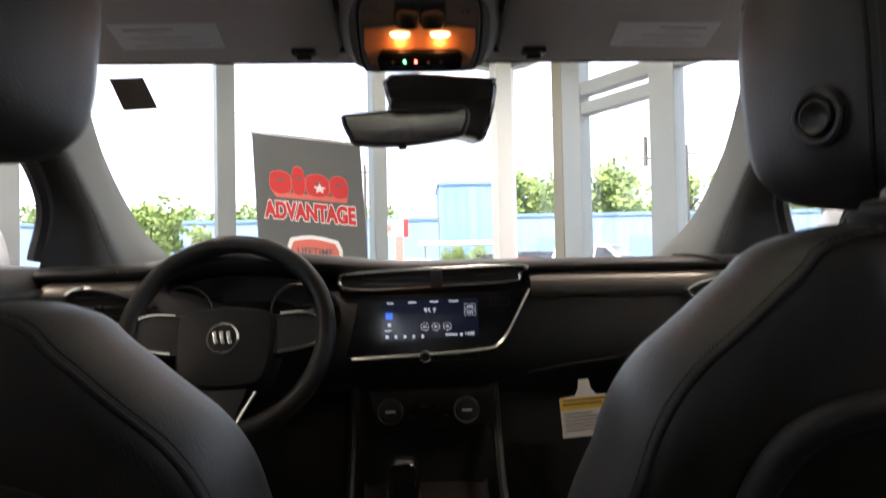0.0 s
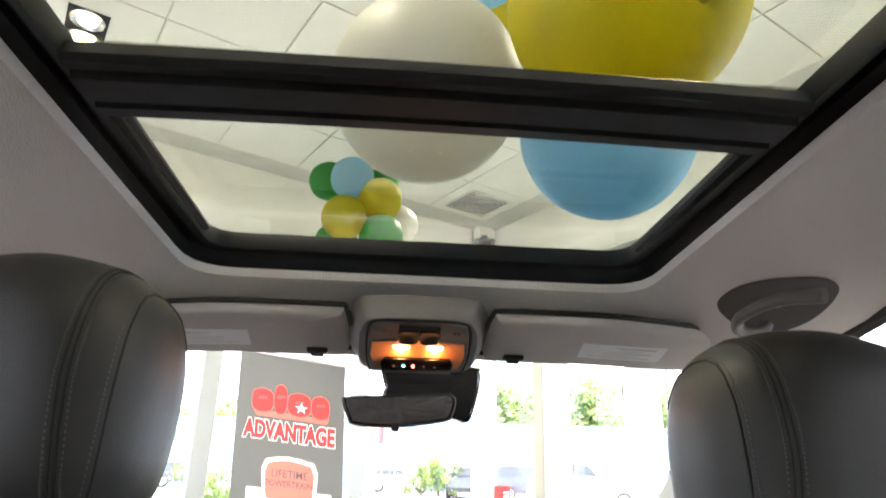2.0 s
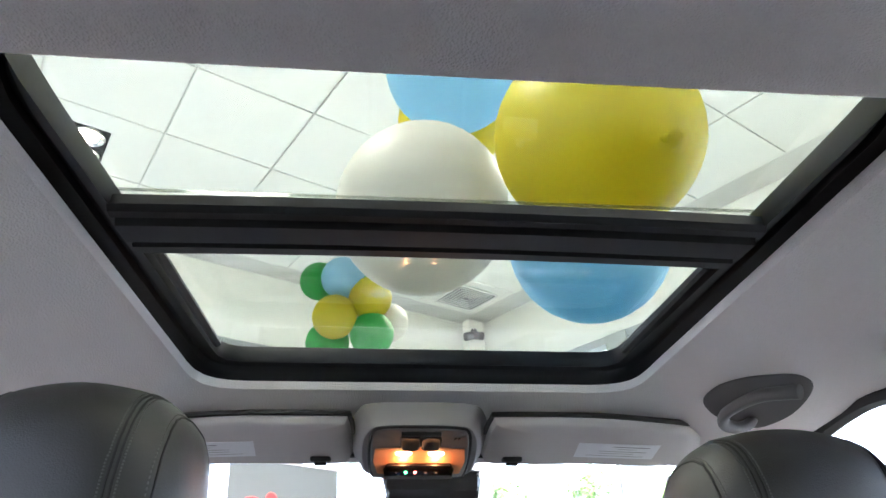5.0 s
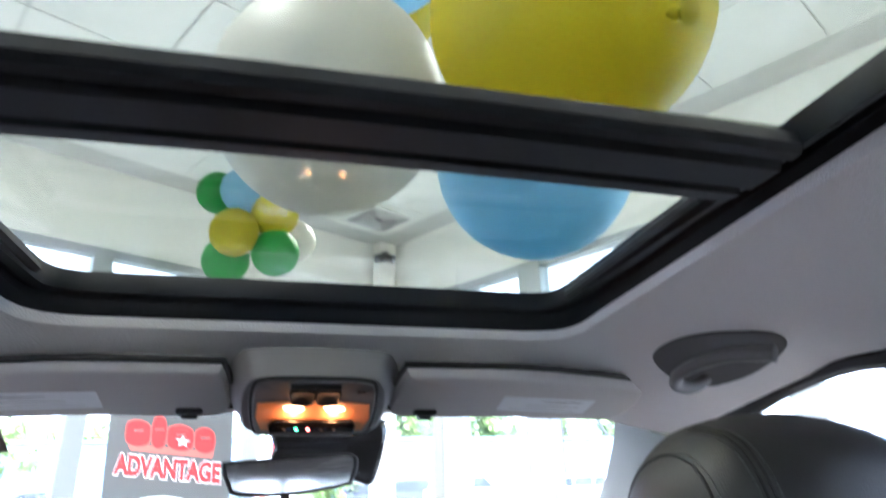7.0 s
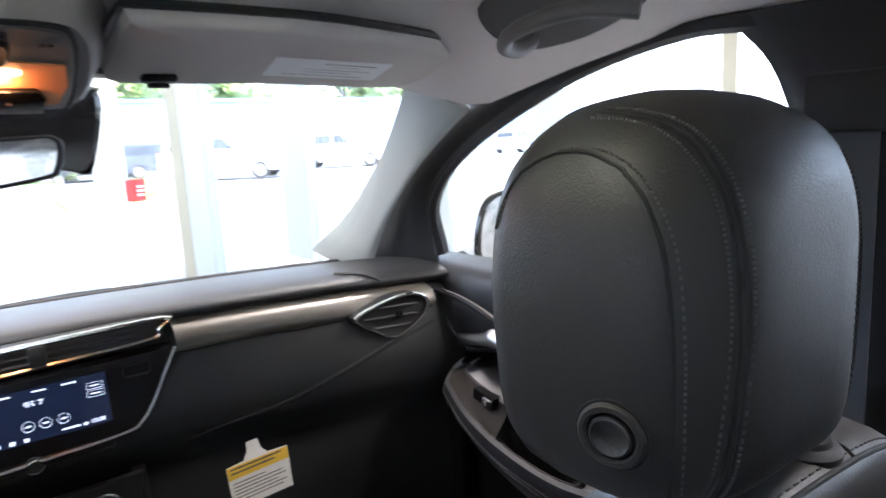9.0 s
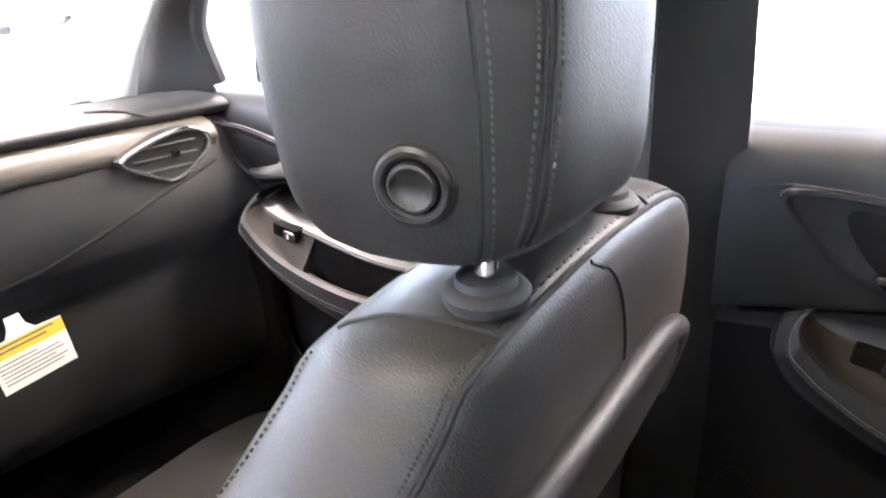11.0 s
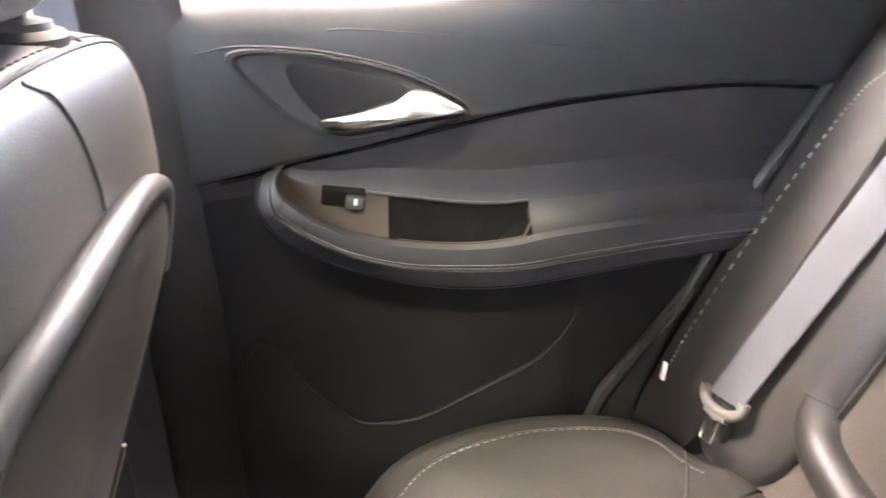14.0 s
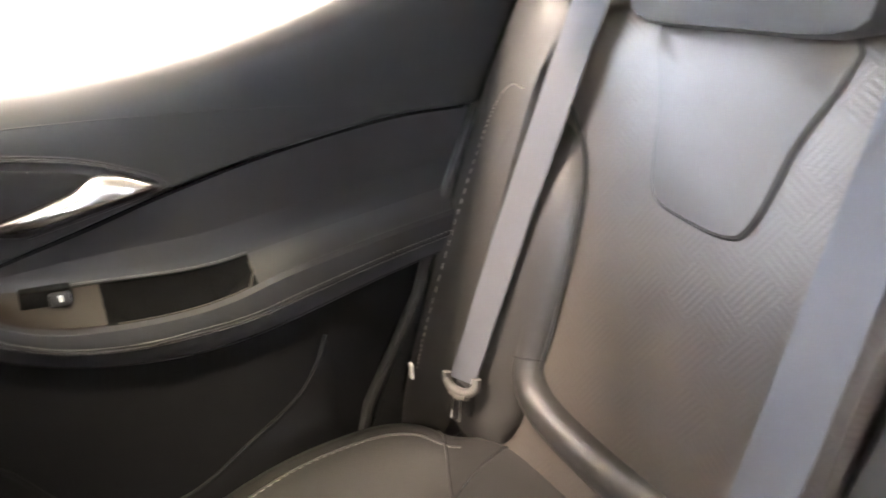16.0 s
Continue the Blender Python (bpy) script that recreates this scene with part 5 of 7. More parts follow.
# climate controls
part("climate_panel", slab_bm([(CX + u, 1.165, v) for u, v in ((-0.10, 0.895), (0.13, 0.900), (0.12, 0.835), (-0.085, 0.825))], (0, -1, 0), 0.012, 0.003), PLASTIC, dash)
for u in (-0.062, 0.075):
    m = facing((CX + u, 1.150, 0.862), (0, -1, 0.12))
    kn = part("climate_knob", disc_bm([(0.0, 0.014), (0.018, 0.014), (0.021, 0.011), (0.023, 0.0), (0.025, -0.004)], m, 28), RUBBER, dash)
    part("knob_ring", tube_bm([m @ Vector((0.0225 * math.cos(a), 0.0225 * math.sin(a), 0.006)) for a in np.linspace(0, 6.28, 28, endpoint=False)], 0.0018, 6, True), CHROME, kn)
    part("knob_mark", box_bm(m @ Vector((0, 0, 0.015)), (0.018, 0.001, 0.003)), LABEL_GREY, kn)
for u in (-0.022, -0.002, 0.018, 0.036):
    part("climate_key", box_bm((CX + u, 1.150, 0.868), (0.014, 0.008, 0.010), 0.002), GLOSS, dash)
    part("climate_key", box_bm((CX + u, 1.150, 0.850), (0.014, 0.008, 0.010), 0.002), GLOSS, dash)

# centre console with the selector
con = thing("centre_console", "black centre console with a gear selector", "console", (CX, 0.8, 0.4))
sec = lambda y, z, w: [(CX - w, y, 0.36), (CX - w, y, z - 0.03), (CX - w + 0.015, y, z - 0.004), (CX, y, z), (CX + w - 0.015, y, z - 0.004), (CX + w, y, z - 0.03), (CX + w, y, 0.36)]
part("body", grid_bm(surf([sec(1.19, 0.72, 0.115), sec(1.10, 0.66, 0.115), sec(0.95, 0.62, 0.11), sec(0.6, 0.60, 0.105), sec(0.25, 0.60, 0.10)], 4, 5), caps=False), PLASTIC, con)
part("side_rail", tube_bm(spline([(CX + 0.128, 1.18, 0.90), (CX + 0.132, 1.16, 0.80), (CX + 0.130, 1.08, 0.73), (CX + 0.125, 0.9, 0.68)], 6), 0.009, 8), PLASTIC, con)
part("side_rail", tube_bm(spline([(CX - 0.128, 1.18, 0.90), (CX - 0.132, 1.16, 0.80), (CX - 0.130, 1.08, 0.73), (CX - 0.125, 0.9, 0.68)], 6), 0.009, 8), PLASTIC, con)
selp = outline2([(-0.022, 0.75), (-0.024, 0.81), (-0.018, 0.836), (0.0, 0.840), (0.018, 0.836), (0.024, 0.81), (0.022, 0.75), (0.0, 0.742)], 4)
part("selector_knob", pillow_bm(selp, (0, 0.79), [(0.3, 0.0), (0.9, 0.002), (1.0, 0.012), (1.0, 0.03), (0.85, 0.045), (0.3, 0.05)], lambda u, v, w: Vector((CX - 0.035 + u, 0.925 + w, v))), GLOSS, con)
part("selector_rim", tube_bm(spline([(CX - 0.058, 0.924, 0.80), (CX - 0.054, 0.922, 0.765), (CX - 0.035, 0.922, 0.752), (CX - 0.016, 0.922, 0.765), (CX - 0.012, 0.924, 0.80)], 5), 0.002, 6), CHROME, con)
part("selector_stem", tube_bm([(CX - 0.035, 0.96, 0.60), (CX - 0.035, 0.945, 0.76)], 0.012, 10), RUBBER, con)
part("armrest_lid", box_bm((CX, 0.40, 0.625), (0.19, 0.30, 0.07), 0.02), LEATHER, con)

# hang tag on the glove box
tag = thing("paper_hang_tag", "white paper hang tag with a yellow header, on the glovebox", "tag", (CX + 0.30, 1.13, 0.81))
TM = facing((CX + 0.283, 1.105, 0.877), (0, -1, 0.05)) @ pose(0, 0, 0, 0, 0, 4) @ Matrix.Scale(1.14, 4)
tp = [(-0.042, -0.050), (0.042, -0.050), (0.044, 0.010), (0.016, 0.012), (0.008, 0.022), (0.006, 0.036), (-0.010, 0.036), (-0.012, 0.022), (-0.018, 0.012), (-0.042, 0.010)]
part("sheet", slab_bm([TM @ Vector((u, v, 0)) for u, v in tp], TM.to_3x3() @ Vector((0, 0, -1)), 0.0008), PAPER, tag, smooth=False)
part("header", slab_bm([TM @ Vector((u, v, 0.0008)) for u, v in ((-0.0418, -0.008), (0.0428, -0.008), (0.0438, 0.0095), (-0.0418, 0.0095))], TM.to_3x3() @ Vector((0, 0, -1)), 0.0005), YELLOW, tag, smooth=False)
for k, (v, w) in enumerate(((0.005, 0.035), (-0.001, 0.030), (-0.015, 0.022), (-0.020, 0.034), (-0.025, 0.036), (-0.030, 0.030), (-0.035, 0.036), (-0.040, 0.033))):
    part("print_bar", slab_bm([TM @ Vector((u, v + b, 0.0013)) for u, b in ((-0.037, 0), (-0.037 + 2 * w, 0), (-0.037 + 2 * w, 0.0022 if k < 2 else 0.0012), (-0.037, 0.0022 if k < 2 else 0.0012))], TM.to_3x3() @ Vector((0, 0, -1)), 0.0003), INK, tag, smooth=False)

# instrument cluster
part("cluster_face", slab_bm([(CX - 0.325 + u, 1.20, 1.045 + v) for u, v in outline2([(-0.16, -0.04), (-0.165, 0.02), (-0.10, 0.055), (0, 0.065), (0.10, 0.055), (0.165, 0.02), (0.16, -0.04), (0, -0.06)], 4)], (0, -1, 0), 0.045), GLOSS, dash)
for u in (-0.10, 0.10):
    part("dial_ring", tube_bm([(CX - 0.325 + u + 0.048 * math.cos(a), 1.152, 1.045 + 0.048 * math.sin(a)) for a in np.linspace(0, 6.28, 32, endpoint=False)], 0.0022, 6, True), CHROME, dash)

# steering wheel
wheel = thing("steering_wheel", "black leather steering wheel with satin chrome spoke trim", "steering wheel", (-0.317, 1.06, 1.0))
WM = facing((-0.312, 1.048, 1.007), (0, -1, 0.42))
R = 0.161
part("rim", tube_bm([WM @ Vector((R * math.cos(a), R * math.sin(a) + 0.011, 0)) for a in np.linspace(0, 2 * math.pi, 64, endpoint=False)], 0.0165, 12, True), WHEEL_HIDE, wheel)
hubo = outline2([(-0.070, 0.045), (-0.02, 0.055), (0.02, 0.055), (0.070, 0.045), (0.078, 0.01), (0.072, -0.055), (0.045, -0.078), (-0.045, -0.078), (-0.072, -0.055), (-0.078, 0.01)], 4)
part("hub", pillow_bm(hubo, (0, -0.01), [(1.0, -0.05), (1.02, -0.02), (1.0, 0.004), (0.93, 0.012), (0.6, 0.016), (0.1, 0.017)], lambda u, v, w: WM @ Vector((u, v, w))), WHEEL_HIDE, wheel)
emb = part("emblem", disc_bm([(0.0, 0.022), (0.022, 0.021), (0.0245, 0.018), (0.025, 0.01)], WM @ Matrix.Translation((0, -0.002, 0)), 28), RUBBER, wheel, "round plain emblem")
part("emblem_ring", tube_bm([WM @ Vector((0.024 * math.cos(a), -0.002 + 0.024 * math.sin(a), 0.021)) for a in np.linspace(0, 6.28, 28, endpoint=False)], 0.0022, 6, True), CHROME, emb)
for k in (-1, 0, 1):
    part("emblem_bar", box_bm((0, 0, 0), (0.007, 0.022, 0.003), 0.001), CHROME, emb).data.transform(WM @ Matrix.Translation((0.011 * k, -0.002, 0.023)) @ pose(0, 0, 0, 0, 0, 14))
for sx in (-1, 1):
    sp = outline2([(0.065 * sx, 0.038), (0.11 * sx, 0.044), (0.150 * sx, 0.040), (0.162 * sx, 0.02), (0.152 * sx, -0.008), (0.11 * sx, -0.020), (0.07 * sx, -0.022)], 4)
    spo = part("spoke", pillow_bm(sp, (0.11 * sx, 0.01), [(1.0, -0.02), (1.0, -0.004), (0.92, 0.002), (0.2, 0.003)], lambda u, v, w: WM @ Vector((u, v, w))), PLASTIC, wheel)
    part("spoke_trim", tube_bm(spline([WM @ Vector((u * sx, v, 0.004)) for u, v in ((0.085, 0.042), (0.12, 0.044), (0.146, 0.036), (0.155, 0.016), (0.147, -0.006), (0.12, -0.016), (0.085, -0.022))], 5), 0.0034, 8), CHROME, spo)
lowsp = outline2([(-0.04, -0.07), (-0.03, -0.12), (-0.03, -0.16), (0.03, -0.16), (0.03, -0.12), (0.04, -0.07)], 4)
lo = part("spoke", pillow_bm(lowsp, (0, -0.115), [(1.0, -0.02), (1.0, -0.004), (0.9, 0.002), (0.2, 0.003)], lambda u, v, w: WM @ Vector((u, v, w))), PLASTIC, wheel)
part("spoke_trim", tube_bm(spline([WM @ Vector(p) for p in ((0.055, -0.085, 0.002), (0.036, -0.12, 0.002), (0.018, -0.152, 0.002), (-0.012, -0.158, 0.002))], 5), 0.0028, 6), CHROME, lo)
part("column", tube_bm([WM @ Vector((0, -0.01, -0.03)), WM @ Vector((0, -0.03, -0.16))], [0.055, 0.065], 16), PLASTIC, wheel)
for sx in (-1, 1):
    part("stalk", tube_bm([WM @ Vector((0.05 * sx, 0.03, -0.05)), WM @ Vector((0.12 * sx, 0.055, -0.045)), WM @ Vector((0.165 * sx, 0.065, -0.04))], [0.008, 0.009, 0.011], 8), RUBBER, wheel)
part("shroud", box_bm((-0.312, 1.14, 0.985), (0.14, 0.12, 0.11), 0.03), PLASTIC, wheel)

# ---------------------------------------------------------------- overhead
oc = thing("overhead_console", "grey overhead console with lit amber map lamps and black switches", "overhead console", (CX, 0.85, 1.45))
OC = lambda u, v, w: Vector((CX + u, 0.845 + v * 0.80 - w * 0.42, 1.454 - v * 0.37 - w * 0.90))    # v forward and down, w out of the face
body_o = outline2([(-0.070, -0.060), (-0.090, -0.042), (-0.100, 0.0), (-0.098, 0.07), (-0.080, 0.104), (0.0, 0.110), (0.080, 0.104), (0.098, 0.07), (0.100, 0.0), (0.090, -0.042), (0.070, -0.060), (0.0, -0.064)], 4)
part("body", pillow_bm(body_o, (0, 0), [(1.16, -0.030), (1.10, -0.022), (1.03, -0.010), (1.0, 0.002), (0.95, 0.007), (0.5, 0.008), (0.05, 0.008)], OC), material("console_grey", (0.27, 0.255, 0.26), 0.7, vary=0.06, scale=8, fine=700, bump=0.1), oc, "grey plastic body")
plate_o = outline2([(-0.062, -0.054), (-0.078, -0.035), (-0.082, 0.03), (-0.078, 0.085), (-0.06, 0.097), (0.06, 0.097), (0.078, 0.085), (0.082, 0.03), (0.078, -0.035), (0.062, -0.054), (0.0, -0.057)], 4)
part("face_plate", pillow_bm(plate_o, (0, 0), [(1.0, 0.006), (1.0, 0.011), (0.97, 0.013), (0.5, 0.013), (0.05, 0.013)], OC), material("grey_console_plastic", (0.16, 0.155, 0.15), 0.45, bump=0.05), oc, "dark grey plastic face")
part("face_gap", tube_bm([OC(u * 1.02, v * 1.02, 0.009) for u, v in plate_o], 0.003, 5, True), RUBBER, oc)
tray = [(-0.074, 0.002), (-0.03, -0.004), (0.03, -0.004), (0.074, 0.002), (0.077, 0.04), (0.070, 0.078), (0.058, 0.080), (0.052, 0.044), (-0.052, 0.044), (-0.058, 0.080), (-0.070, 0.078), (-0.077, 0.04)]
part("lamp_tray", slab_bm([OC(u, v, 0.012) for u, v in tray], OC(0, 0, 1) - OC(0, 0, 0), 0.003), AMBER, oc, "amber lit lamp tray", smooth=False)
for u in (-0.027, 0.027):
    part("map_lamp", pillow_bm(outline2([(u - 0.014, 0.010), (u, 0.007), (u + 0.014, 0.010), (u + 0.010, 0.016), (u, 0.018), (u - 0.010, 0.016)], 4), (u, 0.013), [(1, 0.014), (0.9, 0.018), (0.2, 0.020)], OC), BULB, oc, "glowing warm lamp lens")
for u in (-0.027, 0.027):
    data = bpy.data.lights.new("map_lamp_light", "POINT")
    data.energy, data.color, data.shadow_soft_size = 0.012, (1.0, 0.40, 0.13), 0.006
    new("map_lamp_light", data).location = OC(u, 0.030, 0.021)
strip = [(-0.054, 0.046), (0.054, 0.046), (0.060, 0.062), (0.058, 0.092), (-0.058, 0.092), (-0.060, 0.062)]
part("switch_strip", slab_bm([OC(u, v, 0.013) for u, v in strip], OC(0, 0, 1) - OC(0, 0, 0), 0.006, 0.002), GLOSS, oc)
for u, m in ((-0.022, DOT_GREEN), (-0.006, DOT_RED)):
    part("indicator", disc_bm([(0.0, 0.0022), (0.0022, 0.002), (0.0024, 0.0)], facing(OC(u, 0.066, 0.0192), OC(0, 0, 1) - OC(0, 0, 0)), 10), m, oc)
for u in (-0.038, 0.012, 0.03):
    part("indicator", box_bm(OC(u, 0.068, 0.0195), (0.004, 0.003, 0.002)), SHADED_GREY, oc)
for u in (-0.0165, 0.0165):
    part("roof_switch", pillow_bm(outline2([(u - 0.015, -0.040), (u + 0.015, -0.040), (u + 0.015, -0.008), (u + 0.008, 0.0), (u - 0.008, 0.0), (u - 0.015, -0.008)], 3), (u, -0.02), [(1, 0.012), (1, 0.018), (0.85, 0.020), (0.2, 0.016)], OC), RUBBER, oc)
part("switch_hood", tube_bm([OC(u, -0.046, 0.015) for u in np.linspace(-0.032, 0.032, 6)], 0.004, 6), PLASTIC, oc)
for u in (0.056, 0.062):
    part("mic_slot", box_bm(OC(u, -0.03, 0.0135), (0.002, 0.008, 0.002), 0, (0, 0, 20)), RUBBER, oc)


def sun_visor(side):
    v = thing("sun_visor", "grey cloth sun visor folded up, with a printed label", "sun visor", (CX + side * 0.3, 0.87, 1.46), "sun visors")
    VP = lambda u, w, d: Vector((CX + side * u, 0.782 + w - 0.03 * max(0, (u - 0.12)) ** 2, 1.487 - 0.19 * w - 0.06 * max(0, u - 0.3) - d - 0.003))
    o = outline2([(0.118, 0.022), (0.115, 0.10), (0.118, 0.170), (0.15, 0.186), (0.32, 0.182), (0.47, 0.165), (0.497, 0.12), (0.49, 0.06), (0.46, 0.022), (0.32, 0.010), (0.14, 0.008)], 4)
    b = part("board", pillow_bm(o, (0.3, 0.09), [(0.2, -0.013), (0.9, -0.013), (0.98, -0.009), (1.0, 0.0), (0.98, 0.009), (0.93, 0.013), (0.5, 0.014), (0.1, 0.014)], VP), VISOR, v, "grey cloth board")
    # dark tube draws the shadow line along the visor's rear edge
    part("visor_gap_shade", tube_bm([VP(0.3 + (u - 0.3) * 1.012, 0.09 + (w - 0.09) * 1.03, -0.004) for u, w in o[24:] + o[:4]], 0.0045, 6), PLASTIC, v, "dark strip drawn for the shadow behind the visor")
    L = [(0.275, 0.075), (0.415, 0.068), (0.420, 0.130), (0.280, 0.138)]
    part("label", slab_bm([VP(u, w, 0.0142) for u, w in L], (0, 0, -1), 0.0008), LABEL_GREY, v, "pale printed label", smooth=False)
    for k in range(5):
        w = 0.085 + 0.010 * k
        part("print_bar", slab_bm([VP(a, c, 0.0151) for a, c in ((0.288, w), (0.40 - 0.02 * (k % 2), w - 0.004), (0.40 - 0.02 * (k % 2), w - 0.002), (0.288, w + 0.002))], (0, 0, -1), 0.0003), PILLAR if k else INK, v, smooth=False)
    clip = part("clip", box_bm(VP(0.170, 0.150, 0.016), (0.036, 0.020, 0.010), 0.004), PLASTIC, v, "black retaining clip")
    part("clip_slot", box_bm(VP(0.170, 0.154, 0.022), (0.022, 0.010, 0.006), 0.002), RUBBER, clip)
    part("hinge_arm", tube_bm([VP(0.10, 0.168, 0.0), VP(0.17, 0.172, 0.002)], 0.006, 8), PLASTIC, v)
    return v


sun_visor(1)
sun_visor(-1)

# rear view mirror and sensor housing
mi = thing("rear_view_mirror", "black rear view mirror below a dark sensor housing on the windscreen", "mirror", (CX, 1.05, 1.38))
hs = outline2([(-0.040, 1.452), (-0.043, 1.40), (-0.038, 1.372), (0.09, 1.345), (0.112, 1.338), (0.126, 1.350), (0.142, 1.415), (0.14, 1.436), (0.128, 1.445)], 3)
part("sensor_housing", pillow_bm(hs, (0.045, 1.40), [(0.5, 0.0), (0.93, 0.0), (1.0, 0.006), (1.0, 0.04), (0.9, 0.09), (0.4, 0.10)], lambda u, v, w: Vector((u, 1.075 + w, v))), GLOSS, mi)
mo = outline2([(-0.120, 1.371), (-0.10, 1.376), (0.06, 1.386), (0.086, 1.384), (0.091, 1.372), (0.085, 1.350), (0.070, 1.338), (-0.02, 1.326), (-0.095, 1.328), (-0.108, 1.340)], 4)
MP = lambda u, v, w: Vector((u + 0.0, 1.045 + w + 0.10 * (0.09 - u) * 0.4, v - 0.15 * w))
part("shell", pillow_bm(mo, (-0.012, 1.354), [(0.97, -0.002), (1.0, 0.0), (1.02, 0.008), (0.98, 0.02), (0.8, 0.032), (0.1, 0.036)], MP), RUBBER, mi)
part("mirror_glass", pillow_bm(mo, (-0.012, 1.354), [(0.94, -0.003), (0.1, -0.003)], MP), MIRROR, mi)
part("mirror_rim", tube_bm([MP(-0.012 + (u + 0.012) * 0.97, 1.354 + (v - 1.354) * 0.95, -0.002) for u, v in mo], 0.0025, 6, True), RUBBER, mi)
part("stem", tube_bm([(-0.01, 1.085, 1.36), (0.0, 1.11, 1.39)], 0.014, 8), RUBBER, mi)
part("tab", box_bm((-0.02, 1.05, 1.322), (0.014, 0.012, 0.012), 0.003), RUBBER, mi)

# grab handle over a flush patch; the hollow's shade is put into its grey
for side in (1,):
    X = lambda x: CX + side * x
    gh = thing("grab_handle", "grey plastic grab handle at the roof side", "grab handle", (X(0.47), 0.63, 1.47))
    path = spline([(X(0.512), 0.704, 1.472), (X(0.500), 0.702, 1.457), (X(0.478), 0.700, 1.449), (X(0.452), 0.690, 1.452), (X(0.441), 0.664, 1.460), (X(0.450), 0.630, 1.468), (X(0.466), 0.600, 1.472), (X(0.482), 0.574, 1.469), (X(0.494), 0.556, 1.466)], 6)
    part("handle", tube_bm(path, [0.0085 + 0.004 * (k / (len(path) - 1)) for k in range(len(path))], 12, squash=0.75), HANDLE, gh)
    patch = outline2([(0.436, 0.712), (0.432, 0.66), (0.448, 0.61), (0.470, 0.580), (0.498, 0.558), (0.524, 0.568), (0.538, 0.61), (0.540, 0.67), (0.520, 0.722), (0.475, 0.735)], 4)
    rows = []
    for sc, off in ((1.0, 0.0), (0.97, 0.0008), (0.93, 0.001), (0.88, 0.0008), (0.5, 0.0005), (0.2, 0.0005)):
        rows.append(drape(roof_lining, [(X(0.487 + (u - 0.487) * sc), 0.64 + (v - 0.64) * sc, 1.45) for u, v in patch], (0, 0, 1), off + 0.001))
    part("dish", grid_bm(rows, close_cols=True, caps=False), SHADED_GREY, gh, "flush grey patch coloured like a shaded hollow")

# sticker behind the windscreen glass
st = thing("windscreen_sticker", "small brown paper sticker on the windscreen", "sticker", (-0.46, 1.06, 1.41))
WS = lambda x, y: Vector((x, y - 0.006, 1.452 - (y - 1.005) / 1.464 - 0.004))
part("sheet", slab_bm([WS(-0.485, 1.031), WS(-0.432, 1.029), WS(-0.430, 1.083), WS(-0.487, 1.086)], (0, 0.56, 0.83), 0.001), material("brown_card", (0.16, 0.13, 0.11), 0.8), st, smooth=False)

# ---------------------------------------------------------------- seats
HR_HALF = [(0.62, 0.0), (0.86, 0.06), (0.95, 0.17), (0.985, 0.33), (1.0, 0.5), (0.975, 0.66), (0.90, 0.79), (0.74, 0.89), (0.48, 0.965)]
HR_OUT = outline2([(0.0, 0.0)] + HR_HALF + [(0.0, 1.0)] + [(-a, b) for a, b in reversed(HR_HALF)], 4)
# headrest from its rear face to its front: depth, half width, lowest and highest point
HR_ROWS = [(0.3325, 0.004, 1.257, 1.268), (0.3325, 0.030, 1.218, 1.305), (0.3335, 0.050, 1.193, 1.330), (0.3365, 0.061, 1.181, 1.343), (0.342, 0.073, 1.173, 1.353),
           (0.349, 0.086, 1.168, 1.361), (0.356, 0.095, 1.165, 1.367), (0.366, 0.1035, 1.162, 1.373), (0.380, 0.110, 1.160, 1.379), (0.400, 0.1135, 1.158, 1.383),
           (0.425, 0.1165, 1.158, 1.385), (0.445, 0.117, 1.161, 1.383), (0.460, 0.113, 1.168, 1.376), (0.471, 0.103, 1.180, 1.364), (0.477, 0.080, 1.200, 1.345), (0.479, 0.010, 1.26, 1.29)]
SB_HALF = [(0.20, 0.46), (0.235, 0.50), (0.245, 0.65), (0.250, 0.85), (0.246, 0.93), (0.237, 0.975), (0.226, 1.012), (0.214, 1.045), (0.196, 1.073), (0.168, 1.102), (0.142, 1.128), (0.112, 1.150)]
SB_OUTER = [(0.20, 0.46), (0.225, 0.50), (0.232, 0.65), (0.232, 0.85), (0.230, 0.98), (0.225, 1.05), (0.212, 1.096), (0.180, 1.132), (0.125, 1.153)]
SB_OUT = outline2([(0.0, 0.46)] + SB_OUTER + [(0.0, 1.160)] + [(-a, b) for a, b in reversed(SB_HALF)], 4)


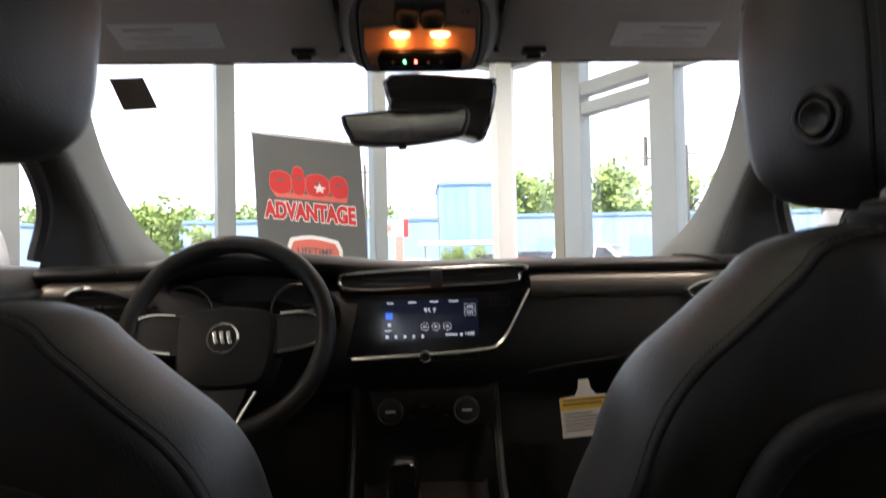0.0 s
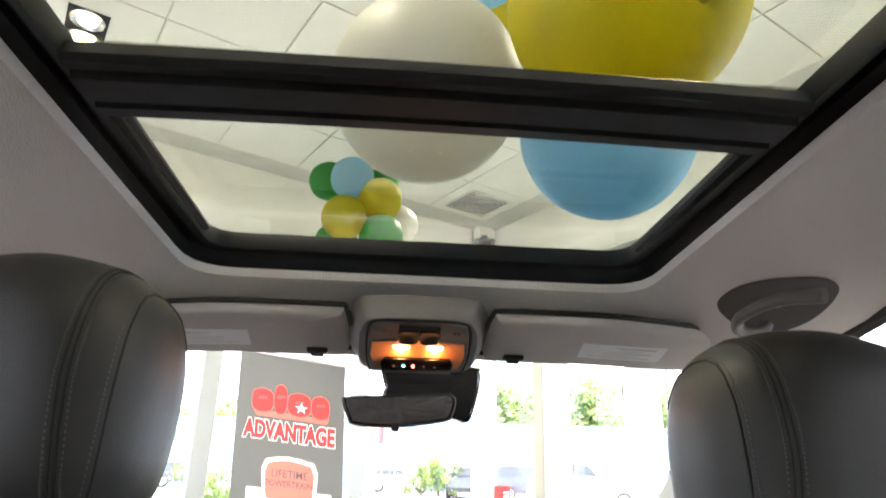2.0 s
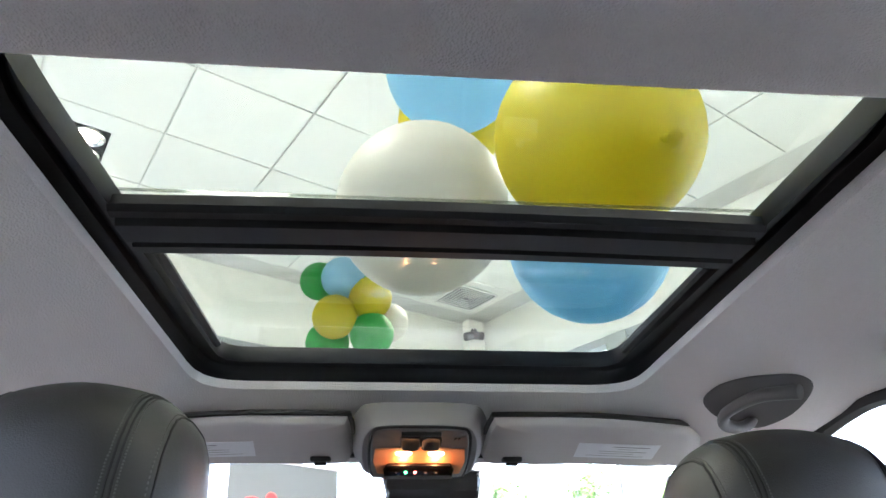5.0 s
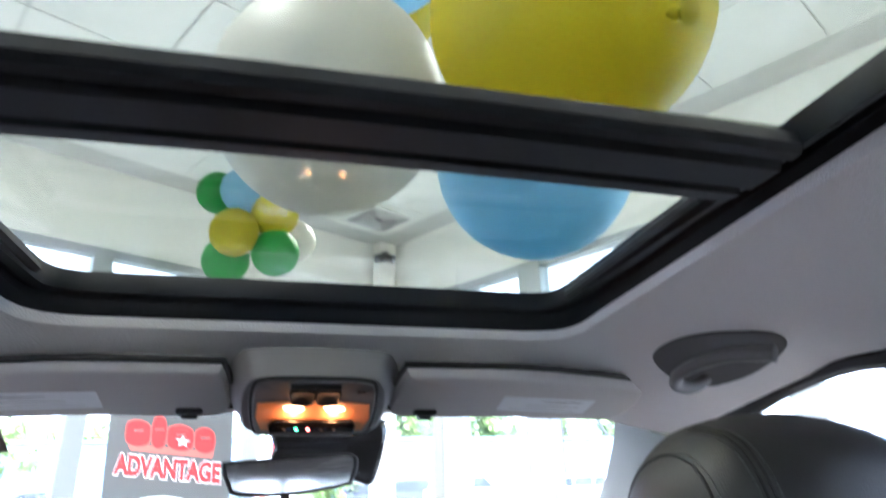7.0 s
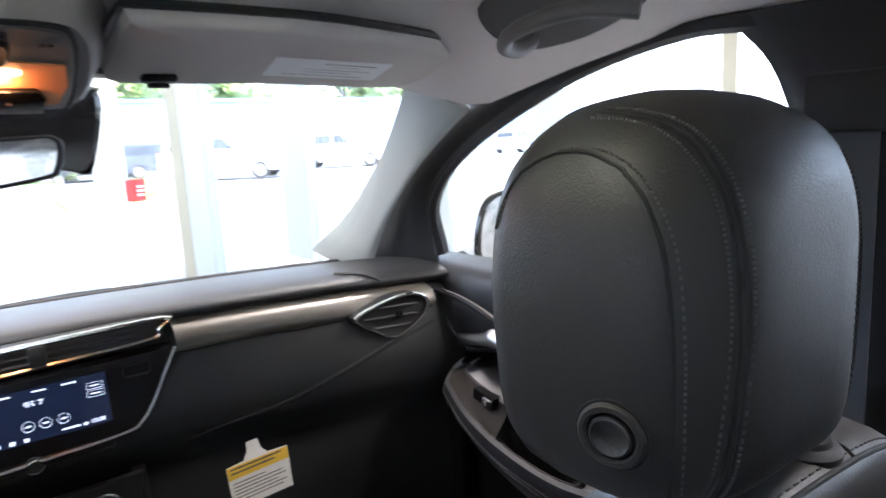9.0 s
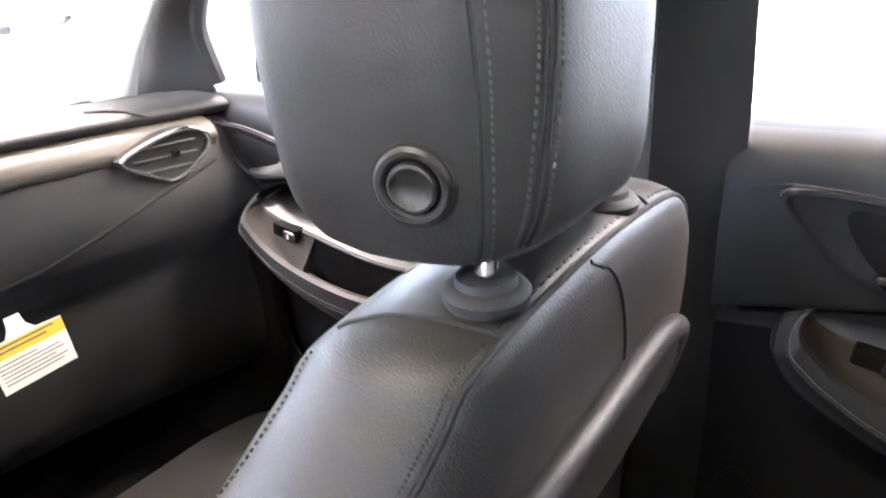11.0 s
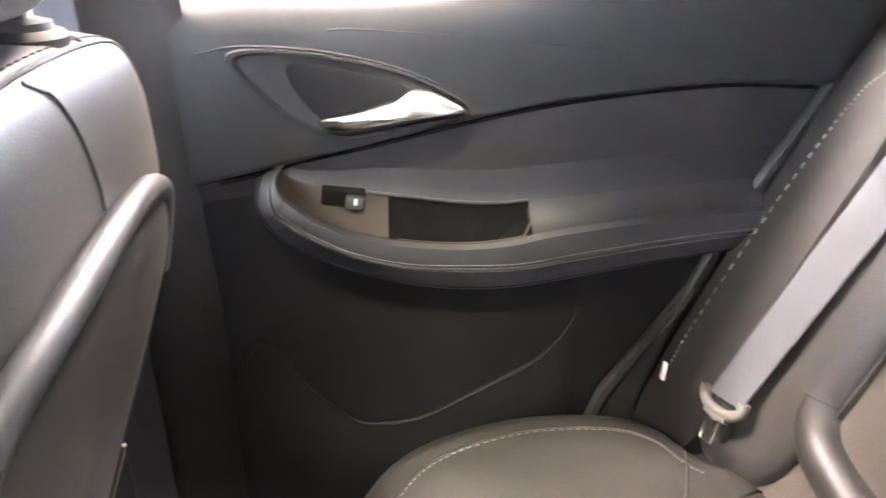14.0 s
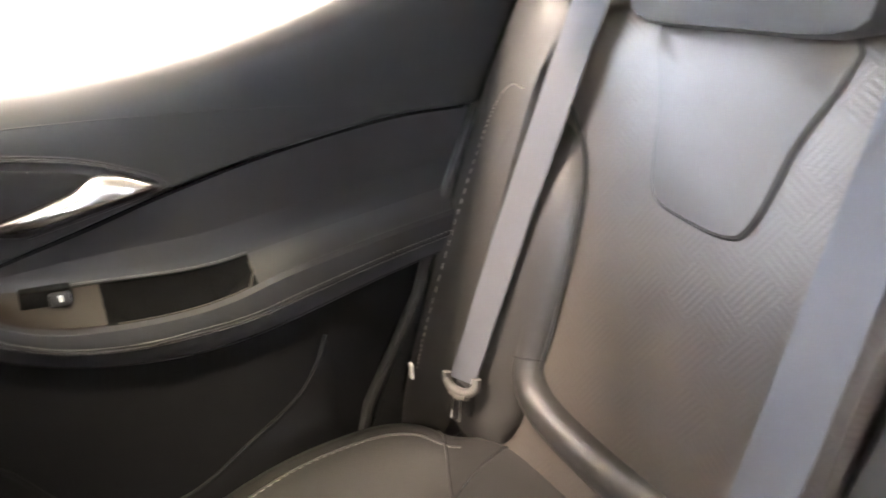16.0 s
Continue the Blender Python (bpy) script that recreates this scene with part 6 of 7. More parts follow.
def front_seat(side, low=0.0, high=0.0):
    """low: how far the backrest is lowered; high: how far the headrest is pulled up."""
    cx = CX + side * 0.347
    s = thing("front_seat", "black leather front seat, stitched, with a headrest on steel posts", "car seat", (cx, 0.6, 0.35), "front seats")
    back_y = lambda z: 0.338 + 0.36 * (math.sqrt((1.0 - z) ** 2 + 0.0016) + 1.0 - z) / 2
    ease = lambda f: max(0.0, min(1.0, f))
    wrap = lambda u, v: (0.022 if u < 0 else 0.008) * ease((abs(u) - 0.09) / 0.13) ** 1.4 * ease((1.165 - v) / 0.09)      # the rear face bends forward to its sides
    SB = lambda u, v, w: Vector((cx + side * u, back_y(v) + wrap(u, v) * (1 - w / 0.16) + w * (1 - 0.24 * ease((v - 0.97) / 0.17) * ease(w / 0.03)), v - low))
    prof = [(0.05, -0.008, 0.05), (0.5, -0.008, 0.5), (0.75, -0.007, 0.75), (0.88, -0.004, 0.88), (0.955, -0.001, 0.955), (0.985, 0.004, 0.985), (1.01, 0.014, 1.0), (1.045, 0.035, 1.004),
            (1.07, 0.06, 1.004), (1.075, 0.085, 1.0), (1.06, 0.11, 0.985), (1.0, 0.135, 0.945), (0.88, 0.148, 0.86), (0.6, 0.14, 0.6), (0.05, 0.13, 0.05)]
    sb = part("backrest", grid_bm([[SB(u * (1 + (su - 1) * (1 if su < 1 else 0.35 + 0.65 * ease((v - 1.0) / 0.08))), 0.85 + (v - 0.85) * sv, w) for u, v in SB_OUT] for su, w, sv in prof], close_cols=True, caps=True), LEATHER, s)
    edge = [SB(u * 0.988, 0.85 + (v - 0.85) * 0.988, 0.005) for u, v in SB_OUT]
    part("piping", tube_bm(edge[8:85], 0.0020, 8), SEAMS, s, "black piped edge")
    inn = spline([SB(u * 0.999, 0.85 + (v - 0.85) * 0.999, 0.0105) for u, v in SB_OUT[8:85]], 7)
    tagged(part("stitching", dashes_bm(settle(sb, inn, 0.0004), 0.0007), SEAMS, s), kind="stuff")
    # rear shell seam and the hard pocket panel
    pk = outline2([(-0.15, 1.045), (-0.18, 0.95), (-0.19, 0.75), (-0.17, 0.62), (0.0, 0.60), (0.17, 0.62), (0.19, 0.75), (0.18, 0.95), (0.15, 1.045), (0.08, 1.058), (-0.08, 1.058)], 4)
    SP = lambda u, v, w: SB(u, v, w - 0.010 * max(0.0, min(1.0, (v - 0.62) / 0.44)) ** 1.5)
    part("pocket_panel", pillow_bm(pk, (0, 0.85), [(0.94, 0.010), (0.97, -0.004), (0.96, -0.007), (0.9, -0.008), (0.5, -0.008), (0.05, -0.008)], SP), PLASTIC, s, "black plastic map pocket panel")
    rim = spline([SP(-0.178, 0.94, -0.002), SP(-0.168, 1.01, -0.003), SP(-0.135, 1.048, -0.004), (SP(-0.06, 1.060, -0.004)), SP(0.06, 1.060, -0.004), SP(0.125, 1.048, -0.004), SP(0.150, 1.025, -0.003), SP(0.165, 0.96, -0.002)], 6)
    part("pocket_rim", tube_bm(rim, 0.0092, 12), ARM_LEATHER, s, "rounded pocket rim")
    part("panel_edge", tube_bm([SB(0.140, 0.79, -0.013), SB(0.138, 0.75, -0.013), SB(0.133, 0.70, -0.013), SB(0.12, 0.66, -0.012)], 0.0022, 6), TONGUE, s, "pale edge of the map pocket")
    # seams across the shoulders, from the rear edge to the front
    for k in (-1, 1):
        line = settle(sb, spline([SB(k * u, v, w) for u, v, w in ((0.094, 1.154, 0.004), (0.097, 1.156, 0.02), (0.100, 1.157, 0.05), (0.108, 1.156, 0.09), (0.118, 1.150, 0.12))], 6), 0.0004)
        part("shoulder_seam", tube_bm(line, 0.0016, 6), SEAMS, s)
        line = settle(sb, spline([SB(k * u, v, 0.125) for u, v in ((0.13, 1.135), (0.165, 1.105), (0.19, 1.05), (0.212, 0.98), (0.225, 0.88), (0.225, 0.7))], 26), 0.0004)
        tagged(part("stitching", dashes_bm(line, 0.0007), SEAMS, s), kind="stuff")
    # seam down the rear face
    for k in (1,):
        line = settle(sb, spline([SB(k * u, v, -0.008) for u, v in ((-0.004, 1.158), (0.006, 1.150), (0.022, 1.134), (0.032, 1.105), (0.034, 1.07))], 6), 0.0002)
        part("rear_face_seam", tube_bm(line, 0.0014, 5), SEAMS, s)
    for u in (-0.072, 0.072):
        px, py = cx + side * u, 0.366
        part("post_guide", disc_bm([(0.0, 0.0), (0.0215, 0.0), (0.0225, 0.006), (0.020, 0.009), (0.016, 0.010), (0.015, 0.014), (0.010, 0.0155), (0.0, 0.0155)], Matrix.Translation((px, py, 1.155 - low)), 24), RUBBER, s, "black plastic post guide")
        part("post", tube_bm([(px, py, 1.10 - low), (px, py, 1.164 + high), (cx + side * u * 0.86, py + 0.004, 1.186 + high), (cx + side * u * 0.6, py + 0.012, 1.205 + high)], 0.0062, 14), CHROME, s, "bright steel post")
    # headrest
    lift = high
    hr = part("headrest", grid_bm([[Vector((cx + side * u * hw, y, z0 + (z1 - z0) * v + lift)) for u, v in HR_OUT] for y, hw, z0, z1 in HR_ROWS], close_cols=True, caps=True), LEATHER, s)
    for k in (-1, 1):
        cheek = [(0.080, 0.366, 1.162), (0.087, 0.358, 1.180), (0.091, 0.354, 1.225), (0.092, 0.354, 1.26), (0.094, 0.358, 1.305), (0.097, 0.370, 1.335), (0.099, 0.388, 1.352), (0.099, 0.410, 1.358), (0.102, 0.432, 1.353), (0.107, 0.450, 1.335), (0.110, 0.458, 1.31)]
        for off, dash in ((0.0, False), (-0.005, True)):
            pts = settle(hr, spline([(cx + k * (u + off), y + off * 0.6, z + lift) for u, y, z in cheek], 20), 0.0002)
            if dash:
                tagged(part("stitching", dashes_bm(pts, 0.0007), THREAD, hr), kind="stuff")
            else:
                part("headrest_seam", tube_bm(pts[::4], 0.0012, 6), SEAMS, hr)
        seam = [(0.070, 0.342, 1.172), (0.066, 0.339, 1.20), (0.0615, 0.337, 1.26), (0.062, 0.340, 1.30), (0.064, 0.350, 1.335), (0.067, 0.366, 1.360), (0.070, 0.39, 1.374), (0.070, 0.42, 1.378)]
        for off, dash in ((-0.0026, False), (0.0026, False), (-0.0070, True), (0.0070, True)):
            pts = settle(hr, spline([(cx + k * (u + off), y, z + lift) for u, y, z in seam], 26), 0.0003)
            if dash:
                tagged(part("stitching", dashes_bm(pts, 0.0009), THREAD, hr), kind="stuff")
            else:
                part("double_seam", tube_bm(pts[::4], 0.0012, 6), SEAMS, hr)
    # release button on the passenger headrest
    if side == 1:
        bc = drape(hr, [(CX + side * 0.238, 0.378, 1.212 + high)], (side, 0.1, 0), 0.0004)[0]
        bm_ = facing(bc, (-side, -0.31, -0.12))
        rb = part("release_button", disc_bm([(0.0, 0.0005), (0.005, 0.0008), (0.0085, 0.0030), (0.0100, 0.0042), (0.0112, 0.0036), (0.0118, 0.0), (0.0118, -0.004)], bm_, 32), LEATHER, hr, "round black release button")
        part("button_gap", tube_bm([bm_ @ Vector((0.0123 * math.cos(a), 0.0123 * math.sin(a), 0.0014)) for a in np.linspace(0, 6.28, 32, endpoint=False)], 0.0010, 6, True), SHADE_BLACK, rb)
        part("button_ring", tube_bm([bm_ @ Vector((0.0155 * math.cos(a), 0.0155 * math.sin(a), 0.0006)) for a in np.linspace(0, 6.28, 36, endpoint=False)], 0.0029, 8, True), LEATHER, rb)
        part("button_groove", tube_bm([bm_ @ Vector((0.0190 * math.cos(a), 0.0190 * math.sin(a), 0.0)) for a in np.linspace(0, 6.28, 36, endpoint=False)], 0.0010, 6, True), SEAMS, rb)
    # seat cushion
    co = outline2([(-0.25, 0.62), (-0.265, 0.85), (-0.25, 1.02), (-0.15, 1.07), (0.0, 1.075), (0.15, 1.07), (0.25, 1.02), (0.265, 0.85), (0.25, 0.62), (0.15, 0.55), (-0.15, 0.55)], 4)
    part("seat", pillow_bm(co, (0, 0.8), [(0.9, -0.14), (1.0, -0.10), (1.02, -0.04), (1.0, 0.0), (0.94, 0.022), (0.8, 0.02), (0.6, 0.0), (0.05, -0.008)], lambda u, v, w: Vector((cx + side * u, v, 0.56 + w + 0.10 * (v - 0.8)))), LEATHER, s)
    part("seat_base", box_bm((cx, 0.8, 0.40), (0.42, 0.40, 0.12), 0.02), PLASTIC, s)
    return s


front_seat(1, 0.011)
front_seat(-1, 0.045, 0.040)

# rear bench
RY = lambda z: -0.256 - 0.33 * (z - 0.66)
rear = thing("leather_bench", "black leather rear bench with embossed panels and pale stitching", "rear seat", (CX, -0.2, 0.35))


def rear_back(side):
    RB = lambda u, v, w: Vector((CX + side * u, RY(v) + w, v))
    o = outline2([(0.10, 0.62), (0.10, 0.9), (0.10, 1.17), (0.14, 1.195), (0.30, 1.195), (0.50, 1.19), (0.545, 1.16), (0.55, 1.0), (0.56, 0.8), (0.57, 0.66), (0.54, 0.60), (0.3, 0.60)], 4)
    b = part("backrest", pillow_bm(o, (0.31, 0.9), [(0.9, -0.10), (1.0, -0.08), (1.0, -0.03), (0.985, -0.008), (0.95, 0.004), (0.85, 0.006), (0.5, 0.004), (0.05, 0.003)], RB), LEATHER_PERF, rear, "embossed leather backrest")
    # smooth insert under the headrest
    ins_o = outline2([(0.395, 1.18), (0.378, 1.10), (0.362, 1.035), (0.348, 1.008), (0.315, 0.998), (0.262, 0.994), (0.240, 1.010), (0.228, 1.08), (0.215, 1.18)], 4)
    part("insert", pillow_bm(ins_o, (0.30, 1.1), [(1.0, 0.002), (1.0, 0.007), (0.96, 0.011), (0.5, 0.013), (0.05, 0.013)], RB), INSERT_HIDE, rear, "smooth leather insert")
    part("insert_seam", tube_bm([RB(u, v, 0.006) for u, v in ins_o], 0.0018, 6, True), SEAMS, rear)
    # bolster
    bo = outline2([(0.498, 1.062), (0.468, 1.042), (0.446, 1.0), (0.436, 0.93), (0.432, 0.83), (0.434, 0.74), (0.455, 0.66), (0.54, 0.63), (0.595, 0.70), (0.60, 0.85), (0.59, 1.0), (0.55, 1.075)], 4)
    part("bolster", pillow_bm(bo, (0.54, 0.87), [(1.0, -0.03), (1.02, -0.004), (1.01, 0.008), (0.96, 0.018), (0.85, 0.026), (0.6, 0.031), (0.05, 0.032)], lambda u, v, w: RB(u, v, w - 0.016 * max(0.0, min(1.0, (v - 0.94) / 0.14)) ** 1.3)), LEATHER, rear)
    part("bolster_seam", tube_bm([RB(u, v, 0.008) for u, v in spline_uv([(0.500, 1.075), (0.466, 1.042), (0.445, 1.0), (0.434, 0.93), (0.430, 0.83), (0.432, 0.74), (0.445, 0.715)])], 0.0028, 6), SEAMS, rear)
    # side wing by the door
    wo = outline2([(0.528, 1.17), (0.537, 1.10), (0.541, 0.95), (0.546, 0.76), (0.556, 0.62), (0.62, 0.57), (0.668, 0.60), (0.664, 0.86), (0.655, 1.0), (0.645, 1.12), (0.62, 1.20), (0.57, 1.22)], 4)
    wing = part("side_wing", pillow_bm(wo, (0.60, 0.92), [(1.0, -0.08), (1.04, 0.0), (1.0, 0.022), (0.85, 0.034), (0.4, 0.038), (0.05, 0.038)], RB), LEATHER, rear)
    line = drape(wing, [RB(u, v, 0) for u, v in spline_uv([(0.558, 1.089), (0.582, 1.091), (0.601, 1.069), (0.614, 1.013), (0.628, 0.893), (0.638, 0.747), (0.637, 0.676)])], (0, -1, 0), 0.0006)
    if len(line) > 3:
        tagged(part("stitching", dashes_bm(spline(line, 3), 0.0012), STITCH, rear), kind="stuff")
    part("label_tag", box_bm((CX + side * 0.600, -0.197, 0.711), (0.008, 0.004, 0.026), 0.001), PAPER, rear)
    # cushion
    cu_o = outline2([(0.0, -0.27), (0.0, 0.05), (0.0, 0.19), (0.15, 0.23), (0.40, 0.225), (0.50, 0.19), (0.565, 0.12), (0.60, 0.0), (0.598, -0.12), (0.57, -0.18), (0.52, -0.21), (0.45, -0.27), (0.2, -0.29)], 4)
    CU = lambda u, v, w: Vector((CX + side * u, v, 0.665 + w + 0.06 * v))
    pad_ = part("cushion", pillow_bm(cu_o, (0.3, -0.03), [(0.9, -0.22), (0.98, -0.16), (1.01, -0.06), (1.0, -0.02), (0.97, -0.002), (0.90, 0.010), (0.75, 0.013), (0.4, 0.002), (0.05, 0.0)], CU), LEATHER, rear)
    for k, mat_ in ((0.855, SEAMS), (0.842, THREAD)):
        line = settle(pad_, spline([CU(0.3 + (u - 0.3) * k, -0.03 + (v + 0.03) * k, 0.014) for u, v in cu_o[14:42]], 5), 0.0003)
        if mat_ is THREAD:
            tagged(part("stitching", dashes_bm(line, 0.0007), STITCH, rear), kind="stuff")
        else:
            part("cushion_welt", tube_bm(line[::5], 0.0014, 5), SEAMS, rear)
    for line in ([(0.535, -0.205), (0.515, -0.193), (0.475, -0.172), (0.42, -0.142), (0.35, -0.115)], [(0.455, -0.27), (0.45, -0.255), (0.436, -0.207), (0.42, -0.16), (0.40, -0.12)]):
        part("cushion_seam", tube_bm(settle(pad_, spline([CU(u, v, 0.012) for u, v in line], 6), 0.0003), 0.0019, 6), SEAMS, rear)
    # roll at the foot of the backrest
    roll = spline([RB(0.508, 1.030, -0.016), RB(0.476, 0.975, -0.005), RB(0.463, 0.90, 0.0), RB(0.460, 0.83, 0.002), RB(0.456, 0.785, 0.003), RB(0.440, 0.752, 0.004), RB(0.40, 0.732, 0.005), RB(0.30, 0.721, 0.006), RB(0.1, 0.717, 0.006)], 6)
    part("seat_roll", tube_bm(roll, 0.0245, 14), LEATHER, rear)
    mid_, ahead = roll[25], (roll[26] - roll[24]).normalized()
    one = ahead.cross(Vector((0, 0, 1))).normalized()
    two = ahead.cross(one)
    part("roll_seam", tube_bm([mid_ + (one * math.cos(a) + two * math.sin(a)) * 0.0242 for a in np.linspace(0, 6.283, 24, endpoint=False)], 0.0013, 5, True), SEAMS, rear)


def spline_uv(pts, n=6):
    return [(p.x, p.y) for p in spline([(a, b, 0) for a, b in pts], n)]


rear_back(1)
rear_back(-1)
mid = outline2([(-0.10, 0.62), (-0.098, 0.9), (-0.095, 1.17), (0.0, 1.19), (0.095, 1.17), (0.098, 0.9), (0.10, 0.62), (0.0, 0.60)], 4)
part("middle_back", pillow_bm(mid, (0, 0.9), [(0.9, -0.10), (1.0, -0.08), (0.99, -0.02), (0.9, 0.0), (0.05, 0.002)], lambda u, v, w: Vector((CX + u, RY(v) + w, v))), LEATHER, rear)
for x in (-0.31, 0.31):
    hro = outline2([(-0.118, 1.176), (-0.128, 1.23), (-0.112, 1.285), (0.0, 1.30), (0.112, 1.285), (0.128, 1.23), (0.118, 1.176), (0.0, 1.170)], 4)
    part("headrest", pillow_bm(hro, (0, 1.235), [(0.3, -0.08), (0.95, -0.07), (1.0, -0.04), (0.98, 0.0), (0.9, 0.014), (0.4, 0.018), (0.05, 0.018)], lambda u, v, w: Vector((CX + x + u, RY(1.2) + 0.030 + w, v))), LEATHER, rear, "black leather rear headrest")
    for u in (-0.06, 0.06):
        part("post_guide", disc_bm([(0.0, 0.0), (0.020, 0.0), (0.021, 0.008), (0.012, 0.012), (0.0, 0.012)], Matrix.Translation((CX + x + u, RY(1.19) - 0.03, 1.188)), 18), RUBBER, rear)
    part("belt_cover", box_bm((CX + (0.40 if x > 0 else -0.40), RY(1.2) - 0.03, 1.196), (0.07, 0.05, 0.02), 0.006), PLASTIC, rear, "grey belt outlet cover")


# belts
def ribbon_bm(path, width, t=0.0015):
    """A flat strap; path of (point, across)."""
    rows = []
    for p, a in path:
        p, a = Vector(p), Vector(a).normalized() * width / 2
        rows.append([p - a, p + a])
    return thicken(grid_bm(rows), t)


def belt(side, top, bottom, name_label):
    b = thing("seat_belt", name_label, "seat belt", tuple(bottom), "seat belts")
    P = []
    for k in range(13):
        t = k / 12
        p = Vector(top).lerp(Vector(bottom), t) + Vector((0, 0.004 * math.sin(t * 3.14), 0))
        P.append((p, Vector((1, 0.15, 0.10 * side * (1 - 3 * t)))))
    part("webbing", ribbon_bm(P, 0.048), BELT, b, "grey woven webbing")
    part("upper_guide", box_bm(Vector(top) + Vector((0, -0.004, 0.004)), (0.062, 0.03, 0.014), 0.005), PLASTIC, b, "dark plastic belt outlet")
    part("lower_anchor", box_bm(Vector(bottom) + Vector((0, -0.004, -0.03)), (0.03, 0.012, 0.05), 0.004), PLASTIC, b, "dark plastic anchor")
    return b


Z = lambda z: RY(z) + 0.037
b1 = belt(1, (CX + 0.494, Z(1.20) - 0.01, 1.20), (CX + 0.520, Z(0.725) + 0.010, 0.728), "grey woven seat belt hanging over the rear backrest")
bt = Vector((CX + 0.520, Z(0.72) + 0.012, 0.724))
AC = Vector((1, 0.15, -0.22)).normalized()
DN = Vector((-0.22, 0.30, -0.95)).normalized()
OUT = AC.cross(DN).normalized()
OUT = OUT if OUT.y > 0 else -OUT
TG = lambda a, d, o: bt + AC * a + DN * d + OUT * o
part("tongue_bar", tube_bm(spline([TG(-0.029, -0.014, 0), TG(-0.028, 0.0, 0), TG(-0.016, 0.008, 0.001), TG(0.0, 0.010, 0.002), TG(0.016, 0.008, 0.001), TG(0.028, 0.0, 0), TG(0.029, -0.010, 0)], 4), 0.0065, 10), TONGUE, b1, "grey belt tongue")
part("tongue_neck", tube_bm([TG(-0.016, 0.013, 0.001), TG(0.0, 0.016, 0.002), TG(0.016, 0.013, 0.001)], 0.006, 10), TONGUE, b1)
part("tongue_plate", tube_bm([TG(-0.0085, 0.018, 0.003), TG(-0.0080, 0.048, 0.003), TG(0.0080, 0.048, 0.003), TG(0.0085, 0.018, 0.003)], 0.0026, 6, True), CHROME, b1, "steel tongue plate")
belt(1, (CX + 0.152, Z(1.24) - 0.03, 1.24), (CX + 0.118, Z(0.66) + 0.04, 0.66), "grey woven centre seat belt across the bench")
belt(-1, (CX - 0.435, Z(1.20), 1.20), (CX - 0.535, Z(0.725) + 0.005, 0.725), "grey woven seat belt hanging over the rear backrest")
# front belts from the centre pillars
for side in (1, -1):
    fb = thing("seat_belt", "grey woven front seat belt at the centre pillar", "seat belt", (CX + side * 0.61, 0.42, 0.6), "seat belts")
    part("webbing", ribbon_bm([((CX + side * 0.588, 0.42, 1.36), (0, 1, 0)), ((CX + side * 0.622, 0.43, 1.1), (0, 1, 0)), ((CX + side * 0.642, 0.44, 0.8), (0, 1, 0)), ((CX + side * 0.645, 0.45, 0.5), (0, 1, 0))], 0.047), BELT, fb)
    part("guide_loop", box_bm((CX + side * 0.592, 0.42, 1.375), (0.03, 0.07, 0.05), 0.008), RUBBER, fb)

# ---------------------------------------------------------------- outdoors
bm = bmesh.new()
bmesh.ops.create_grid(bm, x_segments=4, y_segments=4, size=900)
bm.transform(Matrix.Translation((0, 0, -0.02)))
structure("ground", bm, ASPHALT, "pale worn asphalt car park", "ground", False)


def lawn(x0, x1, y0, y1):
    structure("lawn", box_bm(((x0 + x1) / 2, (y0 + y1) / 2, 0.02), (x1 - x0, y1 - y0, 0.14), 0.03), GRASS, "mown green grass verge", "grass", False)
    k = thing("kerb", "pale concrete kerb round the verge", "kerb", (x0, y0, 0), "kerbs", "structure")
    for c, sz in ((((x0 + x1) / 2, y0 - 0.08, 0.03), (x1 - x0 + 0.3, 0.15, 0.14)), (((x0 + x1) / 2, y1 + 0.08, 0.03), (x1 - x0 + 0.3, 0.15, 0.14))):
        part("kerb_run", box_bm(c, sz, 0.02), CONCRETE, k, smooth=False)


lawn(-40, 2.6, 33.5, 38)
lawn(1.5, 5.5, 17, 22)
lawn(-30, -6, 14, 20)
lawn(6, 40, 40, 46)
lawn(-0.2, 0.95, 9.0, 9.6)


def building(name, x0, x1, y0, y1, h, mat, label):
    b = thing(name, label, "building", ((x0 + x1) / 2, y0, 0))
    part("wall", box_bm(((x0 + x1) / 2, (y0 + y1) / 2, h / 2), (x1 - x0, y1 - y0, h)), mat, b, smooth=False)
    part("roof_edge", box_bm(((x0 + x1) / 2, (y0 + y1) / 2, h + 0.1), (x1 - x0 + 0.3, y1 - y0 + 0.3, 0.25)), BLUE_DARK, b, smooth=False)
    n = int((x1 - x0) / 0.9)
    if n <= 60:
        for k in range(n):
            part("cladding_rib", box_bm((x0 + 0.45 + k * 0.9, y0 - 0.03, h / 2), (0.08, 0.06, h)), mat, b, smooth=False)
    return b


w1 = building("warehouse", -60, 2, 56, 80, 5.0, BLUE_METAL, "long low blue metal clad warehouse")
w2 = building("warehouse", 6.6, 60, 54, 80, 5.0, BLUE_METAL, "long low blue metal clad warehouse")
building("entrance_block", 1.9, 6.3, 52, 60, 7.6, BLUE_DARK, "tall square blue clad entrance block")
for x in (-22, -14, 12, 20, 30):
    part("door", box_bm((x, 53.9 if x > 0 else 55.9, 1.6), (3.4, 0.1, 3.2), 0.03), BLUE_DARK, w2 if x > 0 else w1, smooth=False)
can = thing("pale_canopy", "low white flat canopy by the blue block", "canopy", (3, 48, 0))
part("deck", box_bm((3.6, 48, 2.6), (7.0, 3.0, 0.3), 0.03), WHITE_PRINT, can, smooth=False)
for x in (0.6, 6.6):
    part("post", tube_bm([(x, 48, 0), (x, 48, 2.5)], 0.08, 8), ALU, can)
sg = thing("pylon_sign", "small red and white pylon sign on a red post", "sign", (-1.2, 36, 0))
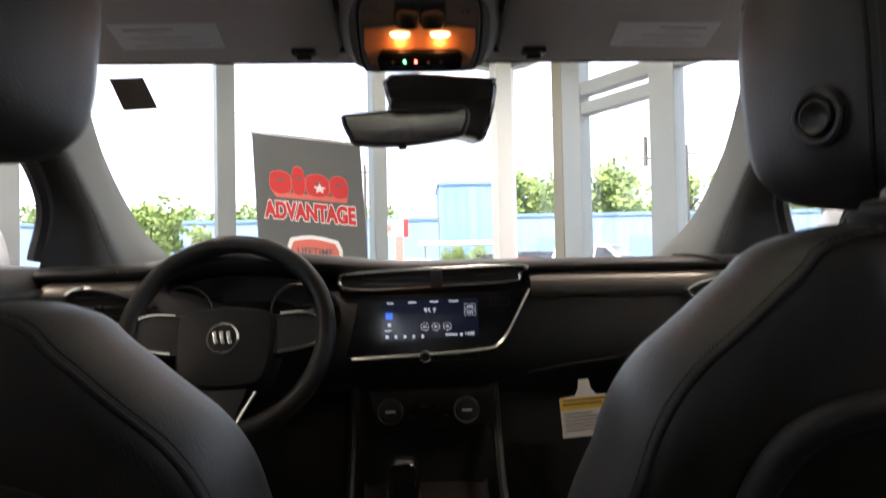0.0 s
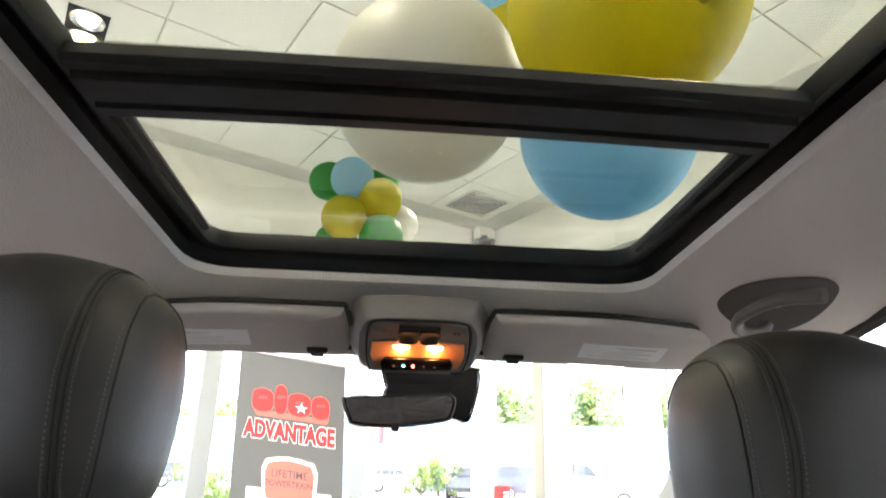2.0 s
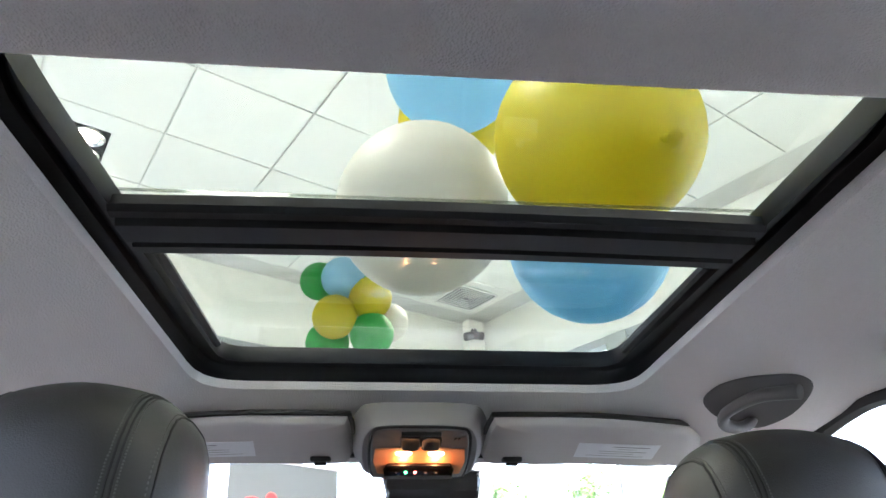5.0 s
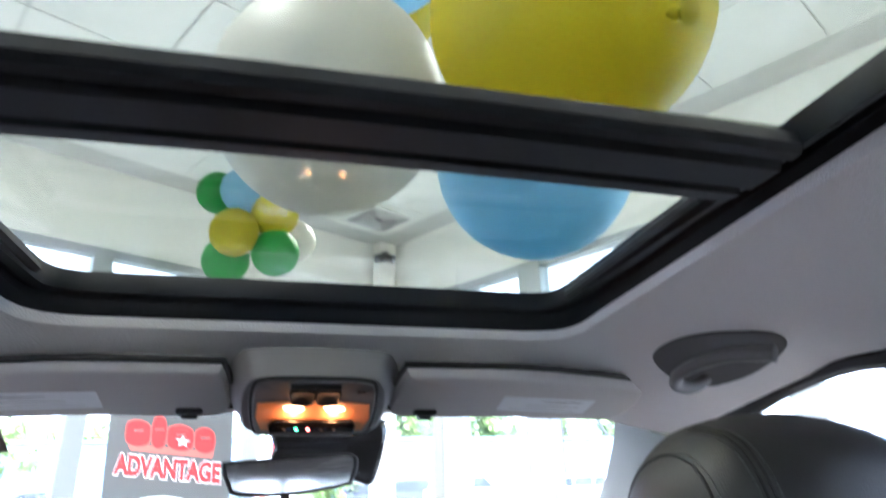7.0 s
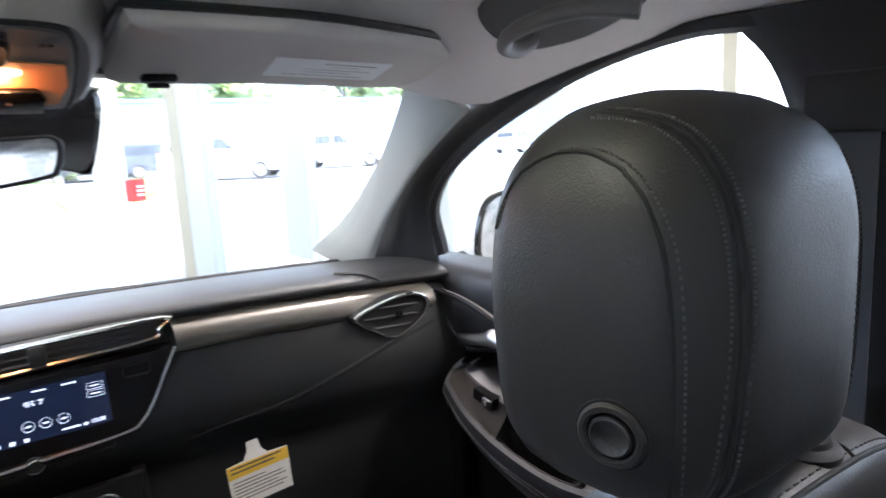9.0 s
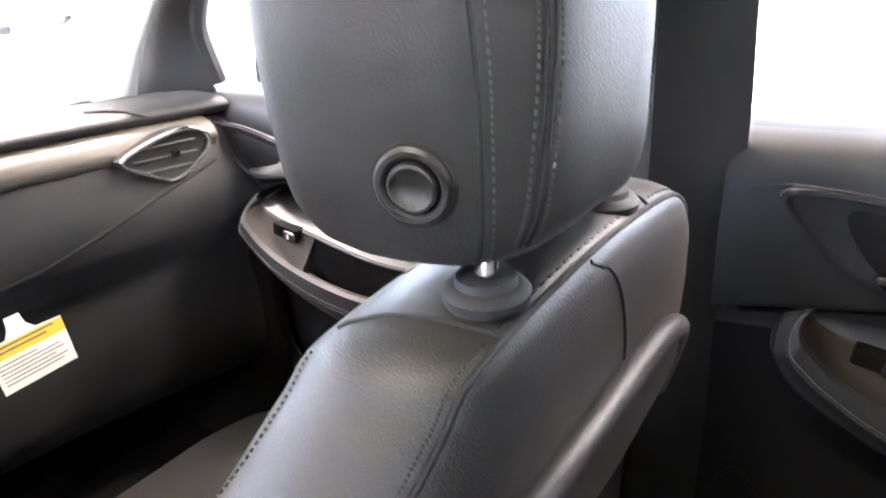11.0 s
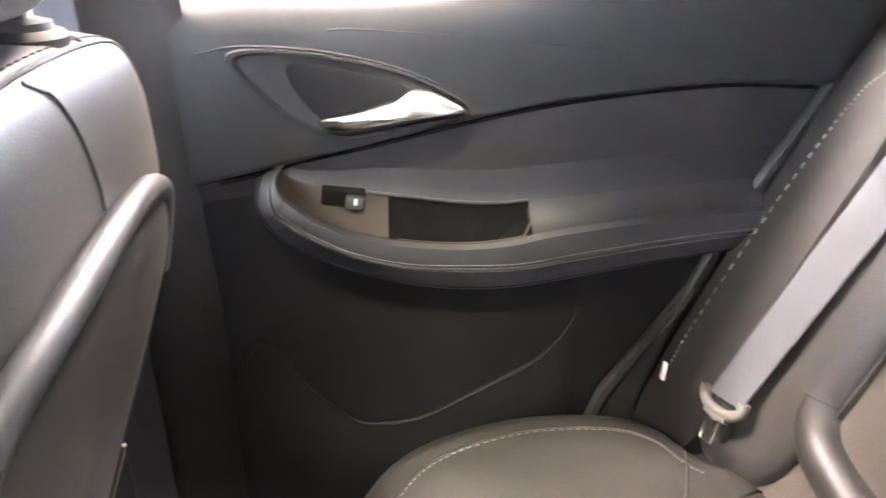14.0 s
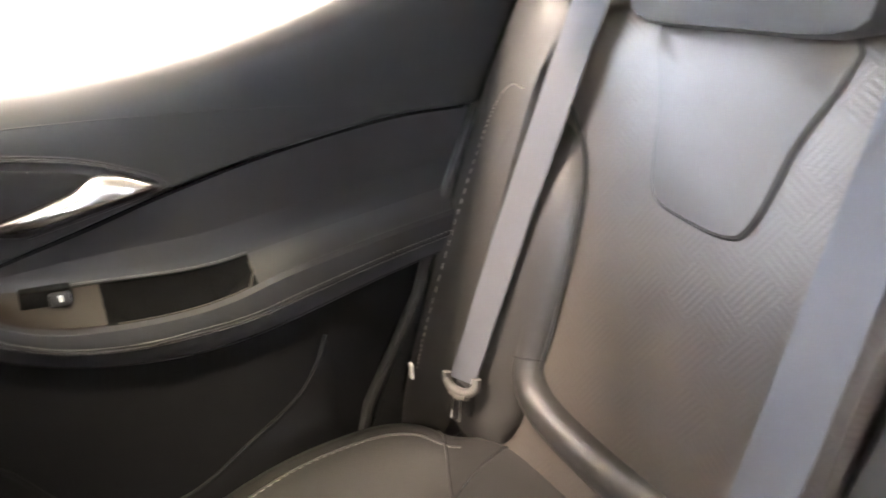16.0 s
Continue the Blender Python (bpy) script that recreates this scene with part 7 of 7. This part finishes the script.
part("panel", box_bm((-1.35, 36, 3.15), (1.2, 0.25, 0.9), 0.03), WHITE_PRINT, sg, smooth=False)
part("band", box_bm((-0.62, 36, 3.15), (0.28, 0.28, 1.0), 0.02), RED, sg, smooth=False)
part("disc", disc_bm([(0.0, 0.02), (0.22, 0.02), (0.22, 0.0)], facing((-1.6, 35.86, 3.15), (0, -1, 0)), 16), RED_PALE, sg)
part("post", box_bm((-1.0, 36, 1.3), (0.4, 0.25, 2.7)), RED_PALE, sg, smooth=False)


def tree(at, h, r, seed, bush=False):
    rng = random.Random(seed)
    at = Vector(at)
    t = thing("hedge_bush" if bush else "tree", "clipped green hedge bush" if bush else "leafy green tree with an uneven crown", "bush" if bush else "tree", tuple(at), "bushes" if bush else "trees")
    trunk_h = 0.15 * h if bush else 0.45 * h
    part("trunk", tube_bm([at, at + Vector((0.03 * h * rng.uniform(-1, 1), 0, trunk_h * 0.6)), at + Vector((0.05 * h * rng.uniform(-1, 1), 0, trunk_h * 1.6))], [0.045 * h, 0.03 * h, 0.01 * h], 7), BARK, t)
    for k in range(3):
        a = rng.uniform(0, 6.28)
        part("limb", tube_bm([at + Vector((0, 0, trunk_h)), at + Vector((math.cos(a) * r * 0.6, math.sin(a) * r * 0.6, trunk_h + 0.3 * h))], [0.02 * h, 0.006 * h], 5), BARK, t)
    verts, faces = [], []
    clumps = [(Vector((rng.gauss(0, 0.45) * r, rng.gauss(0, 0.45) * r, (trunk_h + (h - trunk_h) * rng.uniform(0.1, 0.9)))), rng.uniform(0.25, 0.5) * r) for _ in range(16)]
    for c, cr in clumps:
        for _ in range(110):
            d = Vector((rng.gauss(0, 1), rng.gauss(0, 1), rng.gauss(0, 1))).normalized() * cr * rng.uniform(0.5, 1.05)
            p = at + c + d
            if p.z < at.z + 0.1:
                continue
            s = 0.035 * h * rng.uniform(0.6, 1.4)
            x = Vector((rng.gauss(0, 1), rng.gauss(0, 1), rng.gauss(0, 1))).normalized()
            y = x.orthogonal().normalized()
            i = len(verts)
            verts += [p - x * s, p + y * s * 0.6, p + x * s, p - y * s * 0.6]
            faces.append((i, i + 1, i + 2, i + 3))
    me = bpy.data.meshes.new("crown")
    me.from_pydata(verts, [], faces)
    me.materials.append(LEAF)
    ob = new("crown", me)
    ob.parent, ob.matrix_parent_inverse = t, Matrix.Translation(-at)
    tagged(ob, kind="stuff")
    return t


rng = random.Random(5)
k = 0
for x, y, h, r in ((-34, 66, 8, 4), (-27, 84, 9, 5), (-20, 86, 8.5, 5), (-12, 88, 8, 4.5), (-6, 88, 9, 4.5), (9, 86, 11, 5), (14, 84, 12, 5.5), (20, 85, 12.5, 6), (27, 84, 13, 6), (34, 83, 12, 6), (42, 80, 13, 6), (50, 78, 12, 6), (-44, 60, 9, 5), (-55, 50, 10, 5), (-25, 28, 6, 3), (-34, 32, 7, 3.5)):
    tree((x, y, 0), h, r, k)
    k += 1
tree((-11.3, 28, 0), 3.7, 1.7, 31)
tree((-5.1, 19.4, 0.08), 1.2, 0.8, 32, True)
for x, y in ((1.6, 35.5), (2.6, 35.7), (3.5, 35.4)):
    tree((x, y, 0.05), 1.9, 1.0, 40 + k, True)
    k += 1
for x, y in ((2.6, 19.5), (3.6, 19.7)):
    tree((x, y, 0.05), 0.6, 0.6, 60 + k, True)
    k += 1


def car(at, yaw, paint, label, L=4.8, Wd=1.9, H=1.75):
    c = thing("parked_car", label, "car", tuple(at), "parked cars")
    m = pose(*at, 0, 0, yaw)
    side_o = [(-0.5, 0.32), (-0.49, 0.62), (-0.46, 0.66), (-0.43, 0.93), (-0.36, 0.99), (-0.20, 0.995), (0.04, 0.97), (0.16, 0.67), (0.20, 0.63), (0.42, 0.58), (0.485, 0.50), (0.5, 0.30), (0.47, 0.20), (-0.47, 0.20)]
    o = [(u * L, v * H) for u, v in side_o]
    rows = []
    for f, inset in ((-0.5, 0.06), (-0.5, 0.0), (-0.3, -0.02), (0.3, -0.02), (0.5, 0.0), (0.5, 0.06)):
        rows.append([m @ Vector((u * (1 - abs(inset) * 0.3), f * Wd * (1 - 0.30 * max(0, (v / H - 0.62) / 0.4)), v)) for u, v in o])
    part("body", grid_bm(rows, close_cols=True, caps=True), paint, c)
    for f in (-1, 1):
        for u0, u1, a0, a1 in ((-0.415, -0.27, 0.68, 0.92), (-0.26, -0.08, 0.68, 0.93), (-0.07, 0.115, 0.68, 0.92)):
            q = [(u0 + (0.0 if u0 > -0.4 else 0.0), a0), (u1, a0), (u1 - (0.10 if u1 > 0.1 else 0.0), a1), (u0 + 0.01, a1)]
            part("window", slab_bm([m @ Vector((u * L, f * (Wd * 0.5 * (1 - 0.30 * max(0, (v - 0.62) / 0.4)) + 0.004), v * H)) for u, v in q], m.to_3x3() @ Vector((0, f, 0)), 0.01), DARK_GLASS, c, smooth=False)
        for u in (-0.30, 0.31):
            wm = facing(m @ Vector((u * L, f * (Wd * 0.5 - 0.10), 0.36)), m.to_3x3() @ Vector((0, f, 0)))
            wh = part("wheel", disc_bm([(0.20, -0.1), (0.35, -0.1), (0.37, -0.06), (0.37, 0.08), (0.34, 0.115), (0.22, 0.11)], wm, 20), TYRE, c)
            part("rim", disc_bm([(0.0, 0.09), (0.06, 0.105), (0.2, 0.085), (0.235, 0.115)], wm, 16), CHROME, wh)
    ws_q = [(0.045, 0.955), (0.155, 0.69)]
    part("windscreen", slab_bm([m @ Vector((u * L + 0.01, w * Wd * (0.36 if v > 0.9 else 0.42), v * H)) for (u, v), w in ((ws_q[0], -1), (ws_q[0], 1), (ws_q[1], 1), (ws_q[1], -1))], m.to_3x3() @ Vector((1, 0, 0.6)), 0.015), DARK_GLASS, c, smooth=False)
    part("rear_window", slab_bm([m @ Vector((u * L - 0.01, w * Wd * 0.36, v * H)) for u, v, w in ((-0.435, 0.92, -1), (-0.435, 0.92, 1), (-0.462, 0.69, 1), (-0.462, 0.69, -1))], m.to_3x3() @ Vector((-1, 0, 0.2)), 0.01), DARK_GLASS, c, smooth=False)
    for f in (-0.36, 0.36):
        part("headlight", box_bm((0, 0, 0), (0.12, 0.34, 0.14), 0.03), LABEL_GREY, c).data.transform(m @ Matrix.Translation((0.475 * L, f * Wd, 0.52 * H)))
        part("tail_light", box_bm((0, 0, 0), (0.06, 0.16, 0.34), 0.03), RED, c).data.transform(m @ Matrix.Translation((-0.492 * L, f * 1.2 * Wd, 0.56 * H)))
    part("grille", box_bm((0, 0, 0), (0.06, 0.9, 0.26), 0.03), RUBBER, c).data.transform(m @ Matrix.Translation((0.495 * L, 0, 0.45 * H)))
    return c


car((8.4, 27.5, 0), -35, PAINT_WHITE, "white sport utility car parked outdoors", 5.1, 2.0, 1.85)
car((15.5, 31.0, 0), -35, PAINT_WHITE, "white sport utility car parked outdoors", 5.0, 1.95, 1.8)
car((4.2, 37.0, 0), 80, PAINT_BLACK, "dark sport utility car parked outdoors", 4.6, 1.9, 1.7)
car((7.2, 35.0, 0), 10, PAINT_BLACK, "dark sport utility car parked outdoors", 4.6, 1.9, 1.7)
car((-13.0, 44.0, 0), 20, PAINT_BLACK, "dark car parked by the warehouse", 4.5, 1.85, 1.5)
car((0.6, 44.0, 0), 0, PAINT_WHITE, "white car parked by the warehouse", 4.5, 1.85, 1.5)
car((23.0, 21.0, 0), 130, PAINT_NAVY, "navy people carrier parked outdoors", 5.0, 2.0, 1.8)
car((30.0, 33.0, 0), 20, PAINT_WHITE, "white car parked outdoors", 4.6, 1.85, 1.5)
car((36.0, 30.0, 0), 20, PAINT_RED, "red car parked outdoors", 4.6, 1.85, 1.5)
car((-2.6, 1.5, 0), 70, PAINT_LILAC, "pale lilac car standing in the showroom", 4.5, 1.8, 1.55)
for x, y, h in ((17.0, 45, 9), (20.0, 46, 9.5), (-4.0, 50, 9), (30, 40, 9)):
    po = thing("utility_pole", "dark wooden utility pole", "pole", (x, y, 0), "utility poles")
    part("shaft", tube_bm([(x, y, 0), (x, y, h)], [0.14, 0.1], 8), POLE, po)
    part("cross_arm", box_bm((x, y, h - 0.6), (1.6, 0.12, 0.12)), POLE, po, smooth=False)
for x in (-48, 48):
    po = thing("utility_pole", "dark wooden utility pole", "pole", (x, 30, 0), "utility poles")
    part("shaft", tube_bm([(x, 30, 0), (x, 30, 10)], [0.16, 0.11], 8), POLE, po)
    part("cross_arm", box_bm((x, 30, 9.0), (0.14, 1.6, 0.14)), POLE, po, smooth=False)
for z, y in ((9.08, 29.4), (9.08, 30.6)):
    wi = thing("overhead_wire", "thin black overhead cable", "cable", (-48, y, z), "overhead wires")
    part("cable", tube_bm([(x, y, z - 0.9 * (1 - (x / 48) ** 2)) for x in range(-48, 49, 8)], 0.02, 4), RUBBER, wi)
